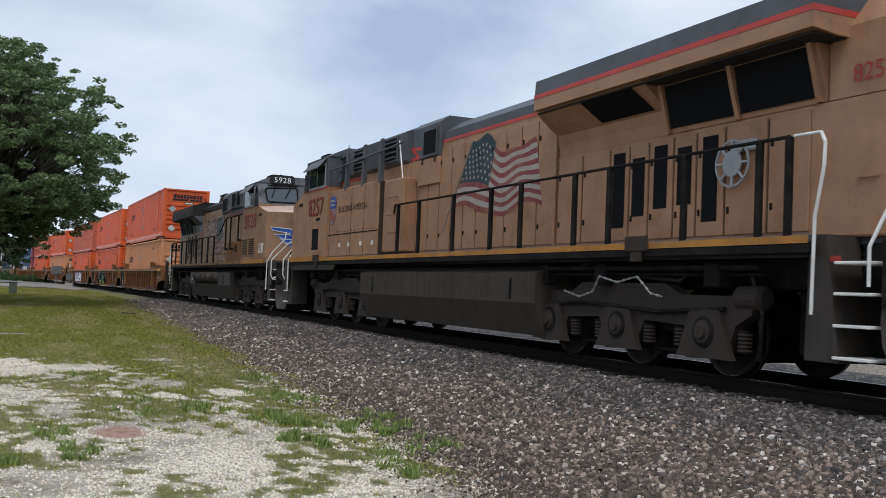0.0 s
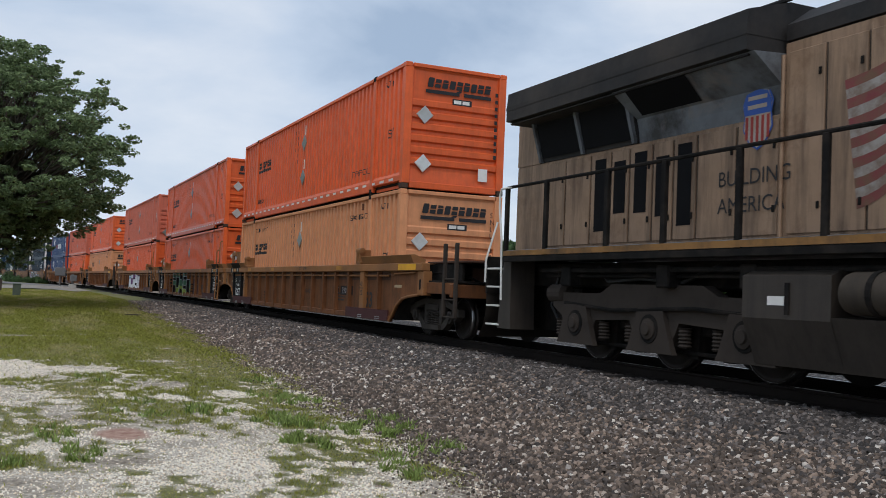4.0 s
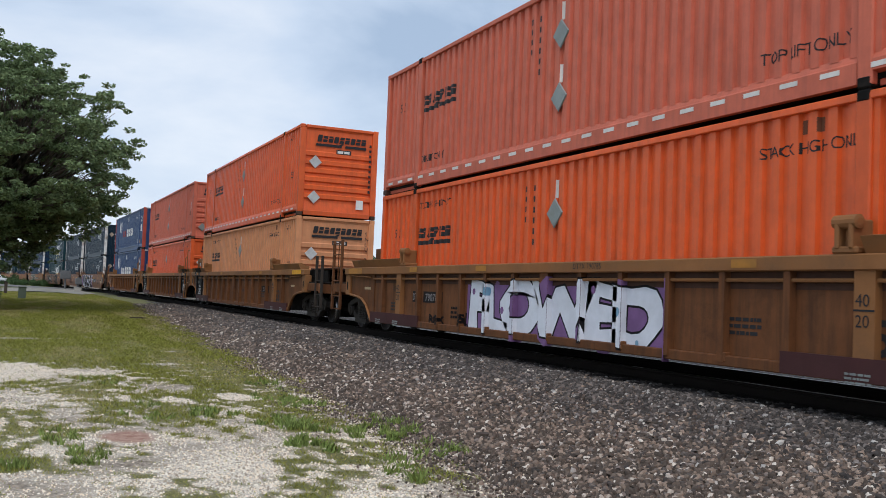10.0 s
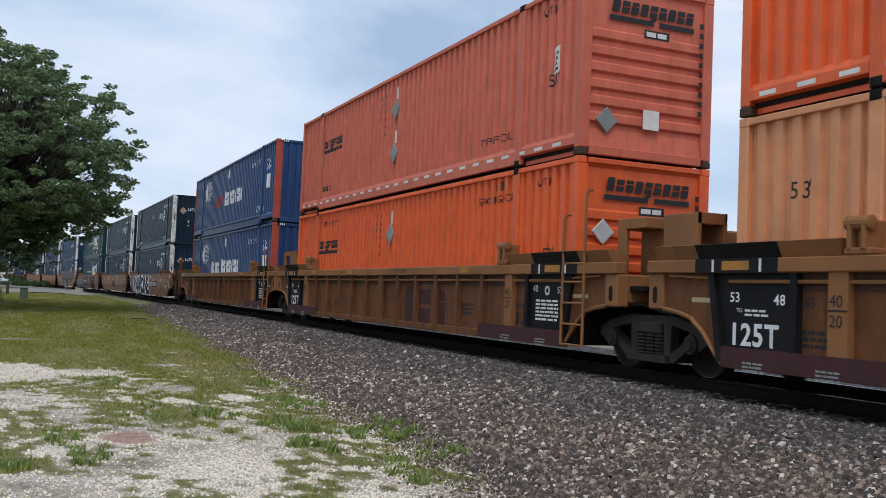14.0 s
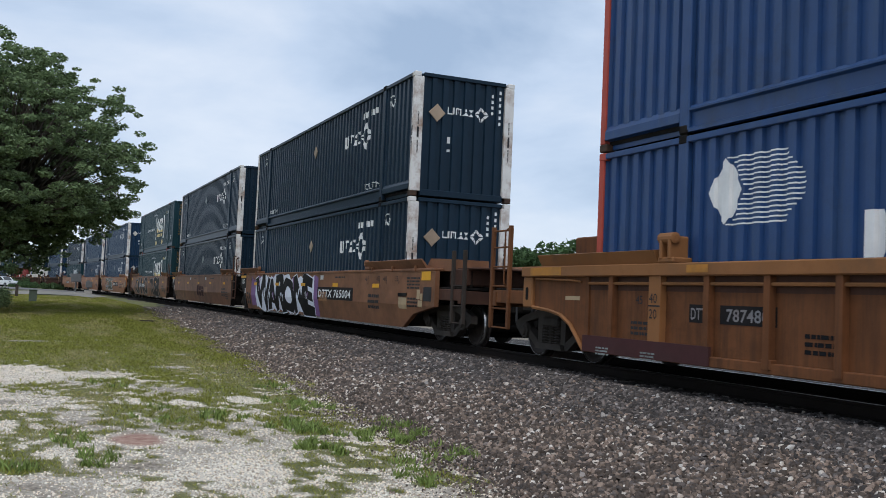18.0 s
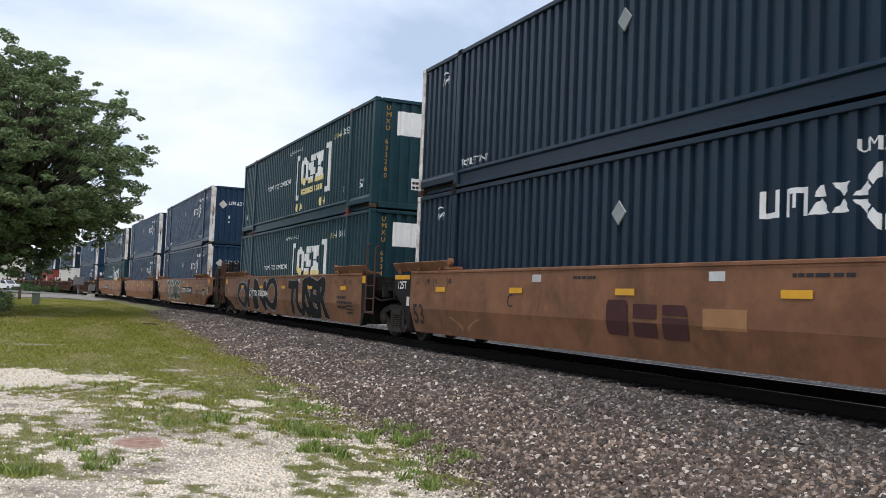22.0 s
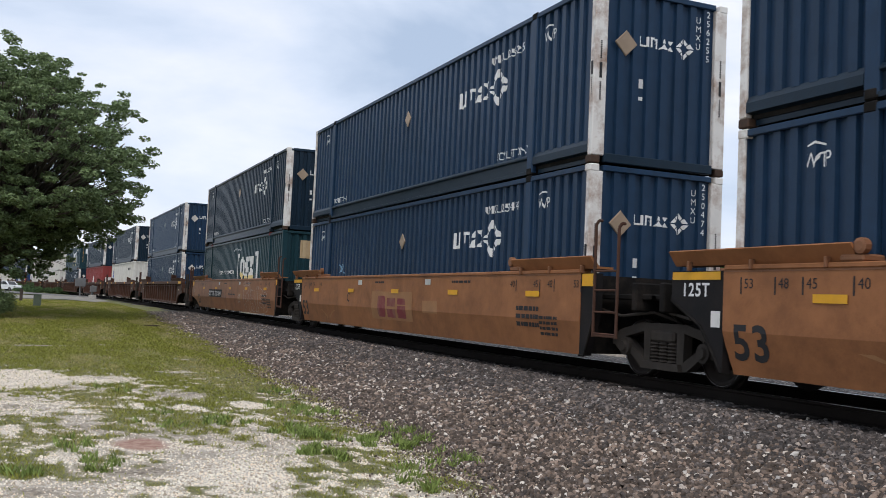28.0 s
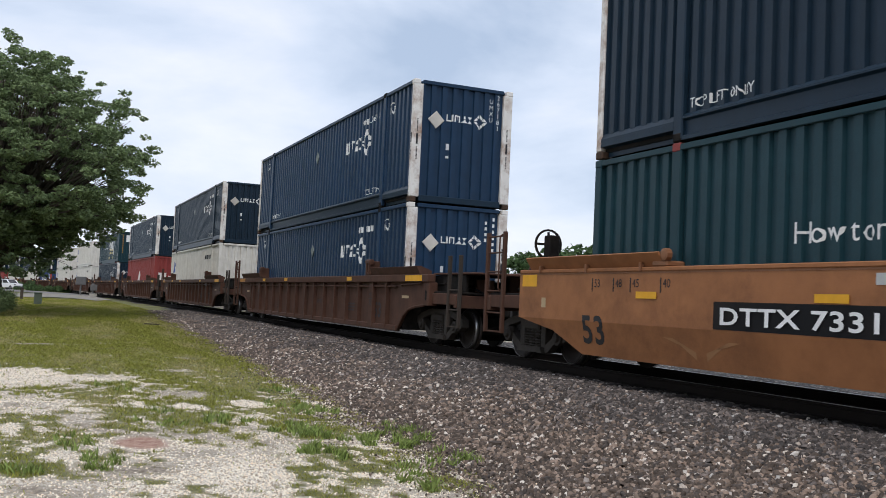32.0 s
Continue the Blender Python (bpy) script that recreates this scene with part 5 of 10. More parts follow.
STYLES = {
    "orange_top": dict(paint="orange", label="orange corrugated steel container with black lettering, stacked on top", marks=orange_marks(False), end="ribs"),
    "orange_low": dict(paint="orange", label="orange corrugated steel container sitting in a well car", marks=orange_marks(True), end="ribs"),
    "faded_top": dict(paint="faded", label="sun-faded reddish orange corrugated container, stacked on top", marks=orange_marks(False, True), end="ribs"),
    "tan_low": dict(paint="tan", label="faded tan orange corrugated container sitting in a well car", marks=orange_marks(True), end="ribs"),
    "navy": dict(paint="navy", post="post_white", label="navy blue corrugated container with chipped white corner posts", marks=navy_marks, rail="navy_old"),
    "navy_old": dict(paint="navy_old", post="post_white", label="dark weathered navy container with chipped white corner posts", marks=navy_marks, rail="navy_old"),
    "navy_tan": dict(paint="navy", post="post_white", label="navy blue container with chipped white posts and a tan placard", marks=lambda t: navy_marks(t, "placard_tan"), rail="navy_old"),
    "navy_old_tan": dict(paint="navy_old", post="post_white", label="dark weathered navy container with white posts and tan placard", marks=lambda t: navy_marks(t, "placard_tan"), rail="navy_old"),
    "navy_old_bare": dict(paint="navy_old", post="post_white", label="dark weathered navy container with plain white corner posts", marks=lambda t: navy_marks(t, None), rail="navy_old"),
    "green": dict(paint="green", label="dark green corrugated container with white and yellow markings", marks=green_marks, rail="green", cast="container_red"),
    "green_old": dict(paint="green", label="dark green corrugated container with a weathered tan panel on its end", marks=lambda t: green_marks(t, "pale_patch"), rail="green", cast="container_red"),
    "blue": dict(paint="blue", post="post_red", label="bright blue corrugated container with red corner posts", marks=blue_marks),
    "blue_low": dict(paint="blue", post="post_red", label="bright blue corrugated container sitting in a well car", marks=lambda t: blue_marks(t, True)),
    "cream": dict(paint="cream", label="off-white corrugated container with a blue emblem", marks=cream_marks),
    "red": dict(paint="container_red", label="dull red corrugated container with a pale emblem", marks=red_marks),
}

# ---- well cars ----
SILL, CHORD_LOW, CHORD_TOP, SIDE_Y = 0.265, 1.36, 1.53, 1.50


def wheelset(name, parent, x, r, gauge=0.76):
    sh = Shape()
    sh.rod((0, -1.0, 0), (0, 1.0, 0), 0.085, 10)
    for s in (-1, 1):
        sh.lathe((0, s * gauge, 0), "y", [(-0.085 * s, r + 0.028), (-0.05 * s, r + 0.025), (-0.045 * s, r), (0.06 * s, r - 0.004), (0.06 * s, r - 0.07), (0.03 * s, r - 0.09), (0.02 * s, 0.2), (0.075 * s, 0.15), (0.075 * s, 0.05)], 28)
    ob = part(name, sh, M["wheel"], parent, "", True)
    for s in (-1, 1):
        part("tread", Shape().lathe((0, s * gauge, 0), "y", [(-0.04 * s, r + 0.001), (0.058 * s, r - 0.003), (0.061 * s, r - 0.022)], 28, True), M["tread"], ob, "bright worn wheel tread", True)
    ob.location = (x, 0, r)
    return ob


def add_truck(t, cx, wheels):
    """A two-axle freight truck: open side frames with a spring nest, bolster, bearing caps and wheelsets."""
    for s in (-1, 1):
        y0, y1 = sorted((s * 0.95, s * 1.09))
        for m in (-1, 1):
            at = lambda pts: [(cx + m * a, b) for a, b in pts]
            part("truck_frame", Shape().prism(at([(0.0, 0.70), (0.0, 0.80), (0.50, 0.80), (0.98, 0.70), (1.24, 0.60), (1.24, 0.45), (1.08, 0.50), (0.92, 0.58), (0.46, 0.68)]), "y", y0, y1), M["truck_steel"], t)
            part("truck_frame", Shape().prism(at([(0.40, 0.17), (0.52, 0.17), (0.86, 0.40), (1.06, 0.36), (1.20, 0.46), (0.92, 0.58), (0.74, 0.46), (0.46, 0.30)]), "y", y0, y1), M["truck_steel"], t)
            part("truck_frame", Shape().prism(at([(0.30, 0.24), (0.44, 0.24), (0.46, 0.70), (0.30, 0.70)]), "y", y0, y1), M["truck_steel"], t)
            part("bearing_cap", Shape().lathe((cx + m * 0.89, s * 1.06, 0.44), "y", [(0, 0.14), (s * 0.07, 0.13), (s * 0.075, 0.09), (s * 0.11, 0.07)], 14), M["truck_steel"], t)
        part("spring_seat", Shape().prism([(cx - 0.44, 0.16), (cx + 0.44, 0.16), (cx + 0.40, 0.26), (cx - 0.40, 0.26)], "y", *sorted((s * 0.86, s * 1.16))), M["truck_steel"], t)
        for k in (-0.2, 0.0, 0.2):
            sp = Shape()
            sp.lathe((cx + k, s * 1.06, 0.25), "z", [(0.024 * i, 0.088 if i % 2 else 0.06) for i in range(13)], 10)
            part("coil_spring", sp, M["truck_steel"], t)
        part("bolster_end", Shape().box(cx - 0.27, cx + 0.27, *sorted((s * 0.9, s * 1.13)), 0.54, 0.70, 0.03), M["truck_steel"], t)
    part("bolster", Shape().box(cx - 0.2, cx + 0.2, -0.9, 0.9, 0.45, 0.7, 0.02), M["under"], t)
    # added dark box that fills in for the shadow below the car end
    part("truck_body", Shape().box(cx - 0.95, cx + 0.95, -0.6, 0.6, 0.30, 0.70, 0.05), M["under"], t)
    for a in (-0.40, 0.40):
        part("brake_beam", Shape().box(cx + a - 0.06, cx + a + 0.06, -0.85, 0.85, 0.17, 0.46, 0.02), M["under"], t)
    part("brake_rod", Shape().rod((cx - 1.2, 0.2, 0.28), (cx + 1.2, 0.2, 0.28), 0.03), M["under"], t)
    for a in (-0.89, 0.89):
        wheels.append(wheelset("wheelset", t, cx + a, 0.42))


def rail_bar(points, r, key, t, name="grab_iron", label=""):
    part(name, Shape().pipe(points, r), M[key], t, label)


def coupler_end(t, x0, d, paint, wheels, reach=1.55, tank_z=1.62):
    """Platform, ladder, brake gear, draft sill and coupler beyond the well at x0; d is +1 for the leading end."""
    add_truck(t, x0 + d * reach, wheels)
    span = lambda a, b: sorted((x0 + d * a, x0 + d * b))
    a, b = span(-0.1, 2.9)
    part("draft_sill", Shape().box(a, b, -0.32, 0.32, 0.70, 1.12, 0.02), M["under"], t)
    a, b = span(2.9, 3.35)
    part("coupler", Shape().box(a, b, -0.12, 0.12, 0.75, 0.98, 0.03), M["truck_steel"], t)
    a, b = span(0.2, 2.72)
    part("end_platform", Shape().box(a, b, -1.36, 1.36, 1.12, 1.17, 0.01), M["under"], t)
    part("slope_sheet", Shape().prism([(x0 - d * 0.2, 1.17), (x0 + d * 1.9, 1.17), (x0 + d * 1.5, 1.42), (x0 - d * 0.2, 1.50)], "y", -1.0, 1.0), M["under"], t)
    a, b = span(2.62, 2.75)
    part("end_sill", Shape().box(a, b, -1.42, 1.42, 0.84, 1.10, 0.012), M[paint], t)
    hi, steps = (2.28, (2.15, 2.82)) if d < 0 else (1.9, (2.33, 2.86))
    for y in (-1.40, 1.40):
        y0, y1 = sorted((y - 0.04 * (1 if y > 0 else -1), y))
        a, b = span(1.2, 2.85)
        part("side_beam", Shape().box(a, b, y0, y1, 0.90, 1.13, 0.012), M[paint], t)
        for xx in steps:
            a, b = span(xx - 0.04, xx + 0.04)
            part("ladder_stile", Shape().box(a, b, y - 0.035, y + 0.035, 0.44, hi, 0.01), M[paint if d < 0 else "loco_truck"], t)
        for z in (0.46, 0.80, 1.20, 1.55, 1.9, 2.2):
            if z < (hi if d < 0 else 1.4):
                rail_bar([(x0 + d * steps[0], y, z), (x0 + d * steps[1], y, z)], 0.017, paint if d < 0 else "loco_truck", t, "rung")
        if d < 0:
            rail_bar([(x0 + d * 2.25, y, 1.2), (x0 + d * 2.25, y * 1.04, 1.25), (x0 + d * 2.25, y * 1.04, hi - 0.1), (x0 + d * 2.25, y, hi - 0.05)], 0.016, paint, t)
    part("brake_cylinder", Shape().lathe((x0 + d * 1.95, -0.75, 1.38), "y", [(-0.25, 0.1), (-0.2, 0.17), (0.35, 0.17), (0.42, 0.08)], 14), M["under"], t)
    if d > 0:
        part("end_bulkhead", Shape().box(x0 + 0.5, x0 + 2.6, -1.15, -1.08, 1.17, 1.52, 0.01), M["under"], t)
        part("walkway_plate", Shape().box(x0 + 1.0, x0 + 3.1, -1.2, 1.2, 1.53, 1.57, 0.01), M["car_rust"], t)
    else:
      part("air_reservoir", Shape().lathe((x0 + d * 1.15, -0.55, tank_z), "x", [(0, 0.08), (0.05, 0.21), (1.25, 0.21), (1.3, 0.08)] if d > 0 else [(-1.3, 0.08), (-1.25, 0.21), (-0.05, 0.21), (0, 0.08)], 14), M["car_rust" if tank_z > 1.5 else "under"], t)
    for xx in (1.4, 2.2):
        a, b = span(xx, xx + 0.08)
        part("reservoir_bracket", Shape().box(a, b, -0.75, -0.35, 1.17, 1.45), M["car_rust"], t)
    part("valve_box", Shape().box(min(x0 + d * 1.6, x0 + d * 1.95), max(x0 + d * 1.6, x0 + d * 1.95), 0.2, 0.7, 1.17, 1.62, 0.03), M["car_rust"], t)
    part("brake_pipe", Shape().pipe([(x0 + d * 0.3, -1.1, 1.28), (x0 + d * 1.6, -1.15, 1.34), (x0 + d * 2.5, -0.9, 1.25), (x0 + d * 2.8, -0.4, 0.95)], 0.025), M["under"], t)
    rail_bar([(x0 + d * 3.1, -0.35, 0.86), (x0 + d * 3.2, -0.4, 0.55), (x0 + d * 3.35, -0.38, 0.35)], 0.025, "rubber", t, "air_hose")


def shared_end(t, x0, d, paint, wheels, truck, tower=False):
    """The articulated end: a stub over the shared truck, with a ladder on one side; x0 is the container's end."""
    a, b = sorted((x0 + d * 0.3, x0 + d * 1.75))
    part("end_casting", Shape().box(a, b, -0.45, 0.45, 0.62, 1.05, 0.03), M["under"], t)
    part("end_platform", Shape().box(a, b, -1.25, 1.25, 1.12, 1.20, 0.015), M["under"], t)
    part("end_sill", Shape().box(min(x0 + d * 1.30, x0 + d * 1.42), max(x0 + d * 1.30, x0 + d * 1.42), -1.36, 1.36, 0.95, 1.36, 0.02), M["under" if not tower else paint], t)
    part("brake_pipe", Shape().pipe([(x0 + d * 0.2, -1.2, 0.98), (x0 + d * 0.9, -1.22, 0.88), (x0 + d * 1.5, -1.1, 0.95), (x0 + d * 1.7, -0.7, 0.8)], 0.022), M["truck_steel"], t)
    if truck:
        add_truck(t, x0 + d * 1.72, wheels)
        top, low, k = (2.62, 0.27, 0.05) if tower else (2.2, 0.55, 0.60)
        for y in (-1.53, 1.53):
            for xx in (k, k + 0.60):
                hook = 2.28 if xx == k else top
                rail_bar([(x0 + d * xx, y, low), (x0 + d * xx, y, hook - 0.06), (x0 + d * (xx + 0.02), y * 0.98, hook), (x0 + d * (xx + 0.02), y * 0.94, hook)], 0.024, paint, t, "ladder_stile")
            for z in (low + 0.02, 0.60, 0.92, 1.24, 1.52):
                rail_bar([(x0 + d * k, y, z), (x0 + d * (k + 0.60), y, z)], 0.017, paint, t, "rung")
    if tower:
        a, b, lo, hi = (0.78, 1.48, 1.15, 2.20) if truck else (1.0, 1.75, 1.70, 2.20)
        p, q = sorted((x0 + d * a, x0 + d * b))
        sh = Shape().box(p, q, -0.62, -0.56, lo, hi, 0.012).box(p, q, -1.05, -0.56, hi - 0.16, hi, 0.012)
        if truck:
            sh.box(p, p + 0.22, -1.05, -0.98, lo, hi - 0.1, 0.012)
        else:
            sh.box(p, q, -1.05, -0.99, lo, hi, 0.012).box(p + 0.2, q - 0.2, -0.9, -0.5, 1.2, lo, 0.02)
        part("end_box", sh, M[paint], t)
        part("end_box", Shape().box(p, q, 0.3, 0.9, lo, hi - 0.1, 0.03), M[paint], t)


def car_wall(x, h, d):
    return (x, -SIDE_Y + d, h)


def slot_outline(cx, cz, w, h, n=6):
    """An upright slot with round ends."""
    out = [(cx + w * math.cos(math.pi * i / n), cz + h - w + w * math.sin(math.pi * i / n)) for i in range(n + 1)]
    return out + [(cx - w * math.cos(math.pi * i / n), cz - h + w - w * math.sin(math.pi * i / n)) for i in range(n + 1)]


def car_number(x0, w, z, h, words, shear=0.0):
    """A car's number, fitted to a length."""
    flat = text_flat(words, h, 1.05, 0.025)
    return moved(moved(flat, sx=w / wide(flat[0]), shear=shear), dx=x0, dy=z)


def build_ribbed(paint, front, rear, dark=True, graffiti=None, chord="car_tan", number=""):
    """A well car unit with ribbed sides; front and rear are 'shared' or 'coupled'."""
    t = tagged(new("well_car"), "weathered brown steel well car with ribbed sides", "well car", "well cars of the train")
    wheels = []
    reach = {1: 1.45 if front == "shared" else 1.92, -1: 1.45 if rear == "shared" else 1.92}
    f, r = HX + reach[1], -HX - reach[-1]
    lid = [(-0.30, 1.535), (-0.03, 1.535), (0.055, 1.705), (-0.04, 1.72), (-0.30, 1.62)]
    for s in (-1, 1):
        side = lambda a, b: sorted((s * (SIDE_Y + a), s * (SIDE_Y + b)))
        part("side_sheet", Shape().box(-HX + 0.05, HX - 0.05, *side(-0.13, -0.10), SILL, CHORD_LOW), M[paint], t)
        part("top_chord", Shape().box(r, f, *side(-0.16, 0.03), CHORD_LOW, CHORD_TOP, 0.015), M[chord], t)
        part("bottom_sill", Shape().box(-HX, HX, *side(-0.14, -0.02), SILL - 0.03, SILL + 0.10, 0.012), M[paint], t)
        part("inner_rail", Shape().rod((-HX + 0.1, s * (SIDE_Y - 0.04), CHORD_LOW - 0.10), (HX - 0.1, s * (SIDE_Y - 0.04), CHORD_LOW - 0.10), 0.024), M[chord], t)
        # shade below the chord, laid on the sheet as a darker strip
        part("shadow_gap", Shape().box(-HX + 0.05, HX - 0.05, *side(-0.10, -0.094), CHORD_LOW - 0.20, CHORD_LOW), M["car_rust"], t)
        n = 15
        for i in range(n):
            x = -7.35 + i * 14.7 / (n - 1)
            if dark and (i == 0 and rear == "shared" or i == n - 1 and front == "shared"):
                continue
            y0, y1 = side(-0.10, 0.0)
            w = 0.13 if i in (1, 7, 13) else 0.05
            part("side_rib", Shape().prism([(y0, CHORD_LOW), (y1, CHORD_LOW), (y1, 0.55) if s > 0 else (y1, SILL + 0.02), (y1, SILL + 0.02) if s > 0 else (y0, SILL + 0.02), (y0, SILL + 0.02) if s > 0 else (y0, 0.55)], "x", x - w, x + w), M[chord if i in (1, 13) else paint], t)
            if i % 2 and s < 0:
                part("rib_foot", Shape().box(x - w - 0.03, x + w + 0.03, *side(-0.12, -0.005), SILL + 0.02, SILL + 0.14, 0.01), M[paint], t)
        for x in (-POST40, POST40):
            sh = Shape().box(x - 0.17, x + 0.17, *side(-0.30, 0.03), CHORD_TOP, CHORD_TOP + 0.08, 0.02)
            sh.box(x - 0.12, x - 0.06, *side(-0.26, 0.05), CHORD_TOP + 0.05, CHORD_TOP + 0.36, 0.015).box(x + 0.06, x + 0.12, *side(-0.26, 0.05), CHORD_TOP + 0.05, CHORD_TOP + 0.36, 0.015)
            sh.lathe((x, s * (SIDE_Y - 0.02), CHORD_TOP + 0.33), "x", [(-0.16, 0.04), (-0.15, 0.075), (0.15, 0.075), (0.16, 0.04)], 12)
            sh.box(x - 0.07, x + 0.07, *side(-0.22, -0.04), CHORD_TOP + 0.06, CHORD_TOP + 0.30, 0.03)
            part("container_guide", sh, M[chord], t)
        for x in (-1, 1):
            shared = (front if x > 0 else rear) == "shared"
            R = reach[x]
            end = lambda p: x * (HX + p)
            span = lambda a, b: sorted((end(a), end(b)))
            # folded walkway over the chord, its middle painted black at the inner ends
            cuts = ((-1.80, -0.95, chord), (-0.95, 0.45, "panel_black"), (0.45, R - 0.18, chord)) if shared and dark else ((-1.80, -0.6, chord), (-0.6, R - 0.58, chord))
            for a, b, key in cuts:
                part("end_walkway", Shape().prism([(s * (SIDE_Y + p), z) for p, z in lid], "x", *span(a + 0.004, b)), M[key], t)
            # arched end side, with its pressed edge
            arch = [(-0.05, 0.24), (0.0, 0.27), (0.14, 0.40), (0.36, 0.63), (0.60, 0.80), (0.85, 0.86), (R - 0.30, 0.90)]
            if not shared:
                arch = [(-0.05, 0.23), (0.02, 0.25), (0.18, 0.40), (0.42, 0.62), (0.72, 0.76), (1.10, 0.82), (R - 0.30, 0.86)]
            part("end_side", Shape().prism([(end(p), z) for p, z in arch] + [(end(R - 0.30), CHORD_LOW), (end(-0.05), CHORD_LOW)], "y", *side(-0.11, -0.07)), M[paint], t)
            part("arch_lip", Shape().pipe([(end(p), s * (SIDE_Y - 0.045), z) for p, z in arch[1:]], 0.032), M[chord], t)
            # end box with a slotted pulling eye
            part("end_column", Shape().box(*span(R - 0.31, R), *side(-0.22, -0.01), arch[-1][1] - 0.01, CHORD_LOW, 0.02), M[chord], t)
            part("pulling_slot", Shape().prism(slot_outline(end(R - 0.15), 1.08, 0.045, 0.11), "y", *side(-0.012, -0.006)), M["under"], t)
            part("end_plate", Shape().box(*span(0.2, 0.62), *side(-0.072, -0.066), 1.0, 1.06), M["pale_patch"], t)
            part("grab_iron", Shape().pipe([(end(0.15), s * (SIDE_Y - 0.06), 1.28), (end(0.3), s * (SIDE_Y - 0.01), 1.30), (end(R - 0.45), s * (SIDE_Y - 0.01), 1.33)], 0.016), M[chord], t)
            if shared and dark:
                part("stencil_panel", Shape().prism([(end(-1.15), 0.42), (end(0.0), 0.42), (end(0.22), 1.355), (end(-1.15), 1.355)], "y", *side(-0.098, -0.062)), M["panel_black"], t, "black stencil panel with white data")
                for p, q in ((-1.15, -1.15), (0.02, 0.20)):
                    part("panel_rib", Shape().prism([(end(p - 0.05), 0.30), (end(p + 0.05), 0.30), (end(q + 0.05), 1.355), (end(q - 0.05), 1.355)], "y", *side(-0.10, -0.002)), M["panel_black"], t)
                part("chord_band", Shape().box(*span(-0.95, 0.45), *side(0.03, 0.034), CHORD_LOW - 0.002, CHORD_TOP + 0.002), M["panel_black"], t)
                part("chord_label", Shape().box(*span(-0.5, -0.04), *side(0.035, 0.038), CHORD_LOW + 0.03, CHORD_TOP - 0.03), M["sill_yellow"], t)
                for p in (0.12, -0.68):
                    part("reflector", Shape().box(*span(p - 0.018, p + 0.018), *side(0.035, 0.038), CHORD_LOW + 0.01, CHORD_TOP - 0.01), M["reflector"], t)
            elif not shared:
                part("end_label", Shape().box(*span(0.62, 1.60), *side(0.031, 0.035), CHORD_LOW + 0.02, CHORD_TOP - 0.02), M["yellow" if x > 0 else "sill_yellow"], t)
                if x < 0:
                    part("end_box", Shape().box(*span(0.32, 1.0), *side(-0.6, -0.45), 1.55, 2.02, 0.02), M[paint], t)
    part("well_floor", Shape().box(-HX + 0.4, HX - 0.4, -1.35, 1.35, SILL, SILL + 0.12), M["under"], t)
    for x in (-1, 1):
        a, b = sorted((x * (HX + 0.14), x * (HX + 0.22)))
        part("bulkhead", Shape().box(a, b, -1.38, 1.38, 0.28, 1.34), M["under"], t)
    mark = lambda name, flat, key, y=0.0, label="": part(name, drape(name, flat, M[key], lambda x, h, d: (x, -SIDE_Y + y + d, h), False), M[key], t, label)
    if dark and rear == "shared":
        mark("stencil", together(moved(text_flat("125T", 0.26, 1.08, 0.035), dx=-7.98, dy=0.52), moved(text_flat("53", 0.12, 1.1, 0.02), dx=-7.98, dy=1.02), moved(text_flat("48", 0.12, 1.1, 0.02), dx=-7.26, dy=1.0), moved(text_flat("TO", 0.05), dx=-7.86, dy=0.90)), "white", 0.058)
        mark("data_lines", bars(-7.72, 0.86, 0.4, 0.10, 2, 5), "reflector", 0.058)
    if dark and front == "shared":
        mark("stencil", together(moved(text_flat("48", 0.11), dx=HX - 1.0, dy=1.08), moved(text_flat("53", 0.11), dx=HX - 0.24, dy=1.06)), "white", 0.058)
        mark("round_mark", ring(HX - 0.55, 1.10, 0.08, 0.08, 0.5, 12), "reflector", 0.058)
        mark("data_lines", bars(HX - 0.9, 0.62, 0.72, 0.36, 6, 5), "reflector", 0.058)
    mark("stencil", moved(text_flat("53", 0.36, 1.1, 0.035), dx=HX - 1.75, dy=0.52), "black", 0.098)
    mark("stencil", moved(text_flat("NWG33G", 0.13), dx=1.22, dy=0.75), "black", 0.098)
    mark("data_lines", bars(-3.7, 0.50, 0.5, 0.26, 3, 9), "panel_black", 0.098)
    if number:
        mark("serial", moved(text_flat(number, 0.085, 1.1), dx=0.92, dy=1.415), "black", -0.034)
        if "coupled" in (front, rear):
            x = -5.68 if rear == "coupled" else 3.85
            mark("number_panel", bar(x, x + 0.46, 0.77, 1.0), "panel_black", 0.098, "black number panel")
            mark("number_panel", bar(x + 0.59, x + 1.56, 0.77, 1.0), "panel_black", 0.098, "black number panel")
            mark("serial", together(car_number(x + 0.03, 0.40, 0.81, 0.15, number.split()[0]), car_number(x + 0.70, 0.72, 0.81, 0.15, number.split()[1])), "graf_dull", 0.094)
    mark("data_lines", bars(4.25, 0.62, 0.55, 0.24, 3, 12), "black", 0.098)
    mark("data_lines", bars(-6.95, 0.55, 0.5, 0.22, 3, 14), "black", 0.098)
    if dark:
        for a, b in ((HX - 2.9, HX - 0.02), (-HX + 0.02, -HX + 2.9)):
            part("sill_band", Shape().box(a, b, -SIDE_Y - 0.002, -SIDE_Y + 0.04, SILL - 0.02, SILL + 0.22), M["maroon"], t, "dull maroon band along the sill")
        for x in (HX - 2.0, HX - 0.8, -HX + 0.4, -HX + 1.5):
            mark("sill_label", bars(x, 0.22, 0.34, 0.13, 3, 3), "placard_old", -0.003)
    for x in (6.19, -6.41):
        mark("stencil", together(moved(text_flat("40", 0.13), dx=x, dy=1.0), bar(x - 0.02, x + 0.24, 0.95, 0.97), moved(text_flat("20", 0.13), dx=x, dy=0.79)), "black", -0.002)
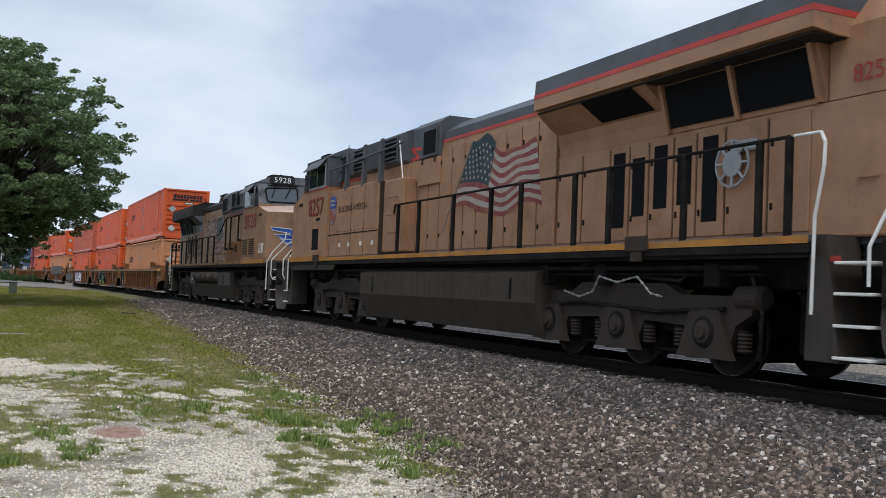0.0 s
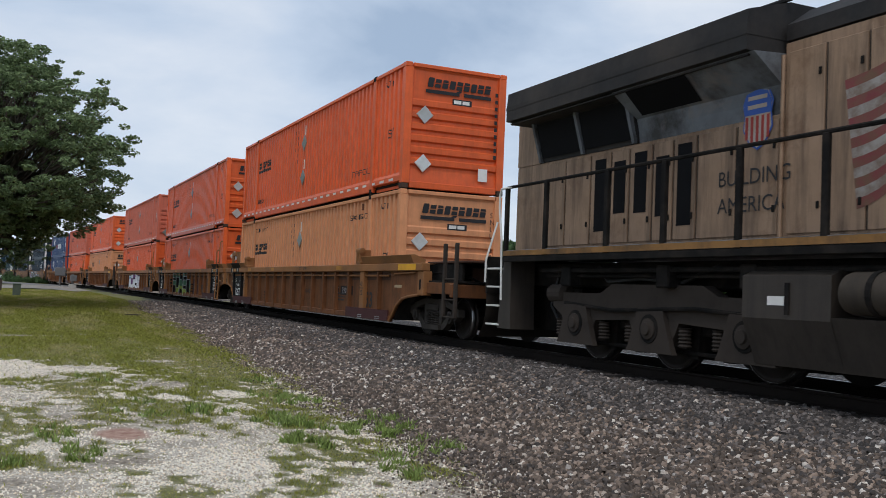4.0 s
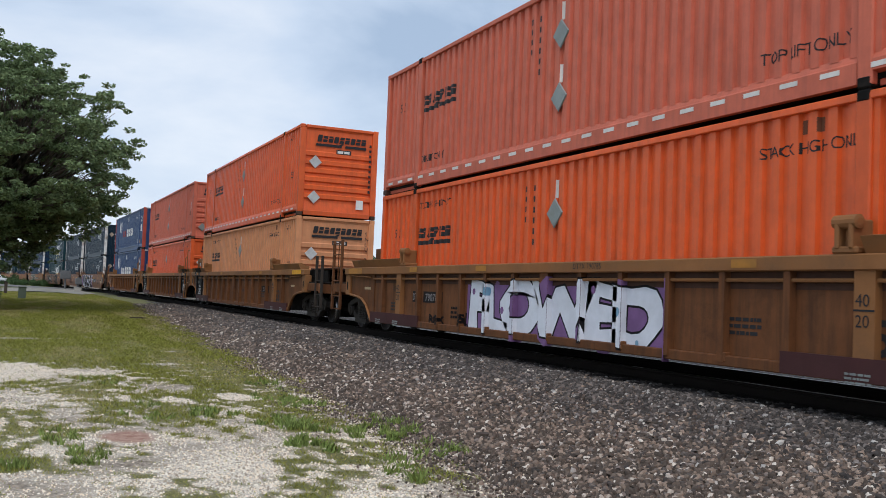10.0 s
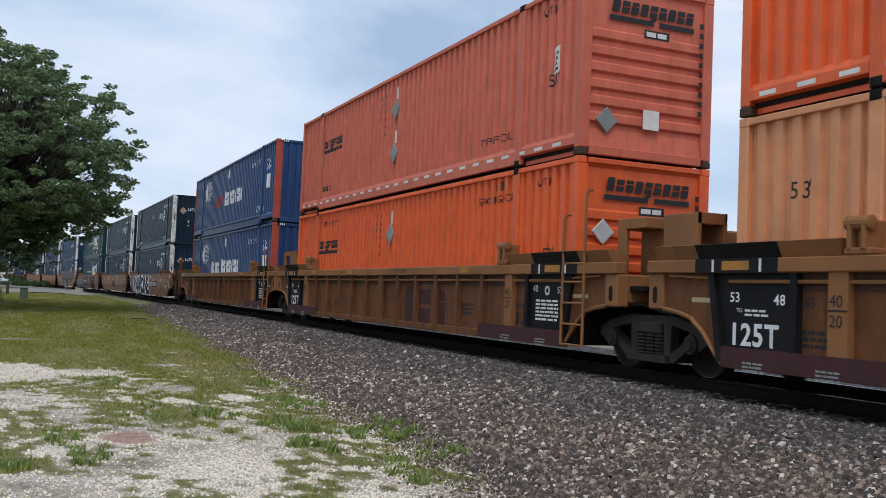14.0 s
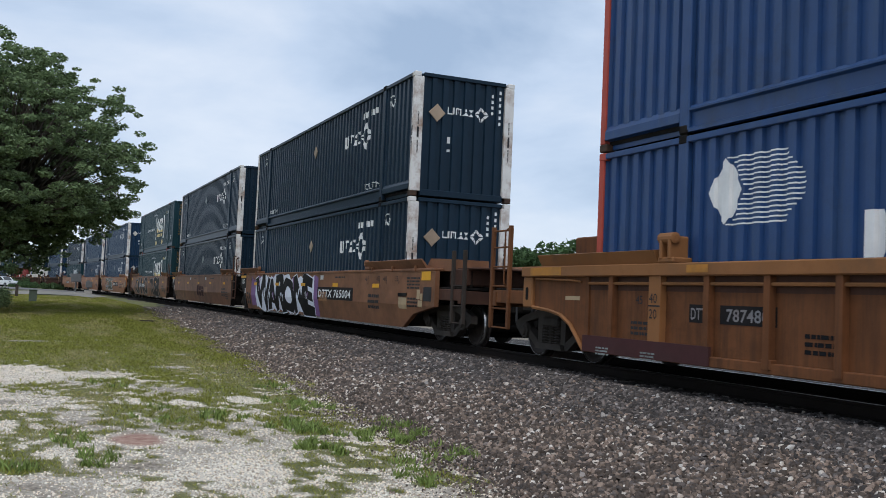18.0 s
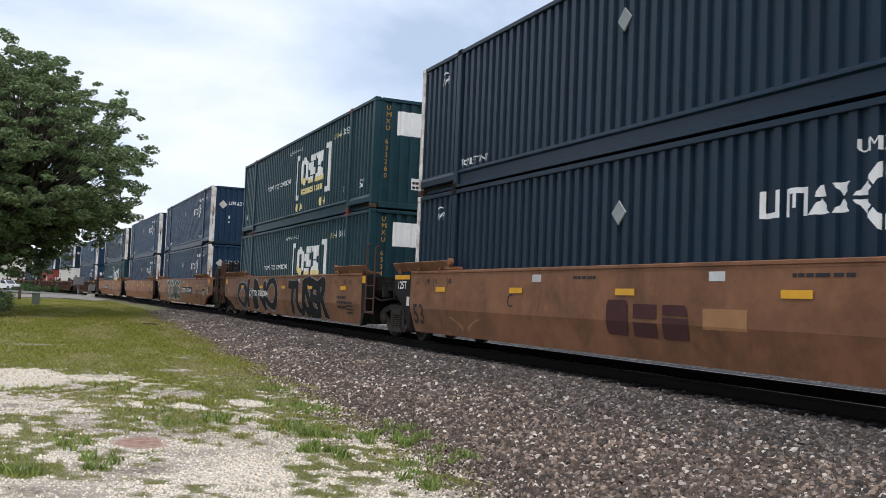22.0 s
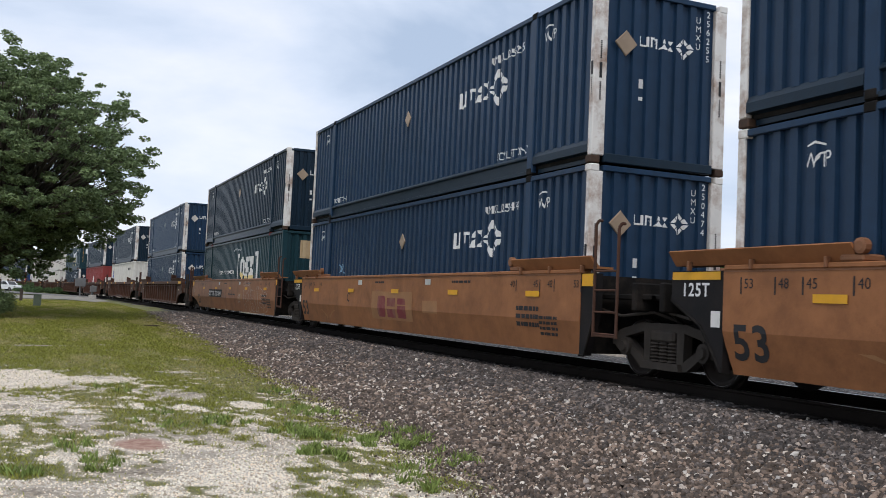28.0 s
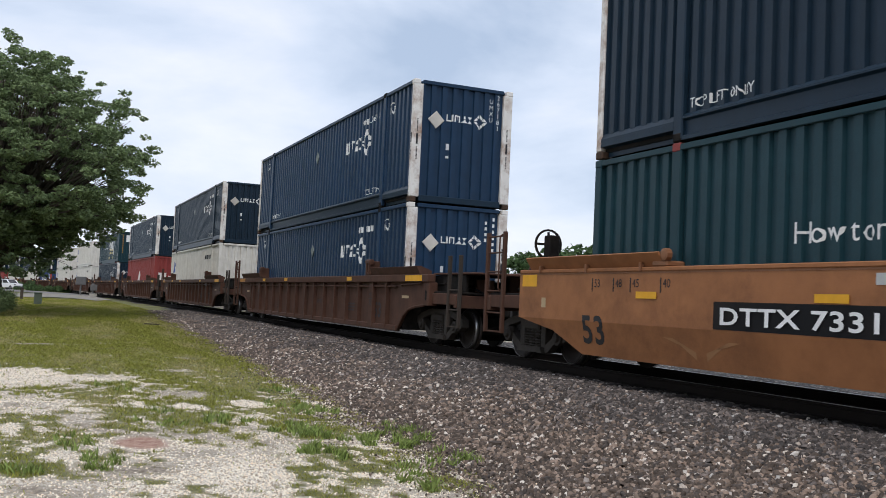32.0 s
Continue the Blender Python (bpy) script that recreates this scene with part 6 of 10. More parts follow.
    mark("stencil", moved(text_flat("45", 0.12), dx=-6.85, dy=0.98), "black", 0.098)
    for x in (-5.6, -2.4, 4.4):
        mark("reflector", bar(x, x + 0.42, CHORD_LOW + 0.04, CHORD_TOP - 0.03), "sill_yellow" if dark else "yellow", -0.034)
    if graffiti:
        graffiti(t, 0.098)
    if front == rear == "shared":
        mark("brand_mark", letters(3, 1.35, 0.36, 2.3, 0.78, 0.0), "maroon", 0.099)
    for d, kind in ((1, front), (-1, rear)):
        if kind == "shared":
            shared_end(t, d * HX, d, chord, wheels, d > 0, True)
        else:
            coupler_end(t, d * (HX + 0.45), d, paint, wheels, 1.15, 1.36)
    return t, wheels


def tall_end(t):
    """Air reservoir and hand brake over the leading end."""
    part("air_reservoir", Shape().lathe((HX + 0.1, -0.75, 2.02), "x", [(0, 0.06), (0.12, 0.17), (2.3, 0.17), (2.42, 0.06)], 16), M["truck_steel"], t, "rusty brown air reservoir")
    for x in (HX + 0.5, HX + 2.2):
        part("reservoir_bracket", Shape().box(x, x + 0.07, -0.98, -0.5, 1.5, 1.95), M["car_rust"], t)
    part("hand_brake_wheel", Shape().lathe((HX + 3.35, -0.75, 2.15), "x", [(0, 0.26), (0.03, 0.26), (0.03, 0.225), (0, 0.225)], 22, True).box(HX + 3.35, HX + 3.37, -0.98, -0.52, 2.13, 2.17).box(HX + 3.35, HX + 3.37, -0.77, -0.73, 1.92, 2.38), M["under"], t)
    part("hand_brake_stand", Shape().box(HX + 3.05, HX + 3.3, -0.88, -0.62, 1.2, 2.32, 0.04), M["truck_steel"], t)


def return_end(t):
    """Low folded plates over the leading end."""
    part("end_cover", Shape().prism([(HX + 1.2, 1.50), (HX + 2.7, 1.50), (HX + 2.7, 1.74), (HX + 1.5, 1.78)], "y", -1.3, -0.5), M["car_dirty"], t)
    part("end_cover", Shape().box(HX + 2.4, HX + 3.2, -1.25, 0.9, 1.20, 1.55, 0.03), M["car_rust"], t)


def build_smooth(front, rear, graffiti=None, mark_x=None, paint="car_ochre"):
    """A well car unit with smooth sides."""
    t = tagged(new("well_car"), "ochre brown smooth-sided steel well car with yellow reflectors", "well car", "well cars of the train")
    wheels = []
    f = HX + (0.165 if front == "shared" else 2.25)
    r = -HX + (0.055 if rear == "shared" else -1.93)
    lid = [(-0.34, 1.565), (-0.05, 1.565), (0.075, 1.745), (0.05, 1.76), (-0.10, 1.60), (-0.34, 1.60)]
    for s in (-1, 1):
        # outer skin: upright above the knee, drawn in below it
        def skin(x, z, inner=0.0):
            return (x, s * (SIDE_Y - max(0.0, 0.76 - z) * 0.22 - inner), z)
        side = lambda a, b: sorted((s * (SIDE_Y + a), s * (SIDE_Y + b)))
        e0 = [(r + 0.02, 0.60), (r + 0.10, 0.25)] if rear == "shared" else [(r + 0.25, 0.72), (r + 1.10, 0.58), (r + 1.55, 0.40), (r + 1.90, 0.25)]
        e1 = [(f - 0.02, 0.60), (f - 0.10, 0.25)] if front == "shared" else [(f - 0.25, 0.72), (f - 1.20, 0.58), (f - 1.65, 0.40), (f - 2.0, 0.25)]
        up = [(r, 1.50), (f, 1.50), (f, 0.76), (r, 0.76)]
        lo = [(r, 0.76), (f, 0.76)] + e1 + e0[::-1]
        sh = Shape().add([skin(*p) for p in up], [(0, 1, 2, 3)]).add([skin(*p) for p in lo], [tuple(range(len(lo)))])
        sh.add([skin(*p, 0.1) for p in up], [(0, 1, 2, 3)]).add([skin(*p, 0.1) for p in lo], [tuple(range(len(lo)))])
        edge = [up[0], up[1], up[2], *lo[2:], up[3]]
        n = len(edge)
        sh.add([skin(*p) for p in edge] + [skin(*p, 0.1) for p in edge], [(i, (i + 1) % n, n + (i + 1) % n, n + i) for i in range(n)])
        part("side_sheet", sh, M[paint], t)
        for d, kind, e in ((1, front, f), (-1, rear, r)):
            if kind == "shared":
                # dark end bracket that narrows down to the shared truck
                out = 0.40 if d > 0 else 1.02
                pts = [(e, 1.497), (e + d * out, 1.497), (e + d * out, 1.12), (e + d * 0.42, 0.80), (e + d * 0.16, 0.45), (e + d * 0.02, 0.25), (e, 0.25)] if d < 0 else [(e, 1.497), (e + out, 1.497), (e + out, 0.92), (e + 0.26, 0.55), (e + 0.14, 0.25), (e, 0.25)]
                part("end_bracket", Shape().prism(pts, "y", *side(-0.14, -0.012)), M["panel_black"], t, "black end bracket")
                part("bracket_edge", Shape().pipe([(x, s * (SIDE_Y - 0.01), z) for x, z in pts[2:6]], 0.02), M["under"], t)
        part("top_chord", Shape().box(r + 0.02, f - 0.02, *side(-0.2, 0.02), 1.50, 1.56, 0.012), M[paint], t)
        part("chord_line", Shape().box(r + 0.02, f - 0.02, *side(0.0, 0.006), 1.475, 1.497), M["car_dirty"], t)
        for x, kind in ((1, front), (-1, rear)):
            a, b = sorted((x * 6.02, x * (8.60 if kind == "shared" and x > 0 else 9.02 if kind == "shared" else 9.70)))
            part("end_walkway", Shape().prism([(s * (SIDE_Y + p), z) for p, z in lid], "x", a, b), M[paint], t)
            for k in range(3):
                o = a + (b - a) * (0.12 + 0.38 * k)
                part("walkway_bracket", Shape().box(o - 0.02, o + 0.02, *side(-0.02, 0.05), 1.50, 1.62, 0.008), M["car_dirty"], t)
            a, b = sorted((x * POST40 - 0.16, x * POST40 + 0.16))
            part("container_guide", Shape().box(a, b, *side(-0.3, 0.02), 1.56, 1.64, 0.02).lathe((x * 5.94, s * (SIDE_Y - 0.02), 1.72), "y", [(-0.06, 0.05), (-0.05, 0.085), (0.03, 0.085), (0.04, 0.05)], 10), M["car_dirty"], t)
        for i in range(5):
            x = -6.33 + i * 3.27
            part("reflector", Shape().box(x - 0.235, x + 0.235, *side(0.016, 0.019), 1.125, 1.22), M["yellow"], t, "yellow reflective patch")
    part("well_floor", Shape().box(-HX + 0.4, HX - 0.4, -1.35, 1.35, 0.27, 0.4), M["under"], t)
    for x in (-HX - 0.22, HX + 0.14):
        part("bulkhead", Shape().box(x, x + 0.08, -1.36, 1.36, 0.28, 1.48), M["under"], t)
    mark = lambda name, flat, key, y=-0.002, label="": part(name, drape(name, flat, M[key], lambda x, h, d: (x, -SIDE_Y + y + d + max(0.0, 0.76 - h) * 0.22, h), False), M[key], t, label)
    if mark_x is None:
        old = paint == "car_dirty"
        m = 0.7 if old else 0.0
        if not old:
            mark("paint_patch", bar(m - 1.4, m + 1.3, 0.50, 1.16), "patch", -0.004)
        mark("brand_mark", letters(3, m - 0.95, 0.56, 2.0, 0.5, 0.0), "maroon" if old else "flag_red", -0.008)
        mark("stencil", moved(text_flat("C", 0.24), dx=-3.4, dy=0.88), "black")
    else:
        old = paint == "car_dirty"
        number = "DTTX 765004" if old else "DTTX 733184"
        if not (old and rear == "coupled"):
            mark("number_panel", bar(mark_x, mark_x + 3.25, 0.77, 1.11), "panel_black", -0.002, "black number panel")
        mark("serial", car_number(mark_x + 0.12, 2.95, 0.835, 0.21, number, 0.15 if old else 0.0), "white", -0.022)
        if not old:
            mark("stencil", moved(text_flat("A", 0.22), dx=mark_x + 3.5, dy=0.82), "black")
            mark("round_mark", ring(mark_x + 4.25, 0.94, 0.13, 0.17, 0.88, 18), "black")
            mark("data_lines", bars(mark_x + 4.7, 0.90, 1.6, 0.09, 1, 41), "black")
    mark("stencil", moved(moved(text_flat("53", 0.42, 1.08, 0.03), sx=1.05), dx=-7.86 if rear == "shared" else -8.0, dy=0.44), "black")
    if rear == "shared":
        mark("stencil", moved(text_flat("125T", 0.17, 1.12, 0.03), dx=r - 0.80, dy=1.18), "white", 0.006)
        mark("end_label", bar(r - 1.0, r - 0.06, 1.385, 1.485), "yellow", 0.006)
        mark("paper_label", bar(r - 0.22, r - 0.05, 0.80, 1.0), "reflector", 0.006)
    else:
        mark("end_label", bar(r + 0.10, r + 0.60, 1.28, 1.48), "yellow")
        mark("paper_label", bar(r + 0.78, r + 0.92, 0.94, 1.10), "pale_patch")
    if front == "shared":
        mark("end_label", bar(f + 0.03, f + 0.38, 1.30, 1.49), "yellow", 0.006)
    else:
        mark("end_label", bar(f - 0.72, f - 0.22, 1.30, 1.49), "yellow", -0.006)
    if front != "shared":
        mark("notice_frame", bar(f - 0.6, f - 0.16, 0.86, 1.16), "black")
    for x, w in ((-HX + 0.42, "53"), (-HX + 0.98, "48"), (-HX + 1.4, "45"), (-HX + 2.1, "40"), (HX - 2.15, "40"), (HX - 1.32, "45"), (HX - 0.85, "48"), (HX - 0.04, "53")):
        mark("stencil", together(moved(text_flat(w, 0.12), dx=x, dy=1.28), bar(x + (0.21 if x > 0 else -0.06), x + (0.235 if x > 0 else -0.035), 1.21, 1.41)), "black")
    mark("data_lines", bars(HX - 1.9, 0.62, 0.8, 0.4, 3, 21), "black")
    if front == "shared":
        mark("data_lines", bars(HX - 1.1, 0.5, 0.6, 0.35, 4, 22), "black")
    else:
        mark("data_lines", bars(f - 1.56, 1.12, 0.76, 0.28, 4, 22), "black")
        mark("data_lines", bars(f - 1.5, 0.72, 0.6, 0.24, 3, 23), "black")
        for a, b, c, e in ((-0.96, -0.78, 0.90, 1.10), (-0.75, -0.63, 0.88, 1.02), (-0.88, -0.64, 0.73, 0.87), (-2.04, -1.55, 0.67, 0.92)):
            mark("paint_patch", bar(f + a, f + b, c, e), "pale_patch", -0.004, "square of pale tan paint")
        part("step_bracket", Shape().box(f - 2.05, f - 1.55, -SIDE_Y - 0.03, -SIDE_Y, 0.94, 1.02, 0.01), M["under"], t)
    mark("paint_patch", bar(1.9, 2.7, 0.72, 0.98), "patch")
    mark("stencil", bars(-1.2, 1.36, 0.7, 0.08, 1, 31), "black")
    mark("stencil", bars(3.4, 1.36, 0.9, 0.08, 1, 32), "black")
    mark("data_plate", bar(-2.5, -2.2, 1.32, 1.44), "placard")
    mark("data_plate", bar(2.0, 2.3, 1.32, 1.44), "placard")
    mark("chevron", together(poly((-HX + 2.1, 0.62), (-HX + 2.3, 0.62), (-HX + 2.75, 0.36), (-HX + 2.75, 0.46)), poly((-HX + 2.95, 0.36), (-HX + 3.4, 0.62), (-HX + 3.6, 0.62), (-HX + 2.95, 0.46))), "patch")
    if graffiti:
        graffiti(t, -0.003)
    if front == "shared":
        shared_end(t, HX, 1, "car_rust", wheels, True)
    else:
        coupler_end(t, HX + 0.6, 1, "car_rust", wheels, 1.35)
        if paint == "car_dirty":
            return_end(t)
        else:
            tall_end(t)
    if rear == "shared":
        shared_end(t, -HX, -1, "car_rust", wheels, False)
    else:
        coupler_end(t, -HX - 0.6, -1, "car_rust", wheels)
        part("hand_brake_wheel", Shape().lathe((r - 0.15, -0.9, 2.05), "x", [(0, 0.27), (0.03, 0.27), (0.03, 0.235), (0, 0.235)], 22, True).box(r - 0.15, r - 0.13, -1.12, -0.68, 2.03, 2.07).box(r - 0.15, r - 0.13, -0.92, -0.88, 1.83, 2.27), M["under"], t)
        part("hand_brake_stand", Shape().box(r - 0.12, r + 0.1, -1.0, -0.8, 1.5, 2.2, 0.02), M["under"], t)
    return t, wheels


def fat_words(words, size, weight, spacing):
    """Swollen letters as flat triangles, from (0, 0), with their height."""
    cu = bpy.data.curves.new("words", "FONT")
    cu.body, cu.size, cu.resolution_u, cu.space_character, cu.offset = words, size, 4, spacing, weight
    ob = bpy.data.objects.new("words", cu)
    me = bpy.data.meshes.new_from_object(ob)
    v, f = [(p.co.x, p.co.y) for p in me.vertices], [tuple(p.vertices) for p in me.polygons]
    bpy.data.objects.remove(ob)
    bpy.data.meshes.remove(me)
    bpy.data.curves.remove(cu)
    return v, f


def boundary(flat, width):
    """A band of even width along the outline of a flat drawing, with mitred corners."""
    near = {}
    seen = collections.Counter()
    key = lambda i: (round(flat[0][i][0], 4), round(flat[0][i][1], 4))
    for q in flat[1]:
        for a, b in zip(q, q[1:] + q[:1]):
            seen[min(key(a), key(b)), max(key(a), key(b))] += 1
    for (a, b), n in seen.items():
        if n == 1 and a != b:
            near.setdefault(a, []).append(b)
            near.setdefault(b, []).append(a)
    out, left = [], {k: list(v) for k, v in near.items()}
    for start in near:
        while left[start]:
            loop, at = [start], start
            while left[at]:
                to = left[at].pop()
                left[to].remove(at)
                at = to
                if at == start:
                    break
                loop.append(at)
            n = len(loop)
            if n < 3:
                continue
            pts = [Vector(p) for p in loop]
            sides = []
            for i in range(n):
                d0, d1 = (pts[i] - pts[i - 1]).normalized(), (pts[(i + 1) % n] - pts[i]).normalized()
                m = Vector((-d0.y - d1.y, d0.x + d1.x))
                m = m.normalized() if m.length > 1e-4 else Vector((-d1.y, d1.x))
                k = m * min(width, width / 2 / max(0.5, abs(m.dot(Vector((-d1.y, d1.x))))))
                sides.append((tuple(pts[i] + k), tuple(pts[i] - k)))
            v = [p for s in sides for p in s]
            out.append((v, [(2 * i, 2 * i + 1, (2 * i + 3) % (2 * n), (2 * i + 2) % (2 * n)) for i in range(n)]))
    return together(*out)


def wild(words, x0, w, z0, h, seed, weight=0.03, spacing=0.84, swing=0.10):
    """Sprayed letters: fat, crowded, leaning and uneven in height."""
    v, f = fat_words(words, 1.0, weight, spacing)
    lo_x, lo_y = min(p[0] for p in v), min(p[1] for p in v)
    sx, sy = w / (max(p[0] for p in v) - lo_x), 1.0 / (max(p[1] for p in v) - lo_y)
    out = []
    for x, y in v:
        u, t = (x - lo_x) * sx / w, (y - lo_y) * sy
        n = len(words)
        t2 = t * (1 + 0.10 * math.sin(6.3 * n * u * 0.5 + seed)) + 0.05 * math.sin(6.3 * n * u + 2 * seed) * (1 - t)
        out.append((x0 + w * u + swing * h * math.sin(3.1 * n * u + seed) * (t - 0.5) + 0.035 * h * math.sin(9 * t + n * 4 * u), z0 + h * min(max(t2, -0.02), 1.04)))
    return out, f


def cut(flat, x0, x1):
    """What of a flat drawing lies between two upright lines."""
    v, f = [], []
    for face in flat[1]:
        pts = [flat[0][i] for i in face]
        for line, sign in ((x0, 1), (x1, -1)):
            keep = []
            for p, q in zip(pts, pts[1:] + pts[:1]):
                a, b = sign * (p[0] - line), sign * (q[0] - line)
                if a >= 0:
                    keep.append(p)
                if a * b < 0:
                    keep.append((line, p[1] + (q[1] - p[1]) * a / (a - b)))
            pts = keep
        if len(pts) > 2:
            f.append(tuple(range(len(v), len(v) + len(pts))))
            v += pts
    return v, f


# the ribs of a ribbed side: places, half widths
RIBS = [(-7.35 + 1.05 * i, 0.13 if i in (1, 7, 13) else 0.05) for i in range(15)]


def sprayer(t, y):
    """Lays sprayed paint on a car's side, on the sheet between the ribs and on the ribs themselves where there are some."""
    def lay(flat, key, lift):
        on_sheet(flat, key, lift)
        if y > 0:
            for x, w in RIBS:
                strip = cut(flat, x - w, x + w)
                if strip[1]:
                    part("graffiti", drape("graffiti", strip, M[key], lambda a, hh, d: (a, -SIDE_Y + d, hh), False, lift * 0.6), M[key], t, "spray-painted graffiti")
                for side in (-1, 1):
                    edge = x + side * w
                    strip = cut(flat, min(edge, edge - side * 0.02), max(edge, edge - side * 0.02))
                    if strip[1]:
                        part("graffiti", drape("graffiti", strip, M[key], lambda a, hh, d: (edge - side * d * 0.6, -SIDE_Y + 0.097 * abs(edge - a) / 0.02, hh), False, lift), M[key], t, "spray-painted graffiti")
    on_sheet = lambda flat, key, lift: part("graffiti", drape("graffiti", flat, M[key], lambda x, hh, d: (x, -SIDE_Y + y + d + (max(0.0, 0.76 - hh) * 0.22 if y < 0 else 0.0), hh), False, lift), M[key], t, "spray-painted graffiti")
    return lay


def cloud(x0, w, z0, h, seed, n=26):
    """A ragged cloud of paint behind letters."""
    r = random.Random(seed)
    lo = [(x0 + w * i / n, z0 + h * r.uniform(-0.05, 0.12)) for i in range(n + 1)]
    hi = [(x0 + w * i / n, z0 + h * r.uniform(0.86, 1.04)) for i in range(n + 1)]
    return lo + hi, [(i, i + 1, n + 2 + i, n + 1 + i) for i in range(n)]


def graffito(words, x0, w, z0, h, seed, face, edge, back=None, accent=None, band=0.05, weight=0.03, spots=0):
    def draw(t, y):
        lay = sprayer(t, y)
        r = random.Random(seed)
        if back:
            lay(cloud(x0 - 0.12, w + 0.24, z0 - 0.03, h + 0.04, seed), back, 0.003)
        body = wild(words, x0, w, z0 + 0.03, h - 0.06, seed, weight)
        lay(boundary(body, band * 2.2), edge, 0.005)
        lay(body, face, 0.008)
        if accent:
            low = [(x, min(z, z0 + 0.42 * h)) for x, z in body[0]]
            lay((low, body[1]), accent, 0.010)
        for i in range(spots):
            a, c, k = x0 + w * r.random(), z0 + h * r.uniform(0.1, 0.9), r.uniform(0.04, 0.09)
            lay(ring(a, c, k, k, 0.0, 9), ("graf_sky", "graf_violet")[i % 2], 0.004 if i % 3 else 0.011)
    return draw


def scrawl(words, x0, w, z0, h, seed):
    """Black crowded letters edged in white over a violet and white field."""
    def draw(t, y):
        lay = sprayer(t, y)
        r = random.Random(seed)
        lay(cloud(x0 - 0.75, w + 1.2, z0 + 0.05, h - 0.10, seed), "graf_violet", 0.002)
        lay(cloud(x0 - 0.02, w + 0.04, z0 - 0.01, h, seed + 1), "graf_white", 0.004)
        body = wild(words, x0 + 0.05, w - 0.1, z0 + 0.01, h - 0.03, seed, 0.055, 0.78, 0.16)
        lay(boundary(body, 0.07), "graf_white", 0.006)
        lay(body, "graf_black", 0.009)
        out = []
        for i in range(10):
            a, c, k = x0 + w * (i + r.random()) / 10, z0 + h * r.uniform(0.3, 0.62), r.uniform(-0.2, 0.2)
            b, g = h * r.uniform(0.15, 0.36), r.uniform(0.05, 0.12)
            out.append(poly((a, c), (a + g * 0.4, c), (a + k + g, c + b), (a + k - g * 0.4, c + b * 0.9)))
        lay(together(*out), "graf_white", 0.012)
        lay(moved(together(*out[::3]), dx=0.03, dy=0.02), "graf_violet", 0.014)
    return draw


def outline_scrawl(t, y):
    """Thin white sprayed letters, small above and large below."""
    lay = sprayer(t, y)
    lay(boundary(wild("KRIES", 2.9, 1.25, 1.27, 0.17, 3, 0.0, 1.0, 0.1), 0.010), "graf_chalk", 0.004)
    lay(boundary(wild("MRIES", 3.05, 4.0, 0.30, 0.90, 5, 0.035, 0.9, 0.2), 0.013), "graf_chalk", 0.005)
    lay(boundary(wild("KI", 1.9, 0.4, 0.62, 0.3, 2, 0.0), 0.016), "graf_chalk", 0.004)


def green_scrawl(t, y):
    """A row of dark green letters edged in white, and a fat round shape beside black tags."""
    lay = sprayer(t, y)
    lay(ring(-1.05, 0.85, 0.55, 0.42, 0.0, 14), "graf_black", 0.003)
    body = wild("DOMIS", -4.25, 5.2, 0.42, 1.10, 4, 0.04, 0.86, 0.12)
    lay(boundary(body, 0.17), "graf_black", 0.004)
    lay(boundary(body, 0.10), "graf_white", 0.006)
    lay(body, "graf_moss", 0.008)
    lay(bars(-5.05, 1.30, 0.5, 0.12, 2, 8), "graf_black", 0.004)
    lay(boundary(wild("W", -5.0, 0.7, 0.78, 0.22, 1, 0.0), 0.03), "graf_black", 0.004)


def blob_tag(t, y):
    """Grey-green letters edged in black with yellow-green feet, and a rounded shape that ends the row."""
    lay = sprayer(t, y)
    GREEN_LETTERS(t, y)
    lay(ring(1.12, 0.62, 0.80, 0.44, 0.0, 22, -6, 186), "graf_haze", 0.003)
    lay(ring(1.15, 0.40, 0.66, 0.62, 0.0, 16, 0, 150), "graf_black", 0.005)
    lay(ring(1.22, 0.36, 0.58, 0.60, 0.42, 12, -4, 96), "graf_green", 0.008)
    lay(ring(1.22, 0.36, 0.56, 0.55, 0.45, 10, -4, 52), "graf_lime", 0.010)
    lay(poly((0.45, 0.30), (1.0, 0.34), (1.0, 0.44), (0.4, 0.50)), "graf_lime", 0.010)
    lay(boundary(wild("SK", 2.0, 0.75, 0.48, 0.34, 1, 0.0), 0.03), "graf_black", 0.006)
    lay(bars(-4.75, 0.62, 0.62, 0.5, 3, 17), "graf_black", 0.006)


def small_tags(t, y):
    """White letters with a violet glow, and small black tags beside them."""
    WHITE_LETTERS(t, y)
    lay = sprayer(t, y)
    lay(boundary(wild("ROK", -4.75, 0.75, 0.36, 0.16, 2, 0.0), 0.03), "graf_black", 0.004)
    lay(boundary(wild("CAL", -3.35, 0.45, 0.36, 0.24, 6, 0.0), 0.03), "graf_black", 0.004)


def pair_of(a, b):
    def draw(t, y):
        a(t, y)
        b(t, y)
    return draw


# ---- locomotives: a six-axle wide-nose diesel; the nose is at +x ----
DECK = 1.70


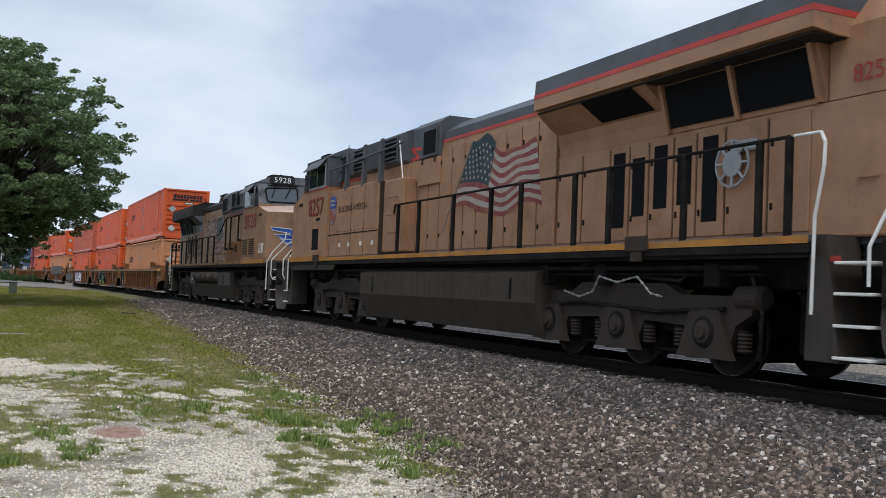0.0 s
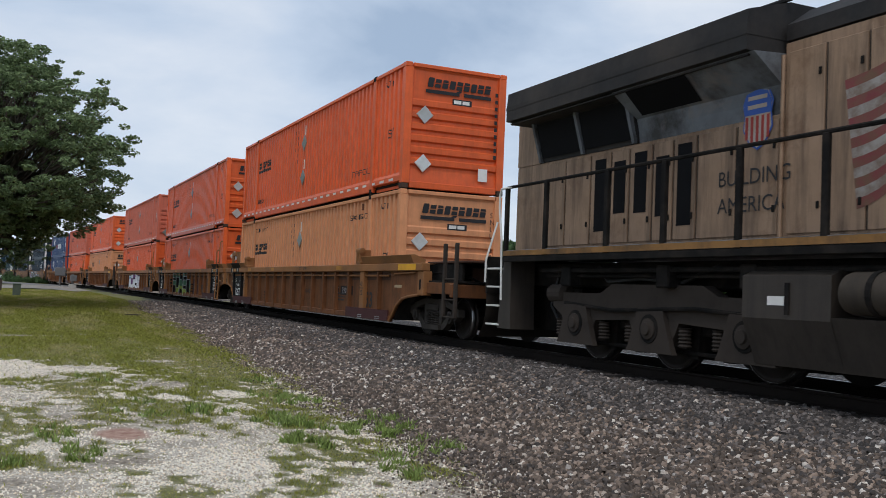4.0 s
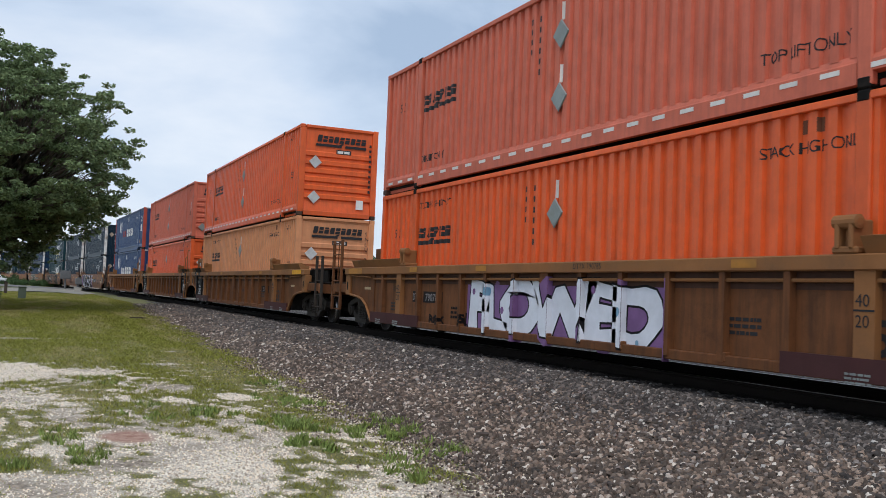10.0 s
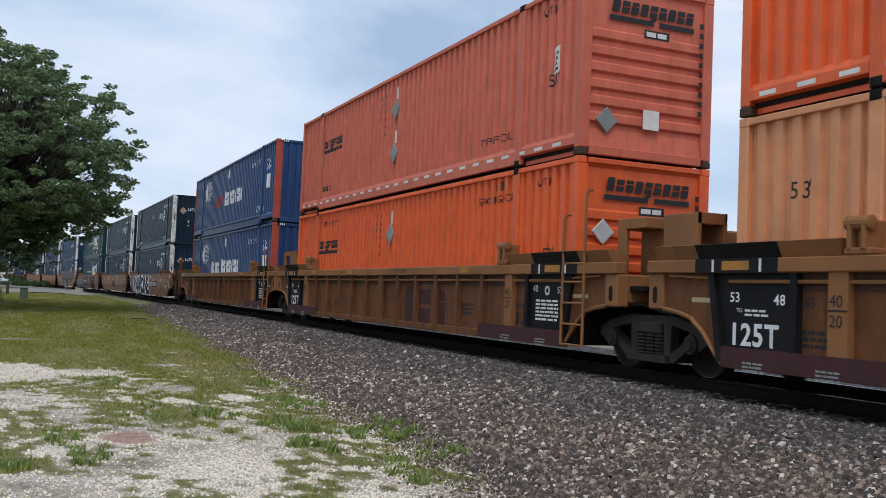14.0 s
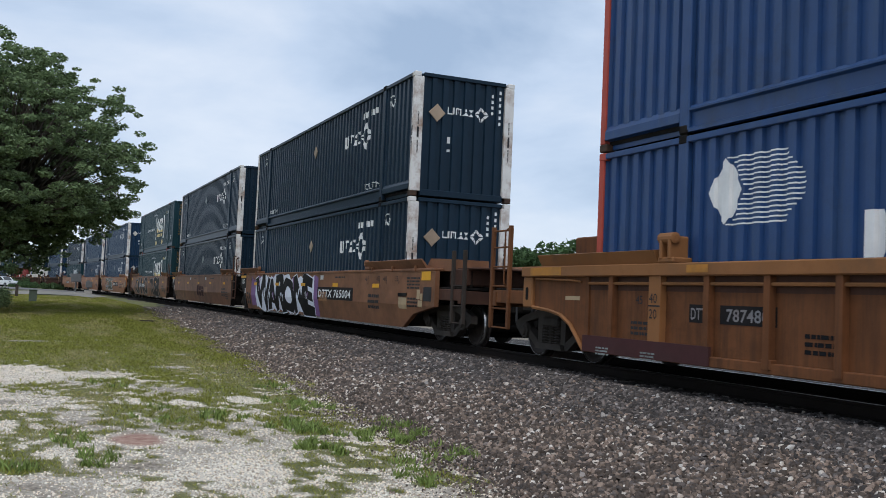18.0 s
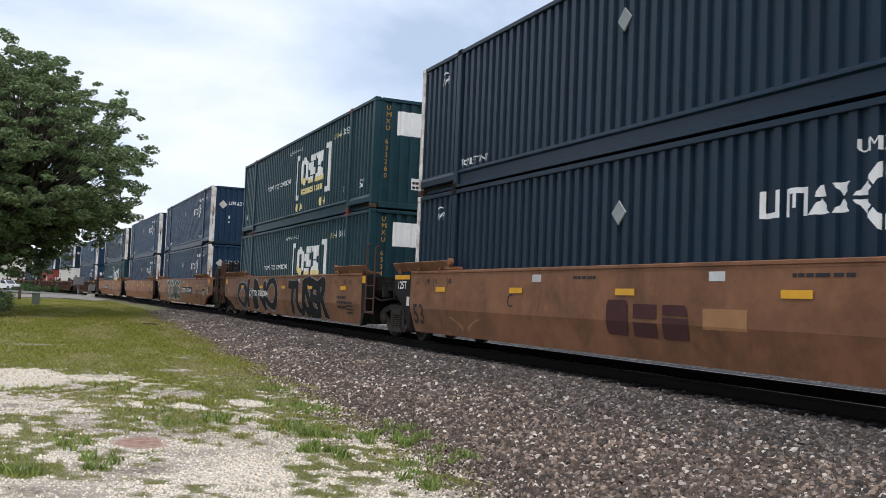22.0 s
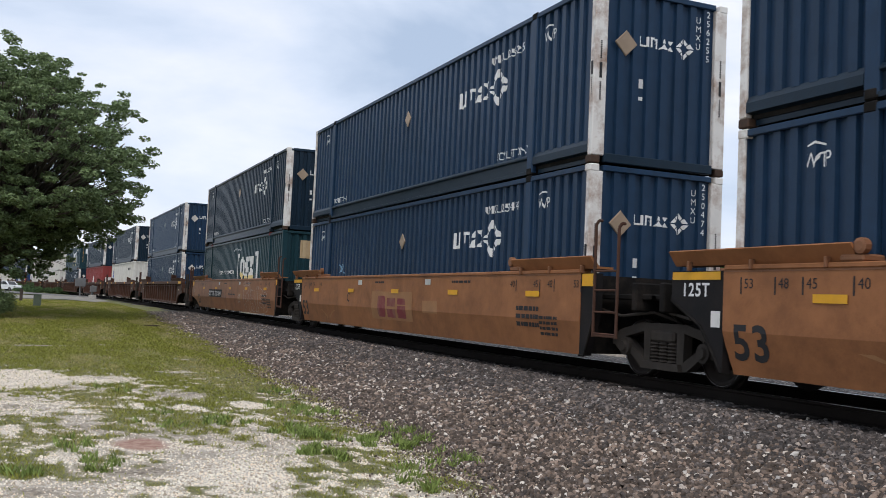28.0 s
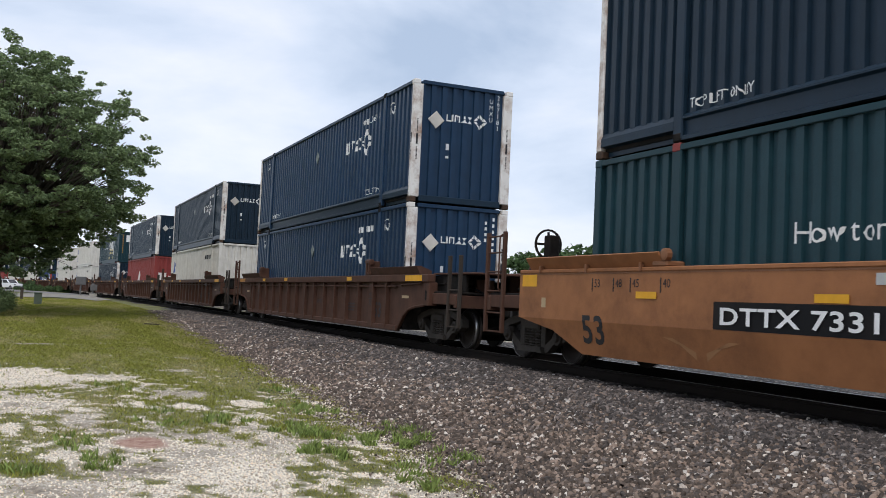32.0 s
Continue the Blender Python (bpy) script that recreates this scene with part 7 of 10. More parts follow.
def six_wheel_truck(t, cx, wheels):
    for s in (-1, 1):
        y0, y1 = sorted((s * 1.02, s * 1.20))
        out = [(-2.62, 1.02), (-2.62, 0.80), (-2.35, 0.66), (-2.22, 0.34), (-1.55, 0.34), (-1.40, 0.62), (-0.55, 0.66), (-0.38, 0.34), (0.38, 0.34), (0.55, 0.66), (1.40, 0.62), (1.55, 0.34), (2.22, 0.34), (2.35, 0.66), (2.62, 0.80), (2.62, 1.02), (1.3, 1.02), (1.0, 1.16), (-1.0, 1.16), (-1.3, 1.02)]
        part("truck_frame", Shape().prism([(cx + a, b) for a, b in out], "y", y0, y1), M["loco_truck"], t, "dusty cast steel truck frame")
        for a in (-1.85, 0.0, 1.85):
            part("journal_box", Shape().prism([(cx + a - 0.52, 0.24), (cx + a + 0.52, 0.24), (cx + a + 0.46, 0.34), (cx + a + 0.27, 0.84), (cx + a - 0.27, 0.84), (cx + a - 0.46, 0.34)], "y", min(s * 1.19, s * 1.27), max(s * 1.19, s * 1.27)), M["loco_truck"], t)
            part("bearing_ring", Shape().lathe((cx + a, s * 1.27, 0.56), "y", [(0, 0.20), (s * 0.012, 0.195), (s * 0.014, 0.14)], 18), M["under"], t)
            part("bearing_cap", Shape().lathe((cx + a, s * 1.27, 0.56), "y", [(0, 0.15), (s * 0.03, 0.145), (s * 0.04, 0.09), (s * 0.07, 0.08)], 16), M["loco_truck"], t)
            for k in (-0.42, 0.42):
                sp = Shape()
                sp.lathe((cx + a + k * 1.42, s * 1.13, 0.34), "z", [(0.024 * i, 0.095 if i % 2 else 0.07) for i in range(12)], 10)
                part("coil_spring", sp, M["loco_truck"], t)
        for a in (-2.75, 2.75):
            part("brake_cylinder", Shape().lathe((cx + a * 0.93, s * 1.12, 1.0), "x", [(-0.22, 0.1), (-0.18, 0.15), (0.2, 0.15), (0.24, 0.07)], 14), M["loco_truck"], t)
        part("brake_rigging", Shape().pipe([(cx - 2.2, s * 1.24, 0.86), (cx - 0.9, s * 1.25, 0.78), (cx + 0.9, s * 1.25, 0.86), (cx + 2.2, s * 1.24, 0.8)], 0.03), M["under"], t)
        part("sand_hose", Shape().pipe([(cx - 2.5, s * 1.15, 1.4), (cx - 2.75, s * 1.15, 0.8), (cx - 2.5, s * 0.95, 0.25)], 0.025), M["rubber"], t)
        part("cable_run", Shape().pipe([(cx - 1.5, s * 1.1, 1.42), (cx - 1.2, s * 1.12, 1.2), (cx - 0.4, s * 1.12, 1.25), (cx + 0.5, s * 1.12, 1.2), (cx + 1.2, s * 1.1, 1.42)], 0.03), M["rubber"], t)
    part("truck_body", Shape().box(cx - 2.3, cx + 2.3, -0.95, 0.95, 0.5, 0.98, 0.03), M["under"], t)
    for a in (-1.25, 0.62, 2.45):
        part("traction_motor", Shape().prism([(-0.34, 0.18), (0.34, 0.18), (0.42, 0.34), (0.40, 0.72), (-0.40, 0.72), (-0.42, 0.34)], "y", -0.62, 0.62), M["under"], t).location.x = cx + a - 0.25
    for s in (-1, 1):
        for a in (-1.25, -0.6, 0.6, 1.25, 2.45):
            part("brake_shoe", Shape().prism([(a - 0.08, 0.20), (a + 0.08, 0.20), (a + 0.12, 0.62), (a - 0.06, 0.62)], "y", min(s * 0.70, s * 0.98), max(s * 0.70, s * 0.98)), M["under"], t).location.x = cx
        part("pull_rod", Shape().rod((cx - 2.4, s * 0.98, 0.27), (cx + 2.4, s * 0.98, 0.27), 0.03), M["under"], t)
    for a in (-1.85, 0.0, 1.85):
        wheels.append(wheelset("wheelset", t, cx + a, 0.52))


def hood_box(sh, x0, x1, hy, z0, z1, z2, ridge=0.55):
    """A hood with sloping shoulders."""
    return sh.prism([(-hy, z0), (hy, z0), (hy, z1), (hy * ridge, z2), (-hy * ridge, z2), (-hy, z1)], "x", x0, x1)


def flag(t, x0, x1, z0, z1, y, s, flip, old="", pole=None):
    """A waving striped flag with a starred corner; flip puts the stars at x1; on a leaning pole it hangs in folds."""
    n, rows = 26, 13

    def at(u, w):
        if pole:
            (ax, az), (bx, bz), (cx, cz), (dx, dz) = pole
            fold = 0.15 * math.sin(2 * math.pi * (1.25 * u + 0.02) + 0.5 * (1 - w)) * min(1.0, 4 * u) * (1 - 0.3 * u) + 0.035 * math.sin(17 * u + 3 * w)
            left, right = ax + (bx - ax) * w, cx + (dx - cx) * w
            return left + (right - left) * u, az + (bz - az) * w + (cz + (dz - cz) * w - az - (bz - az) * w) * u + fold
        wave = 0.24 * math.sin(u * 9.4 + 0.9 + 0.8 * w) * (0.35 + 0.65 * u) + 0.05 * math.sin(u * 19.0 + 2 * w)
        x = (x0 + (x1 - x0) * u) if not flip else (x1 - (x1 - x0) * u)
        x += 0.22 * (1 - w) * (-1 if not flip else 1) * 0.9
        return x, z0 + (z1 - z0) * (0.10 + 0.78 * w) + wave

    def strip(w0, w1, u0, u1):
        v, f = [], []
        m = max(2, int(n * (u1 - u0)))
        for i in range(m + 1):
            u = u0 + (u1 - u0) * i / m
            for w in (w0, w1):
                x, z = at(u, w)
                v.append((x, y, z))
        return v, [(2 * i, 2 * i + 2, 2 * i + 3, 2 * i + 1) for i in range(m)]
    red, white = Shape(), Shape()
    for k in range(rows):
        u0 = 0.40 if k >= 5 else 0.0
        (red if k % 2 == 0 else white).add(*strip(k / rows, (k + 1) / rows, u0, 1.0))
    part("flag_stripes", red, M["flag_red" + old], t, "faded red stripes of a painted flag")
    part("flag_stripes", white, M["flag_white" + old], t, "faded white stripes of a painted flag")
    part("flag_canton", Shape().add(*strip(5 / rows, 1.06, 0.0, 0.40)), M["flag_blue" + old], t, "dark blue starred corner of a painted flag")
    st = Shape()
    for i in range(7):
        for j in range(6):
            u, w = 0.03 + 0.055 * i + (0.025 if j % 2 else 0), 5 / rows + 0.07 + 0.09 * j
            x, z = at(u, w)
            pts = [(x + r * math.cos(a), y - s * -0.004, z + r * math.sin(a)) for a, r in [(math.pi / 2 + math.pi * k / 5, 0.048 if k % 2 == 0 else 0.02) for k in range(10)]]
            st.add(pts, [tuple(range(10))])
    part("flag_stars", st, M["flag_white" + old], t)
    px = x0 if not flip else x1
    if pole:
        (ax, az), (bx, bz) = pole[:2]
        part("flag_pole", Shape().rod((ax + 0.55 * (ax - bx), y, az + 0.35 * (az - bz)), (bx, y, bz + 0.07), 0.018), M["flag_white"], t)
        return
    part("flag_pole", Shape().rod((px - (0.25 if not flip else -0.45), y, z0 - 0.12), (px + (0.02 if not flip else -0.30), y, z1), 0.018), M["flag_white" + old], t)


def rounded(corners, f):
    """A loop of points with its corners cut round."""
    out = []
    n = len(corners)
    for i, p in enumerate(corners):
        p, a, b = Vector(p), Vector(corners[i - 1]), Vector(corners[(i + 1) % n])
        a, b = p.lerp(a, f * min(1, 0.5 / (a - p).length)), p.lerp(b, f * min(1, 0.5 / (b - p).length))
        out += [tuple((1 - k) ** 2 * a + 2 * k * (1 - k) * p + k * k * b) for k in (0.0, 0.33, 0.67, 1.0)]
    return out


# feathers of the wing on the nose: distances from the middle and heights
FEATHERS = (((0.20, 2.60), (0.74, 2.58), (0.74, 2.76), (0.20, 2.73)), ((0.74, 2.64), (1.28, 2.72), (1.34, 2.80), (0.74, 2.76)), ((0.20, 2.44), (0.92, 2.44), (1.22, 2.56), (0.20, 2.565)),
            ((0.20, 2.30), (0.80, 2.30), (1.06, 2.41), (0.20, 2.405)), ((0.20, 2.14), (0.56, 2.16), (0.86, 2.27), (0.20, 2.265)))


def build_loco(number, worn, k0):
    """k0: how far the cab and nose stand ahead of those of the older engine; both sides are built."""
    y_paint = M["loco_worn"] if worn else M["loco_yellow"]
    c_paint = M["loco_cab_worn"] if worn else M["loco_yellow"]
    label = "grimy yellow six-axle diesel locomotive with peeling paint" if worn else "yellow diesel locomotive with grey roof and painted flag"
    t = tagged(new("locomotive"), label, "locomotive", "locomotives of the train")
    grey = M["loco_grey_worn"] if worn else M["loco_grey"]
    wheels = []
    W = 1.52
    # frame
    part("frame", Shape().box(-10.7, 10.7, -0.85, 0.85, 1.12, 1.5, 0.03), M["under"], t)
    part("deck", Shape().box(-9.93, 9.93 + 0.6 * k0, -W, W, 1.62, DECK, 0.01), grey, t)
    for s in (-1, 1):
        y0, y1 = sorted((s * (W - 0.05), s * (W + 0.012)))
        # sill edge in near black, which paints in the shade below the walkway
        part("side_sill", Shape().box(-9.93, 9.93 + 0.6 * k0, y0, y1, 1.50, 1.60, 0.01), M["under"], t)
        if not worn:
            part("cab_sill", Shape().prism([(6.0, 1.498), (6.15, 1.36), (9.9, 1.36), (10.3, 1.498)], "y", min(s * (W - 0.04), s * (W + 0.008)), max(s * (W - 0.04), s * (W + 0.008))), M["sill_brown"], t)
            for x in (-6.95, 7.58):
                d = part("jacking_pad", Shape().box(x - 0.25, x + 0.25, min(s * (W + 0.027), s * (W + 0.055)), max(s * (W + 0.027), s * (W + 0.055)), 1.57, 1.78, 0.01), M["sill_brown"], t)
                part("pad_foot", Shape().box(x - 0.12, x + 0.12, min(s * (W + 0.015), s * (W + 0.05)), max(s * (W + 0.015), s * (W + 0.05)), 1.43, 1.568, 0.01), M["sill_brown"], d)
        part("cab_edge_stripe", Shape().box(6.2 + k0, 9.55 + k0, min(s * (W + 0.0205), s * (W + 0.026)), max(s * (W + 0.0205), s * (W + 0.026)), 1.605, 1.745), M["sill_yellow"], t, "yellow stripe below the cab")
        part("sill_stripe", Shape().box(-9.93, 9.93 + 0.6 * k0, min(s * (W + 0.013), s * (W + 0.018)), max(s * (W + 0.013), s * (W + 0.018)), 1.605, 1.69), M["sill_worn" if worn else "sill_yellow"], t, "dirty yellow stripe along the walkway edge")
        # pipes and boxes under the walkway, coloured near black for the shade there
        part("air_pipe", Shape().rod((-9.0, s * 1.3, 1.36), (9.0, s * 1.3, 1.36), 0.035), M["under"], t)
        part("air_pipe", Shape().rod((-9.0, s * 1.2, 1.28), (9.0, s * 1.2, 1.28), 0.025), M["under"], t)
        for x in (-8.2, -5.8, -4.2, 4.4, 6.4, 8.6):
            part("valve_box", Shape().box(x - 0.14, x + 0.14, s * 1.25 - 0.1, s * 1.25 + 0.1, 1.12, 1.42, 0.02), M["under"], t)
    for cx in (-6.15, 6.15):
        six_wheel_truck(t, cx, wheels)
    # fuel tank
    whole = [(-1.5, 1.28), (-1.5, 0.80), (-1.28, 0.27), (1.28, 0.27), (1.5, 0.80), (1.5, 1.28), (1.35, 1.34), (-1.35, 1.34)]
    if worn:
        part("fuel_tank", Shape().prism([(-1.5, 0.84), (-1.28, 0.27), (1.28, 0.27), (1.5, 0.84), (1.1, 0.86), (1.1, 1.3), (-1.1, 1.3), (-1.1, 0.86)], "x", -2.8, 2.2), M["tank_dark"], t, "grimy dark fuel tank with recessed air reservoirs")
        part("tank_end", Shape().prism(whole, "x", 2.2, 4.4), M["tank_dark"], t)
        part("tank_end", Shape().prism(whole, "x", -4.1, -2.8), M["tank_dark"], t)
    else:
        part("fuel_tank", Shape().prism(whole, "x", -4.22, 4.05), M["tank"], t, "dusty grey fuel tank")
    for s in (-1, 1):
        for x in (-3.4, 3.2):
            part("tank_gauge", Shape().box(x - 0.03, x + 0.03, s * 1.5 - 0.02, s * 1.5 + 0.02, 0.85, 1.2), M["under"], t)
        if worn:
            part("tank_label", Shape().box(-3.7, -3.45, s * 1.502 - 0.003, s * 1.502 + 0.003, 0.95, 1.05), M["reflector"], t)
    if worn:
        for s in (-1, 1):
            for a, b in ((-2.7, -0.48), (-0.18, 2.1)):
                d = part("air_reservoir", Shape().lathe((a, s * 1.42, 1.10), "x", [(0, 0.03), (0.03, 0.13), (0.10, 0.205), (0.16, 0.225), (b - a - 0.16, 0.225), (b - a - 0.10, 0.205), (b - a - 0.03, 0.13), (b - a, 0.03)], 20), M["tank"], t, "dusty cylindrical air reservoir", True)
                for k in (a + 0.45, b - 0.45):
                    part("strap", Shape().lathe((k, s * 1.42, 1.10), "x", [(0, 0.225), (0, 0.236), (0.07, 0.236), (0.07, 0.225)], 20), M["under"], d)
    # long hood
    hy = 1.02
    rear_x = -10.45 if worn else -10.66
    part("engine_hood", hood_box(Shape(), -4.0, 3.0, hy, DECK, 4.04, 4.06), y_paint, t)
    part("engine_hood_roof", Shape().prism([(-hy, 4.07), (hy, 4.07), (hy, 4.26), (hy - 0.35, 4.5), (-hy + 0.35, 4.5), (-hy, 4.26)], "x", -4.0, 3.0), M["soot"] if worn else grey, t)
    part("radiator_hood", Shape().box(rear_x, -4.0, -hy, hy, DECK, 3.22, 0.02), y_paint, t)
    part("radiator_core", Shape().prism([(-hy, 3.22), (hy, 3.22), (1.19, 3.92), (-1.19, 3.92)], "x", -9.66, -6.86), M["soot"] if worn else y_paint, t)
    part("radiator_wing", Shape().prism([(-1.56, 3.92), (-1.20, 3.88), (1.20, 3.88), (1.56, 3.92), (1.56, 4.10), (-1.56, 4.10)], "x", -9.95, -4.08), M["soot"] if worn else y_paint, t)
    # shade under the wing, added as a near-black plate over the painted soffit
    part("radiator_soffit", Shape().box(-9.9, -4.12, -1.5, 1.5, 3.865, 3.885), M["soot"], t)
    part("radiator_stripe", Shape().prism([(-1.565, 4.10), (1.565, 4.10), (1.565, 4.17), (-1.565, 4.17)], "x", -9.955, -4.075), M["soot"] if worn else M["loco_red"], t)
    part("radiator_roof", Shape().prism([(-1.56, 4.17), (1.56, 4.17), (1.54, 4.40), (0.9, 4.58), (-0.9, 4.58), (-1.54, 4.40)], "x", -9.95, -4.08), M["soot"] if worn else grey, t)
    part("rear_hood_top", Shape().prism([(-hy, 3.22), (hy, 3.22), (hy, 4.0), (0.7, 4.4), (-0.7, 4.4), (-hy, 4.0)], "x", rear_x, -9.69), y_paint, t)
    for s in (-1, 1):
        for a, b in ((-9.53, -8.33), (-8.23, -6.97)):
            part("radiator_screen", Shape().add([(a, s * 1.055, 3.28), (b, s * 1.055, 3.28), (b - 0.02, s * 1.205, 3.84), (a + 0.02, s * 1.205, 3.84)], [(0, 1, 2, 3)]), M["grille"], t, "black radiator screen")
        for a in (-9.58, -8.28, -6.92):
            part("screen_rib", Shape().prism([(s * 1.02, 3.22), (s * 1.07, 3.22), (s * 1.26, 3.90), (s * 1.18, 3.90)], "x", a - 0.035, a + 0.035), y_paint if not worn else grey, t)
        # shallow bay under the wing with a slanted screen
        part("radiator_bay", Shape().prism([(s * 1.0, 3.22), (s * 1.022, 3.40), (s * 1.06, 3.56), (s * 1.50, 3.90), (s * 1.0, 3.93)], "x", -6.88, -4.02), grey if worn else y_paint, t)
        sa, sb = (1.10, 3.591), (1.46, 3.869)
        part("bay_screen", Shape().add([(x, s * (y + 0.008), z - 0.008) for x, (y, z) in ((-6.67, sa), (-5.38, sa), (-5.30, sb), (-6.60, sb))], [(0, 1, 2, 3)]), M["grille"], t, "black slanted radiator screen")
        # hood doors: proud panels with latches
        xs = [-9.46, -8.79, -8.05, -7.5, -7.03, -6.48, -6.02, -5.53, -4.78, -4.05] + [-3.95 + 0.58 * k for k in range(13)]
        top = 3.5
        for i, (a, b) in enumerate(zip(xs, xs[1:])):
            if a == -4.05:
                continue
            zt = 3.16 if a < -4 else 3.92
            y0, y1 = sorted((s * hy, s * (hy + 0.022)))
            d = part("hood_door", Shape().box(a + 0.02, b - 0.02, y0, y1, DECK + 0.08, zt, 0.008), y_paint, t)
            part("door_gap", Shape().box(b - 0.011, b + 0.011, min(s * hy, s * (hy + 0.004)), max(s * hy, s * (hy + 0.004)), DECK + 0.08, zt), M["sill_brown"], t)
            for z in (DECK + 0.35, zt - 0.35):
                part("latch", Shape().box(b - 0.10, b - 0.058, min(s * (hy + 0.022), s * (hy + 0.04)), max(s * (hy + 0.022), s * (hy + 0.04)), z, z + 0.085, 0.006), M["under"], d)
            if 2 <= i <= 6:
                zg, zh = ((1.97, 3.08), (2.22, 3.0), (2.2, 3.08), (2.12, 2.96), (1.97, 3.08))[i - 2]
                part("door_grille", Shape().box((a + b) / 2 - 0.145, (a + b) / 2 + 0.145, min(s * (hy + 0.024), s * (hy + 0.028)), max(s * (hy + 0.024), s * (hy + 0.028)), zg, zh), M["grille"], d, "narrow black intake screen")
        part("conduit", Shape().pipe([(-4.0, s * (hy + 0.04), DECK), (-4.0, s * (hy + 0.04), 3.9)], 0.025), y_paint, t)
        if not worn:
            part("roof_stripe", Shape().box(-4.0, 3.0, min(s * (hy + 0.004), s * (hy + 0.007)), max(s * (hy + 0.004), s * (hy + 0.007)), 4.03, 4.10), M["loco_red"], t)
        else:
            part("roof_stripe", Shape().box(2.2, 6.1, min(s * 1.124, s * 1.128), max(s * 1.124, s * 1.128), 3.585, 3.67), M["flag_red_worn"], t)
    # roof fittings
    for x, w in ((-1.2, 0.5), (0.6, 0.7), (2.2, 0.4)):
        part("roof_hatch", Shape().box(x - w, x + w, -0.45, 0.45, 4.40, 4.47, 0.02), grey, t)
    if worn:
        part("exhaust_stack", Shape().prism([(-0.62, 4.42), (0.62, 4.42), (0.52, 4.80), (-0.52, 4.80)], "x", -3.0, -1.75), M["soot"], t, "sooty square exhaust stack")
        part("stack_rim", Shape().box(-3.06, -1.69, -0.58, 0.58, 4.802, 4.85, 0.02), M["soot"], t)
    else:
        part("exhaust_stack", Shape().lathe((-2.55, 0, 4.42), "z", [(0, 0.5), (0.2, 0.47), (0.22, 0.40)], 18), M["soot"], t)
    part("roof_rail", Shape().rod((-9.8, 0.95, 4.60), (-4.0, 0.95, 4.60), 0.03).rod((-9.8, -0.95, 4.60), (-4.0, -0.95, 4.60), 0.03), M["soot"], t)
    hx = -0.6 if worn else -3.0
    part("air_horn", Shape().pipe([(hx, -0.45, 4.5), (hx, -0.45, 4.62), (hx - 0.35, -0.45, 4.62)], 0.05, 8).pipe([(hx + 0.55, -0.4, 4.5), (hx + 0.55, -0.4, 4.6), (hx + 0.2, -0.4, 4.6)], 0.045, 8), M["under"], t)
    # electrical cabinet behind the cab
    part("equipment_hood", Shape().box(2.2, 6.14 + k0, -1.12, 1.12, DECK, 3.78, 0.02), y_paint, t)
    part("blower_housing", Shape().prism([(-1.12, 3.785), (1.12, 3.785), (1.20, 3.84), (1.20, 4.48), (0.9, 4.62), (-0.9, 4.62), (-1.20, 4.48), (-1.20, 3.84)], "x", 2.2, 6.14 + k0), grey, t)
    for s in (-1, 1):
        for a, b in ((2.75, 3.5), (4.9, 5.65)) if not worn else ((2.82, 3.46), (3.71, 4.27)):
            y0, y1 = sorted((s * 1.20, s * 1.235))
            part("intake_frame", Shape().box(a - 0.06, b + 0.06, y0, y1, 3.86, 4.46, 0.01), grey, t)
            part("intake_screen", Shape().box(a, b, min(s * 1.236, s * 1.239), max(s * 1.236, s * 1.239), 3.91, 4.41), M["grille"], t, "black air intake screen")
            for k in range(4 if not worn else 0):
                part("louvre", Shape().box(a, b, min(s * 1.24, s * 1.26), max(s * 1.24, s * 1.26), 3.95 + 0.12 * k, 3.985 + 0.12 * k), grey, t)
    fx, fz = (0.25, 3.80) if worn else (0.62, 3.80)
    part("filter_housing", Shape().prism([(-1.08, fz), (1.08, fz), (1.08, 4.5), (0.9, 4.64), (-0.9, 4.64), (-1.08, 4.5)], "x", fx, 2.2), grey, t)
    for s in (-1, 1):
        fa, fb = (0.53, 1.42) if worn else (0.80, 1.42)
        part("filter_screen", Shape().box(fa, fb, min(s * 1.121, s * 1.13), max(s * 1.121, s * 1.13), 3.86, 4.36), M["grille"], t, "black filter screen")
        part("filter_frame", Shape().box(fa - 0.05, fb + 0.05, min(s * 1.05, s * 1.122), max(s * 1.05, s * 1.122), 3.80, 4.42), grey, t)
        yy = s * 1.086
        if worn:
            yy = s * 1.09
            part("hood_upper", Shape().box(2.2, 6.1, min(s * 1.121, s * 1.124), max(s * 1.121, s * 1.124), 3.67, 3.785), grey, t)
            part("lightning_stripe", Shape().add([(1.45, yy, 3.90), (2.12, yy, 3.95), (1.92, yy, 3.67), (2.2, yy, 3.67), (2.2, yy, 3.585), (1.70, yy, 3.60), (1.88, yy, 3.87), (1.45, yy, 3.85)], [(0, 1, 6, 7), (1, 2, 5, 6), (2, 3, 4, 5)]), M["flag_red_worn"], t, "faded red zigzag stripe")
        else:
            part("lightning_stripe", Shape().add([(2.2, yy, 4.12), (1.60, yy, 4.06), (1.60, yy, 3.99), (1.98, yy, 4.03), (1.66, yy, 3.82), (2.2, yy, 3.80), (2.2, yy, 3.87), (1.88, yy, 3.885), (2.2, yy, 4.05)], [(0, 1, 2, 3, 8), (3, 4, 7, 8), (4, 5, 6, 7)]), M["loco_red"], t, "red zigzag stripe")
        if not worn:
            part("stay", Shape().rod((2.6, s * 1.22, 4.32), (1.72, s * 1.46, 3.35), 0.016), M["rail_white"], t)
        if not worn:
            part("upper_handrail", Shape().pipe([(6.1 + k0, s * 1.48, 4.02), (2.6, s * 1.48, 4.12), (2.25, s * 1.25, 4.25)], 0.024), grey, t)
    # flush cabinet on the left, louvred doors on the right
    part("flush_cabinet", Shape().box(3.15, 6.14 + k0, 1.1, 1.46, DECK, 3.46, 0.03), y_paint, t)
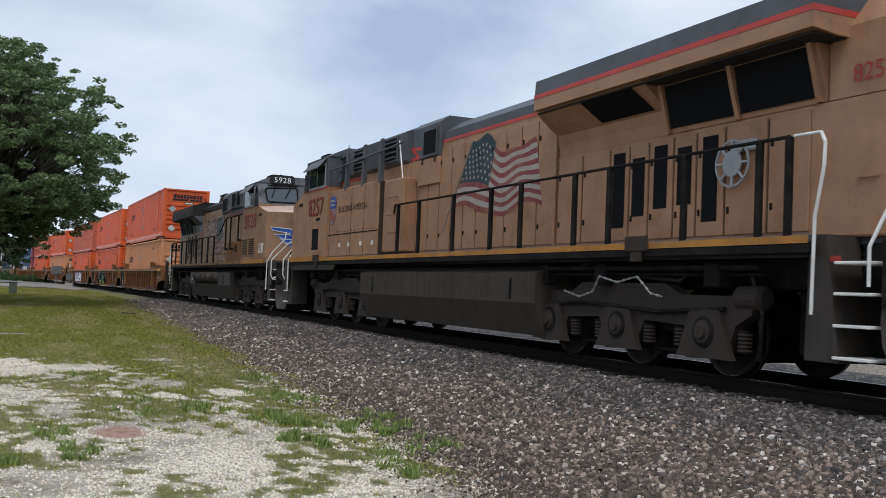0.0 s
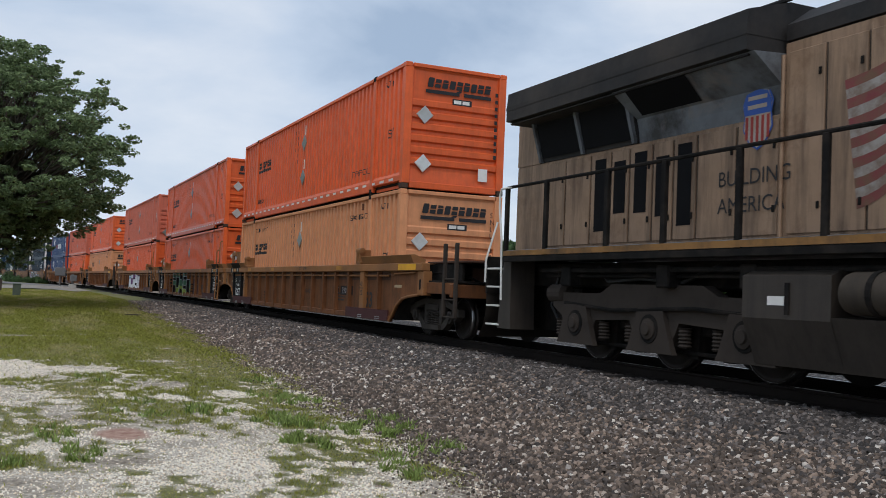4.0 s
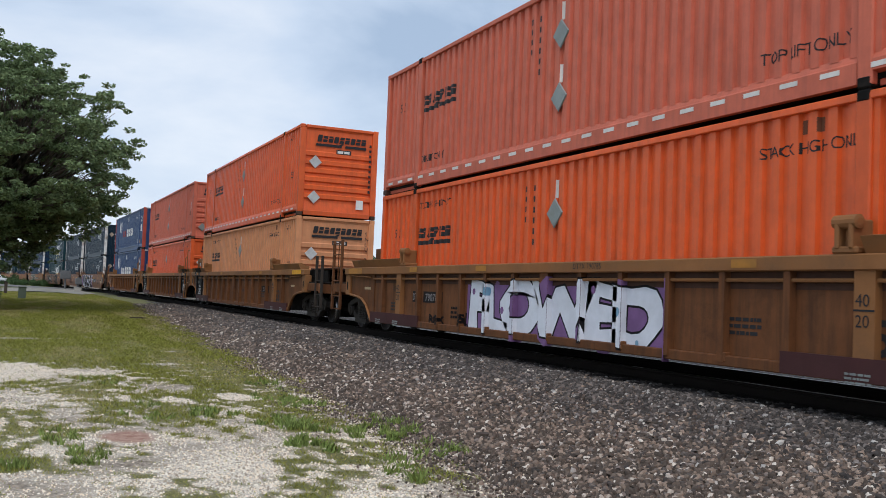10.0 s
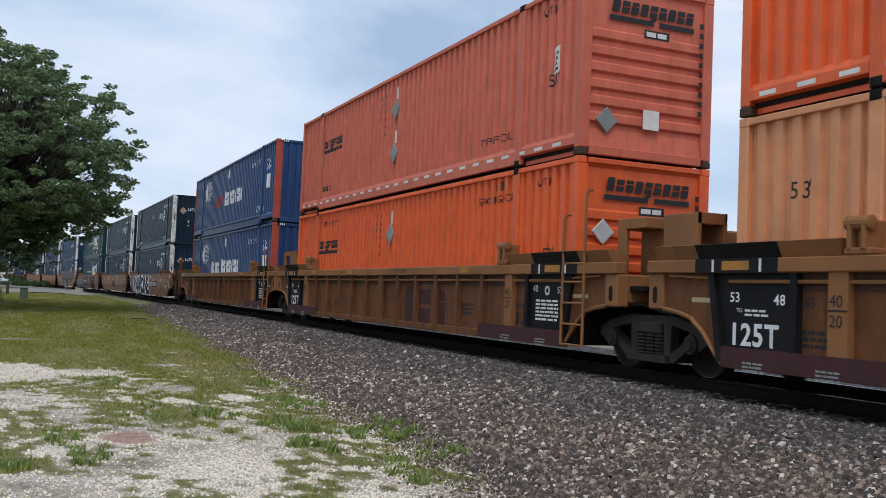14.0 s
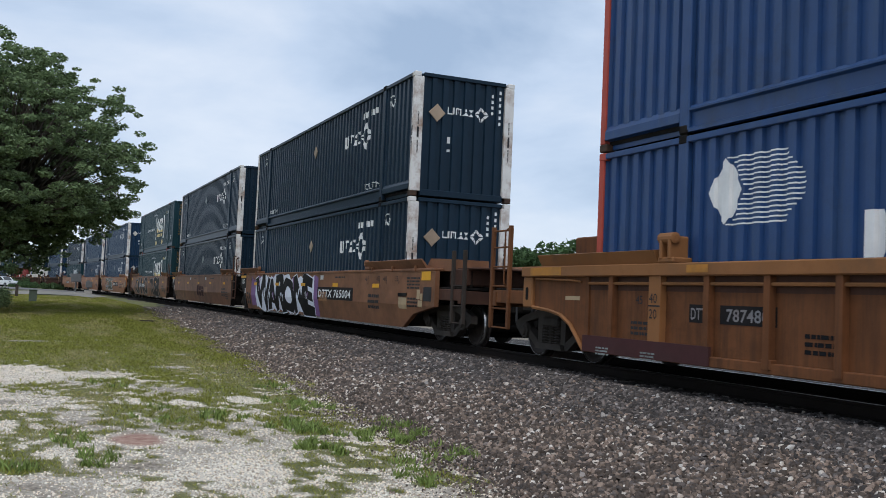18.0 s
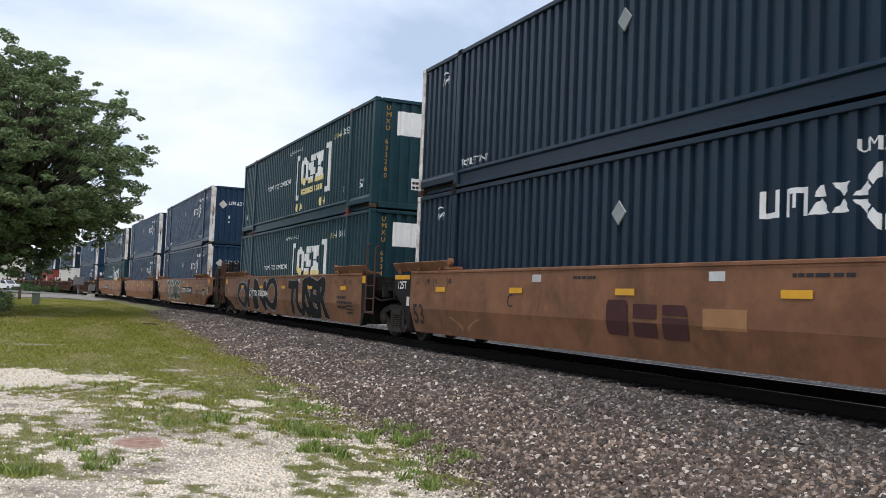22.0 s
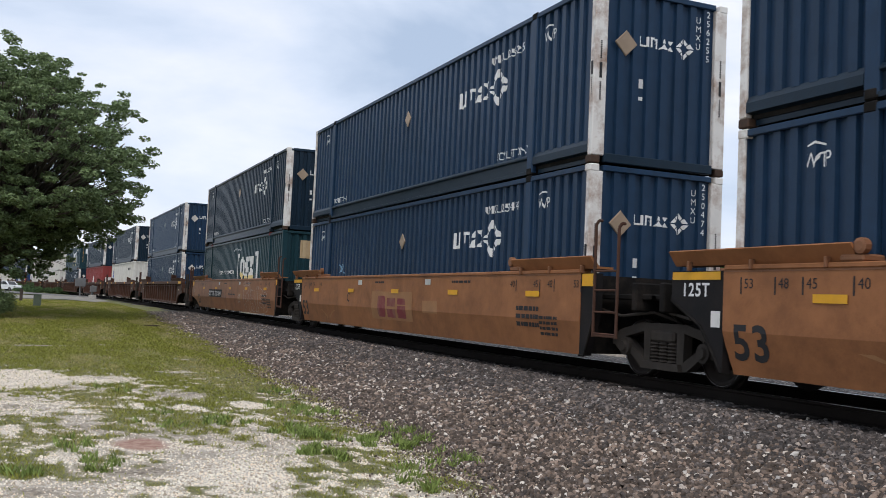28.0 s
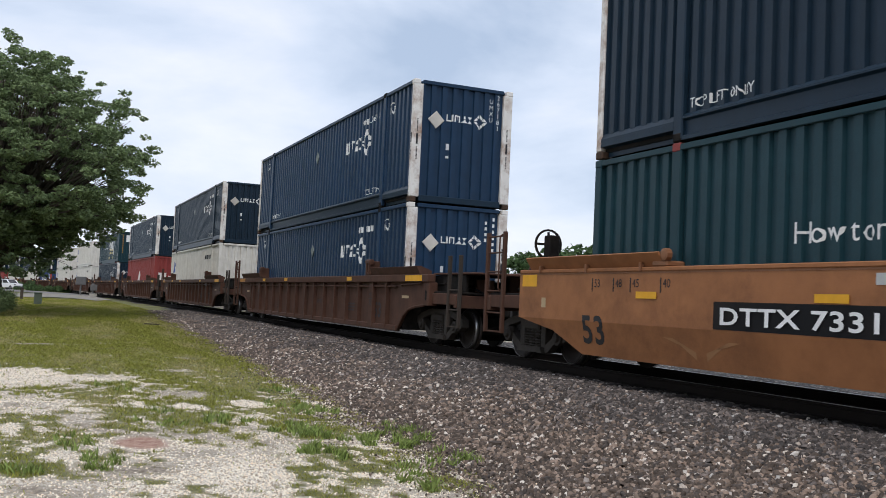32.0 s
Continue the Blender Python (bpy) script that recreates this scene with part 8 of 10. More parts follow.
    part("cabinet_step", Shape().box(1.9, 3.10, 1.02, 1.36, DECK + 0.06, 3.42, 0.03), y_paint, t)
    part("cabinet_seam", Shape().box(3.16, 6.12 + k0, 1.461, 1.467, 2.27, 2.295), M["under"], t)
    for z in (1.95,):
        for x in (3.4, 4.2, 5.1, 5.8):
            part("jack_pad", Shape().box(x, x + 0.12, 1.461, 1.475, z, z + 0.1), M["reflector"], t)
    for x in (3.2, 4.35, 5.6):
        part("walkway_post", Shape().prism([(1.36, 3.40), (1.47, 3.40), (1.47, 3.62), (1.44, 4.42), (1.38, 4.42)], "x", x - 0.07, x + 0.07), grey, t)
    for x in (4.1, 5.05, 6.0 + k0):
        part("panel_seam", Shape().box(x - 0.006, x + 0.006, 1.461, 1.466, DECK + 0.05, 3.42), M["sill_brown"], t)
    for k in range(11):
        part("seam_bolt", Shape().box(3.35 + 0.27 * k, 3.38 + 0.27 * k, 1.461, 1.474, 2.33, 2.36), M["sill_brown"], t)
    part("end_post", Shape().box(3.11, 3.15, 1.30, 1.44, DECK + 0.02, 3.42), M["sill_brown"], t)
    part("small_door", Shape().box(0.62, 1.75, 1.02, 1.10, 3.20, 3.77, 0.012), y_paint, t)
    for x in (0.85, 1.5):
        part("hinge", Shape().box(x - 0.035, x + 0.035, 1.10, 1.115, 3.66, 3.80), M["sill_brown"], t)
    part("upper_panel", Shape().box(1.76, 2.2, 1.0, 1.083, 3.3, 3.795, 0.006), y_paint, t)
    for z in (2.2, 2.6, 3.0):
        part("grab_iron", Shape().pipe([(2.2, 1.36, z), (2.2, 1.46, z), (2.62, 1.46, z), (2.62, 1.36, z)], 0.016), y_paint, t)
    for a, b, z0, z1 in ((3.32, 3.82, 2.14, 2.40), (4.71, 5.21, 2.14, 2.40)):
        d = part("louvred_door", Shape().box(a - 0.05, b + 0.05, -1.15, -1.12, z0 - 0.05, z1 + 0.05, 0.008), M["rust_panel"] if worn else y_paint, t)
        k = z0
        while k < z1:
            part("louvre", Shape().box(a, b, -1.19, -1.15, k, k + 0.03), M["tank" if worn else "loco_yellow"], d)
            k += 0.058
    for a, b in ((2.15, 2.76), (2.80, 4.23), (4.27, 5.1), (5.14, 6.12 + k0)):
        part("hood_panel", Shape().box(a, b, -1.145, -1.02, 2.54, 3.56, 0.008), y_paint, t)
    for a, b in ((1.85, 2.76), (2.78, 4.24), (4.26, 5.62), (5.64, 6.13)):
        part("lower_panel", Shape().box(a, b, -1.142, -1.0, DECK + 0.04, 2.52, 0.008), M["rust_panel"] if worn else y_paint, t, "rust-stained lower panel")
    # cab
    cw, c0, c1, top = 1.50, 6.15 + k0, 8.45 + k0, 4.42
    part("cab", Shape().prism([(c0, DECK), (c1, DECK), (c1, 3.66), (c1 - 0.28, top), (c0, top)], "y", -cw, cw), c_paint, t)
    part("cab_upper", Shape().prism([(c0 - 0.012, 3.62), (c1 + 0.004, 3.66), (c1 - 0.27, top + 0.01), (c0 - 0.012, top + 0.01)], "y", -cw - 0.006, cw + 0.006), grey, t)
    part("cab_roof", Shape().prism([(-cw - 0.02, top), (cw + 0.02, top), (cw - 0.5, 4.68), (-cw + 0.5, 4.68)], "x", c0 - 0.05, c1 - 0.22), grey, t)
    part("roof_unit", Shape().box(c0 + 0.3, c0 + 1.4, -0.5, 0.5, 4.66, 4.74, 0.03), grey, t)
    part("antenna", Shape().rod((c0 + 0.8, 0.7, 4.6), (c0 + 0.8, 0.7, 4.9), 0.012).rod((c1 - 0.7, -0.6, 4.6), (c1 - 0.7, -0.6, 4.84), 0.01), M["under"], t)
    # nose
    n0 = 9.55 + k0
    plan = [(c1 - 0.05, -1.49), (n0, -1.48), (n0 + 0.20, -0.72), (n0 + 0.22, 0.0), (n0 + 0.20, 0.72), (n0, 1.48), (c1 - 0.05, 1.49)]
    crest = lambda x, y: 3.66 - (x - c1) * 0.22 - abs(y) * 0.07
    n = len(plan)
    v = [(x, y, DECK) for x, y in plan] + [(x, y, crest(x, y)) for x, y in plan] + [(c1 - 0.05, 0.0, 3.70), (n0 - 0.12, 0.0, 3.50)]
    fc = [(i, i + 1, n + i + 1, n + i) for i in range(n - 1)] + [(n, n + 1, n + 2, 2 * n + 1, 2 * n), (n + 6, n + 5, n + 4, 2 * n + 1, 2 * n), (n + 2, n + 3, 2 * n + 1), (n + 3, n + 4, 2 * n + 1)]
    part("nose", Shape().add(v, fc), c_paint, t)
    if worn:
        crown = [(x, y, z + 0.005) for x, y, z in v[n:]]
        part("nose_top", Shape().add(crown, [(0, 1, 2, n + 1, n), (6, 5, 4, n + 1, n), (2, 3, n + 1), (3, 4, n + 1)]), M["bleached"], t, "sun-bleached paint on top of the nose")
    fx = n0 + 0.235
    for z in (2.78, 3.12):
        part("grab_iron", Shape().pipe([(fx - 0.05, -0.66, z), (fx + 0.04, -0.64, z), (fx + 0.05, -0.27, z), (fx - 0.03, -0.25, z)], 0.016), c_paint, t)
    for s in (-1, 1):
        # side windows
        w0 = c0 + 0.28
        y0, y1 = sorted((s * (cw + 0.007), s * (cw + 0.03)))
        part("window_frame", Shape().box(w0 - 0.05, w0 + 1.42, y0, y1, 3.60, 4.26, 0.01), M["frame_grey"], t)
        for a, b in ((w0, w0 + 0.64), (w0 + 0.70, w0 + 1.36)):
            part("window_pane", Shape().box(a, b, min(s * (cw + 0.031), s * (cw + 0.036)), max(s * (cw + 0.031), s * (cw + 0.036)), 3.66, 4.20), M["glass"], t, "dark side window pane")
        part("window_pane", Shape().prism([(w0 + 1.48, 3.58), (w0 + 1.92, 3.60), (w0 + 1.70, 4.28), (w0 + 1.48, 4.28)], "y", min(s * (cw + 0.008), s * (cw + 0.016)), max(s * (cw + 0.008), s * (cw + 0.016))), M["glass"], t, "front quarter window")
        part("sun_visor", Shape().add([(w0 - 0.05, s * (cw + 0.01), 4.40), (w0 + 1.3, s * (cw + 0.01), 4.40), (w0 + 1.3, s * (cw + 0.26), 4.12), (w0 - 0.05, s * (cw + 0.26), 4.12), (w0 - 0.05, s * (cw + 0.01), 4.37), (w0 + 1.3, s * (cw + 0.01), 4.37), (w0 + 1.3, s * (cw + 0.26), 4.09), (w0 - 0.05, s * (cw + 0.26), 4.09)], [(0, 1, 2, 3), (4, 5, 6, 7), (0, 1, 5, 4), (1, 2, 6, 5), (2, 3, 7, 6), (3, 0, 4, 7)]), grey, t)
        part("mirror", Shape().box(w0 + 1.40, w0 + 1.44, min(s * (cw + 0.02), s * (cw + 0.16)), max(s * (cw + 0.02), s * (cw + 0.16)), 3.62, 4.05, 0.008), grey, t)
        part("rear_window", Shape().box(c0 - 0.66, c0 - 0.14, min(s * 1.205, s * 1.215), max(s * 1.205, s * 1.215), 3.72, 4.36, 0.05), M["glass"], t, "rounded window behind the cab")
        if not worn:
            part("blower_stripe", Shape().box(5.2, c0 - 0.02, min(s * 1.124, s * 1.128), max(s * 1.124, s * 1.128), 3.68, 3.76), M["loco_red"], t)
        vx = 7.6 if not worn else None
        if vx:
            part("cab_vent", Shape().box(vx, vx + 0.58, min(s * (cw + 0.001), s * (cw + 0.008)), max(s * (cw + 0.001), s * (cw + 0.008)), 1.92, 2.5), M["grille"], t, "black cab vent grille")
            part("cab_panel", Shape().box(7.1, 9.1, min(s * cw, s * (cw + 0.006)), max(s * cw, s * (cw + 0.006)), 1.84, 2.62, 0.004), c_paint, t)
            part("cab_slot", Shape().box(7.55, 7.85, min(s * (cw + 0.001), s * (cw + 0.01)), max(s * (cw + 0.001), s * (cw + 0.01)), 2.72, 2.79), M["grille"], t)
        else:
            for a in (6.3, 7.28):
                d = part("louvred_door", Shape().box(a, a + 0.86, min(s * cw, s * (cw + 0.02)), max(s * cw, s * (cw + 0.02)), 1.86, 2.55, 0.008), c_paint, t)
                for k in range(8):
                    part("louvre", Shape().box(a + 0.1, a + 0.76, min(s * (cw + 0.021), s * (cw + 0.05)), max(s * (cw + 0.021), s * (cw + 0.05)), 1.93 + 0.072 * k, 1.962 + 0.072 * k), M["truck_steel"], d)
            for a in (8.62, 8.98):
                part("paint_patch", Shape().box(a, a + 0.3, min(s * 1.49, s * 1.497), max(s * 1.49, s * 1.497), 1.95, 2.28), M["post_white"], t, "square of paler paint")
        for a in (c1 + 0.1, c1 + 0.28):
            part("marker_lamp", Shape().box(a, a + 0.12, min(s * 1.485, s * 1.51), max(s * 1.485, s * 1.51), 3.22, 3.30, 0.01), M["under"], t)
        part("cab_stripe", Shape().box(c0, c1, min(s * (cw + 0.008), s * (cw + 0.012)), max(s * (cw + 0.008), s * (cw + 0.012)), 3.57, 3.63), M["flag_red" if worn else "loco_red"], t)
        # windscreens
        v = []
        for yy, zz in ((0.13, 3.76), (1.20, 3.74), (1.26, 4.22), (0.13, 4.30)):
            v.append((c1 - (zz - 3.66) * 0.37 + 0.012, s * yy, zz))
        v = rounded(v, 0.2)
        part("windscreen", Shape().add(v, [tuple(range(len(v)))]), M["screen_glass"], t, "sloping windscreen")
        part("windscreen_frame", Shape().pipe(v + v[:1], 0.03), M["under"], t)
        for a, b in ((0.35, 0.58), (0.88, 1.05)):
            part("wiper", Shape().pipe([(c1 - 0.20, s * a, 4.36), (c1 - 0.17, s * (a + 0.05), 4.22), (c1 - 0.05, s * b, 3.90)], 0.017), M["under"], t)
        part("rain_gutter", Shape().pipe([(c1 - 0.22, s * 0.12, 4.37), (c1 - 0.22, s * 1.18, 4.33)], 0.02), M["under"], t)
        bx = c1 - 0.42
        edge = rounded([(0.0, s * 0.22, 4.38), (0.0, s * 1.12, 4.38), (0.0, s * 1.12, 4.72), (0.0, s * 0.22, 4.72)], 0.3)
        n = len(edge)
        part("number_board", Shape().add([(bx - 0.3, y, z) for _, y, z in edge] + [(bx + 0.2, y, z) for _, y, z in edge], [tuple(range(n)), tuple(range(n, 2 * n))] + [(i, (i + 1) % n, n + (i + 1) % n, n + i) for i in range(n)]), M["under"], t)
        part("number_glass", Shape().add([(bx + 0.204, s * 0.67 + (y - s * 0.67) * 0.92, 4.55 + (z - 4.55) * 0.80) for _, y, z in edge], [tuple(range(n))]), M["black"], t, "dark number board glass")
        w = text_flat(number, 0.20, 1.12)
        k = wide(w[0])
        part("number", Shape().add([(bx + 0.210, (s * 0.67) - k / 2 + a, 4.45 + b) for a, b in w[0]], w[1]), M["white"], t)
        # wings of the emblem on the nose
        front = lambda y, lift: (fx - 0.012 * min(y, 0.72) / 0.72 - 0.262 * max(0.0, y - 0.72) + lift)
        for quad in FEATHERS:
            my, mz = sum(p[0] for p in quad) / 4, sum(p[1] for p in quad) / 4
            edge = [(my + (p[0] - my) * 1.04 + math.copysign(0.012, p[0] - my), mz + (p[1] - mz) * 1.0 + math.copysign(0.028, p[1] - mz)) for p in quad]
            for name, pts, key, lift, text in (("wing_outline", edge, "emblem_white", 0.006, "white outline of the wing"), ("wing_mark", quad, "loco_blue", 0.010, "blue wing emblem on the nose")):
                pts = [pts[0], ((pts[0][0] + pts[1][0]) / 2, (pts[0][1] + pts[1][1]) / 2), pts[1], pts[2], ((pts[2][0] + pts[3][0]) / 2, (pts[2][1] + pts[3][1]) / 2), pts[3]]
                part(name, Shape().add([(front(y, lift), s * y, z) for y, z in pts], [(0, 1, 4, 5), (1, 2, 3, 4)]), M[key], t, text)
        # numbers on the cab side, to be read from outside
        w = text_flat(number, 0.50, 1.0)
        w = ([(a * (1.34 if worn else 1.0), b) for a, b in w[0]], w[1])
        k = wide(w[0])
        xc = 7.24 if worn else 7.96
        part("number", Shape().add([(xc - s * (a - k / 2), s * (cw + 0.014), 2.88 + b) for a, b in w[0]], w[1]), M["logo_red"], t, "large red number on the cab side")
        part("number_shadow", Shape().add([(xc - s * (a - k / 2) - s * 0.022, s * (cw + 0.011), 2.862 + b) for a, b in w[0]], w[1]), M["black"], t)
    part("headlight", Shape().box(n0, fx + 0.05, -0.17, 0.17, 2.84, 3.34, 0.03), M["under"], t, "dark twin headlight housing")
    for z in (2.965, 3.21):
        part("lamp_rim", Shape().lathe((fx + 0.05, 0, z), "x", [(0, 0.118), (0.02, 0.118), (0.022, 0.10)], 18), M["under"], t)
        part("lamp_lens", Shape().lathe((fx + 0.052, 0, z), "x", [(0, 0.10), (0.012, 0.097), (0.03, 0.06), (0.036, 0.0)], 18), M["lens"], t, "clear round headlight lens", True)
    rim = [(-0.30, 2.74), (-0.16, 2.80), (0.0, 2.76), (0.16, 2.80), (0.30, 2.74), (0.29, 2.36), (0.17, 2.17), (0, 2.07), (-0.17, 2.17), (-0.29, 2.36)]
    part("shield_rim", Shape().prism([(a * 1.08, 2.44 + (b - 2.44) * 1.07) for a, b in rim], "x", fx + 0.004, fx + 0.014), M["emblem_white"], t)
    part("shield_mark", Shape().prism(rim, "x", fx + 0.010, fx + 0.017), M["loco_blue"], t, "blue and red shield emblem")
    part("shield_field", Shape().prism([(-0.285, 2.46), (0.285, 2.46), (0.27, 2.36), (0.16, 2.19), (0, 2.10), (-0.16, 2.19), (-0.27, 2.36)], "x", fx + 0.013, fx + 0.020), M["emblem_white"], t)
    for k in range(5):
        o = -0.22 + 0.11 * k
        part("shield_stripe", Shape().prism([(o - 0.026, 2.45), (o + 0.026, 2.45), (o + 0.026, 2.14 + 0.7 * abs(o)), (o - 0.026, 2.14 + 0.7 * abs(o))], "x", fx + 0.016, fx + 0.023), M["logo_red"], t)
    for q, h in ((2.63, 0.20), (2.53, 0.24)):
        part("shield_line", Shape().add(*(lambda w: ([(fx + 0.021, a, b) for a, b in w[0]], w[1]))(together(*[bar(-h + 0.095 * i, -h + 0.095 * i + 0.06, q, q + 0.065) for i in range(int(h / 0.0475))]))), M["emblem_white"], t)
    part("headlight", Shape().box(fx - 0.05, fx + 0.1, -0.7, -0.4, 1.78, 2.05, 0.03), M["under"], t)
    # emblem and slogan beside the number
    for s in (-1, 1):
        yy = 1.466 if s > 0 else -1.149
        xs = 6.5
        if s > 0 or worn:
            bx = xs if s > 0 else -4.41
            yb = yy if s > 0 else -(hy + 0.03)
            z0 = 2.72 if s > 0 else 3.0
            d = lambda k: (min(yb + s * 0.003 * k, yb + s * 0.003 * (k + 1)), max(yb + s * 0.003 * k, yb + s * 0.003 * (k + 1)))
            rim = [(-0.19, 0.56), (0.0, 0.60), (0.19, 0.56), (0.26, 0.40), (0.23, 0.26), (0.25, 0.08), (0.14, -0.10), (0.0, -0.18), (-0.14, -0.10), (-0.25, 0.08), (-0.23, 0.26), (-0.26, 0.40)]
            shape = lambda k: [(bx + a * k, z0 + 0.2 + (b - 0.2) * k) for a, b in rim]
            part("shield_rim", Shape().prism(shape(1.0), "y", *d(0)), M["loco_blue"], t, "shield emblem with blue top and red stripes")
            part("shield_field", Shape().prism(shape(0.92), "y", *d(1.5)), M["flag_white"], t)
            part("shield_top", Shape().prism([(bx + a * 0.93, z0 + b) for a, b in ((-0.24, 0.26), (-0.25, 0.40), (-0.18, 0.53), (0.0, 0.57), (0.18, 0.53), (0.25, 0.40), (0.24, 0.26))], "y", *d(3)), M["loco_blue"], t)
            for k in range(5):
                o = -0.18 + 0.09 * k
                part("shield_stripe", Shape().box(bx + o - 0.022, bx + o + 0.022, *d(3), z0 - 0.12 + 0.45 * abs(o), z0 + 0.24), M["logo_red"], t)
            for q in (0.33, 0.44):
                part("shield_line", Shape().box(bx - 0.16, bx + 0.16, *d(4.5), z0 + q, z0 + q + 0.05), M["flag_white"], t)
    w = text_flat("BUILDING AMERICA", 0.17, 1.02)
    part("slogan", Shape().add([(6.05 - a, 1.468, 2.84 + b) for a, b in w[0]], w[1]), M["black"], t)
    if worn:
        for k, word in enumerate(("BUILDING", "AMERICA")):
            w = text_flat(word, 0.2)
            part("slogan", Shape().add([(-5.1 + a, -(hy + 0.03), 2.42 - 0.34 * k + b) for a, b in w[0]], w[1]), M["black"], t)
    if not worn:
        flag(t, 0.0, 0.0, 0.0, 0.0, hy + 0.027, 1, True, "", [(0.02, 2.58), (-0.80, 3.82), (-3.58, 2.40), (-3.30, 3.52)])
    flag(t, -3.1, 0.6, 2.0, 3.85, -(hy + 0.027), -1, True, "_worn") if worn else None
    # walkway handrails
    for s in (-1, 1):
        y = s * 1.5
        posts = [-9.6, -9.15, -7.84, -6.2, -5.3, -3.65, -2.58, -1.02, 0.65, 1.8] if s > 0 else ([-9.9, -8.6, -6.9, -5.6, -4.2, -2.9, -1.6, -0.3, 1.0] if worn else [-9.9, -8.6, -6.9, -5.6, -4.2, -2.9, -1.6, -0.3, 1.0, 2.6, 3.9])
        for x in posts:
            part("handrail_post", Shape().box(x - 0.045, x + 0.045, y - 0.03, y + 0.03, 1.55, 2.78, 0.008), M["under"], t)
        if s > 0 or not worn:
            part("handrail", Shape().pipe([(posts[0], y, 2.78), (posts[-1] + 0.2, y, 2.78), (posts[-1] + 0.5, y - s * 0.1, 2.62)], 0.024), M["under"], t)
        else:
            part("handrail", Shape().pipe([(posts[0], y, 2.78), (1.35, y, 2.80), (1.62, -1.42, 2.88), (1.68, -1.40, 2.95), (1.98, -1.29, 3.42), (2.12, -1.28, 3.48), (6.05, -1.28, 3.50)], 0.026), M["under"], t)
            for x, z in ((2.14, 2.2), (3.02, 2.2), (4.40, 2.5)):
                part("handrail_post", Shape().box(x - 0.035, x + 0.035, -1.30, -1.25, z, 3.49, 0.008).box(x - 0.02, x + 0.02, -1.26, -1.14, z, z + 0.08), M["under"], t)
        # stairwells at both ends
        for d in (-1, 1):
            x = d * 9.95 + (0.6 * k0 if d > 0 else 0.0)
            a, b = sorted((x, x + d * 0.04))
            part("stair_side", Shape().prism([(x - d * 0.1, 1.7), (x + d * 0.12, 1.7), (x + d * 0.32, 0.36), (x - d * 0.15, 0.36)], "y", min(s * 0.95, s * 1.42), max(s * 0.95, s * 1.42)), M["tank_dark"], t)
            for k, z in enumerate((0.42, 0.75, 1.08, 1.4)):
                a, b = sorted((x + d * 0.25, x + d * 0.72))
                part("stair_tread", Shape().box(a, b, min(s * 0.98, s * 1.45), max(s * 0.98, s * 1.45), z - 0.02, z + 0.012, 0.006), M["rail_white"], t, "white-edged step")
            part("stair_back", Shape().box(min(x + d * 0.2, x + d * 0.95), max(x + d * 0.2, x + d * 0.95), min(s * 0.9, s * 0.96), max(s * 0.9, s * 0.96), 0.36, 1.62), M["under"], t)
            if d < 0:
                part("grab_rail", Shape().pipe([(x + d * 0.03, s * 1.52, 0.85), (x + d * 0.06, s * 1.53, 1.87), (x + d * 0.17, s * 1.53, 2.40), (x + d * 0.18, s * 1.53, 2.66), (x + d * 0.12, s * 1.53, 2.77), (x - d * 0.28, s * 1.50, 2.78)], 0.019, 8), M["rail_white"], t, "white painted grab rail")
                part("grab_rail", Shape().pipe([(x + d * 0.72, s * 1.48, 1.15), (x + d * 0.72, s * 1.48, 1.55), (x + d * 0.86, s * 1.2, 2.25)], 0.019, 8), M["rail_white"], t, "white painted grab rail")
            else:
                part("stair_panel", Shape().prism([(x + d * 0.04, 1.68), (x + d * 0.60, 1.68), (x + d * 0.55, 0.92), (x + d * 0.10, 0.86)], "y", min(s * 1.452, s * 1.475), max(s * 1.452, s * 1.475)), M["tank_dark"], t, "grimy steel panel beside the steps")
                part("step_label", Shape().box(min(x + d * 0.2, x + d * 0.38), max(x + d * 0.2, x + d * 0.38), min(s * 1.476, s * 1.479), max(s * 1.476, s * 1.479), 1.47, 1.52), M["logo_red"], t)
                part("grab_rail", Shape().pipe([(x + d * 0.05, s * 1.52, 0.74), (x + d * 0.06, s * 1.52, 1.66), (x + d * 0.12, s * 1.36, 1.98), (x + d * 0.22, s * 1.00, 2.40), (x + d * 0.22, s * 0.97, 2.58), (x + d * 0.12, s * 0.96, 2.64)], 0.019, 8), M["rail_white"], t, "white painted grab rail")
                part("grab_rail", Shape().pipe([(x + d * 0.62, s * 1.34, 1.16), (x + d * 0.62, s * 1.46, 1.10), (x + d * 0.62, s * 1.52, 1.22), (x + d * 0.64, s * 1.52, 1.70), (x + d * 0.78, s * 1.08, 2.20), (x + d * 0.88, s * 0.72, 2.50), (x + d * 0.88, s * 0.70, 2.66), (x + d * 0.86, s * 0.1, 2.68)], 0.019, 8), M["rail_white"], t, "white painted grab rail")
    for d in (-1, 1):
        x = d * 10.75
        part("end_plate", Shape().box(min(x, x + d * 0.06), max(x, x + d * 0.06), -1.4, 1.4, 0.95, 1.62, 0.01), M["under"], t)
        v, f = [], []
        for i in range(9):
            y = -1.4 + 0.35 * i
            tip = 0.34 * (1 - abs(y) / 1.4) ** 0.8
            for k in range(7):
                q = k / 6
                v.append((x + d * (0.05 + tip * (0.35 + 0.65 * q) + 0.30 * (2 * q - 1) ** 2 * (0.35 + 0.65 * q) - 0.05), y, 1.42 - 1.26 * q))
        f = [(7 * i + k, 7 * i + k + 1, 7 * i + k + 8, 7 * i + k + 7) for i in range(8) for k in range(6)]
        part("pilot_plough", Shape().add(v, f), M["tank_dark"], t, "dark curved snow plough", True)
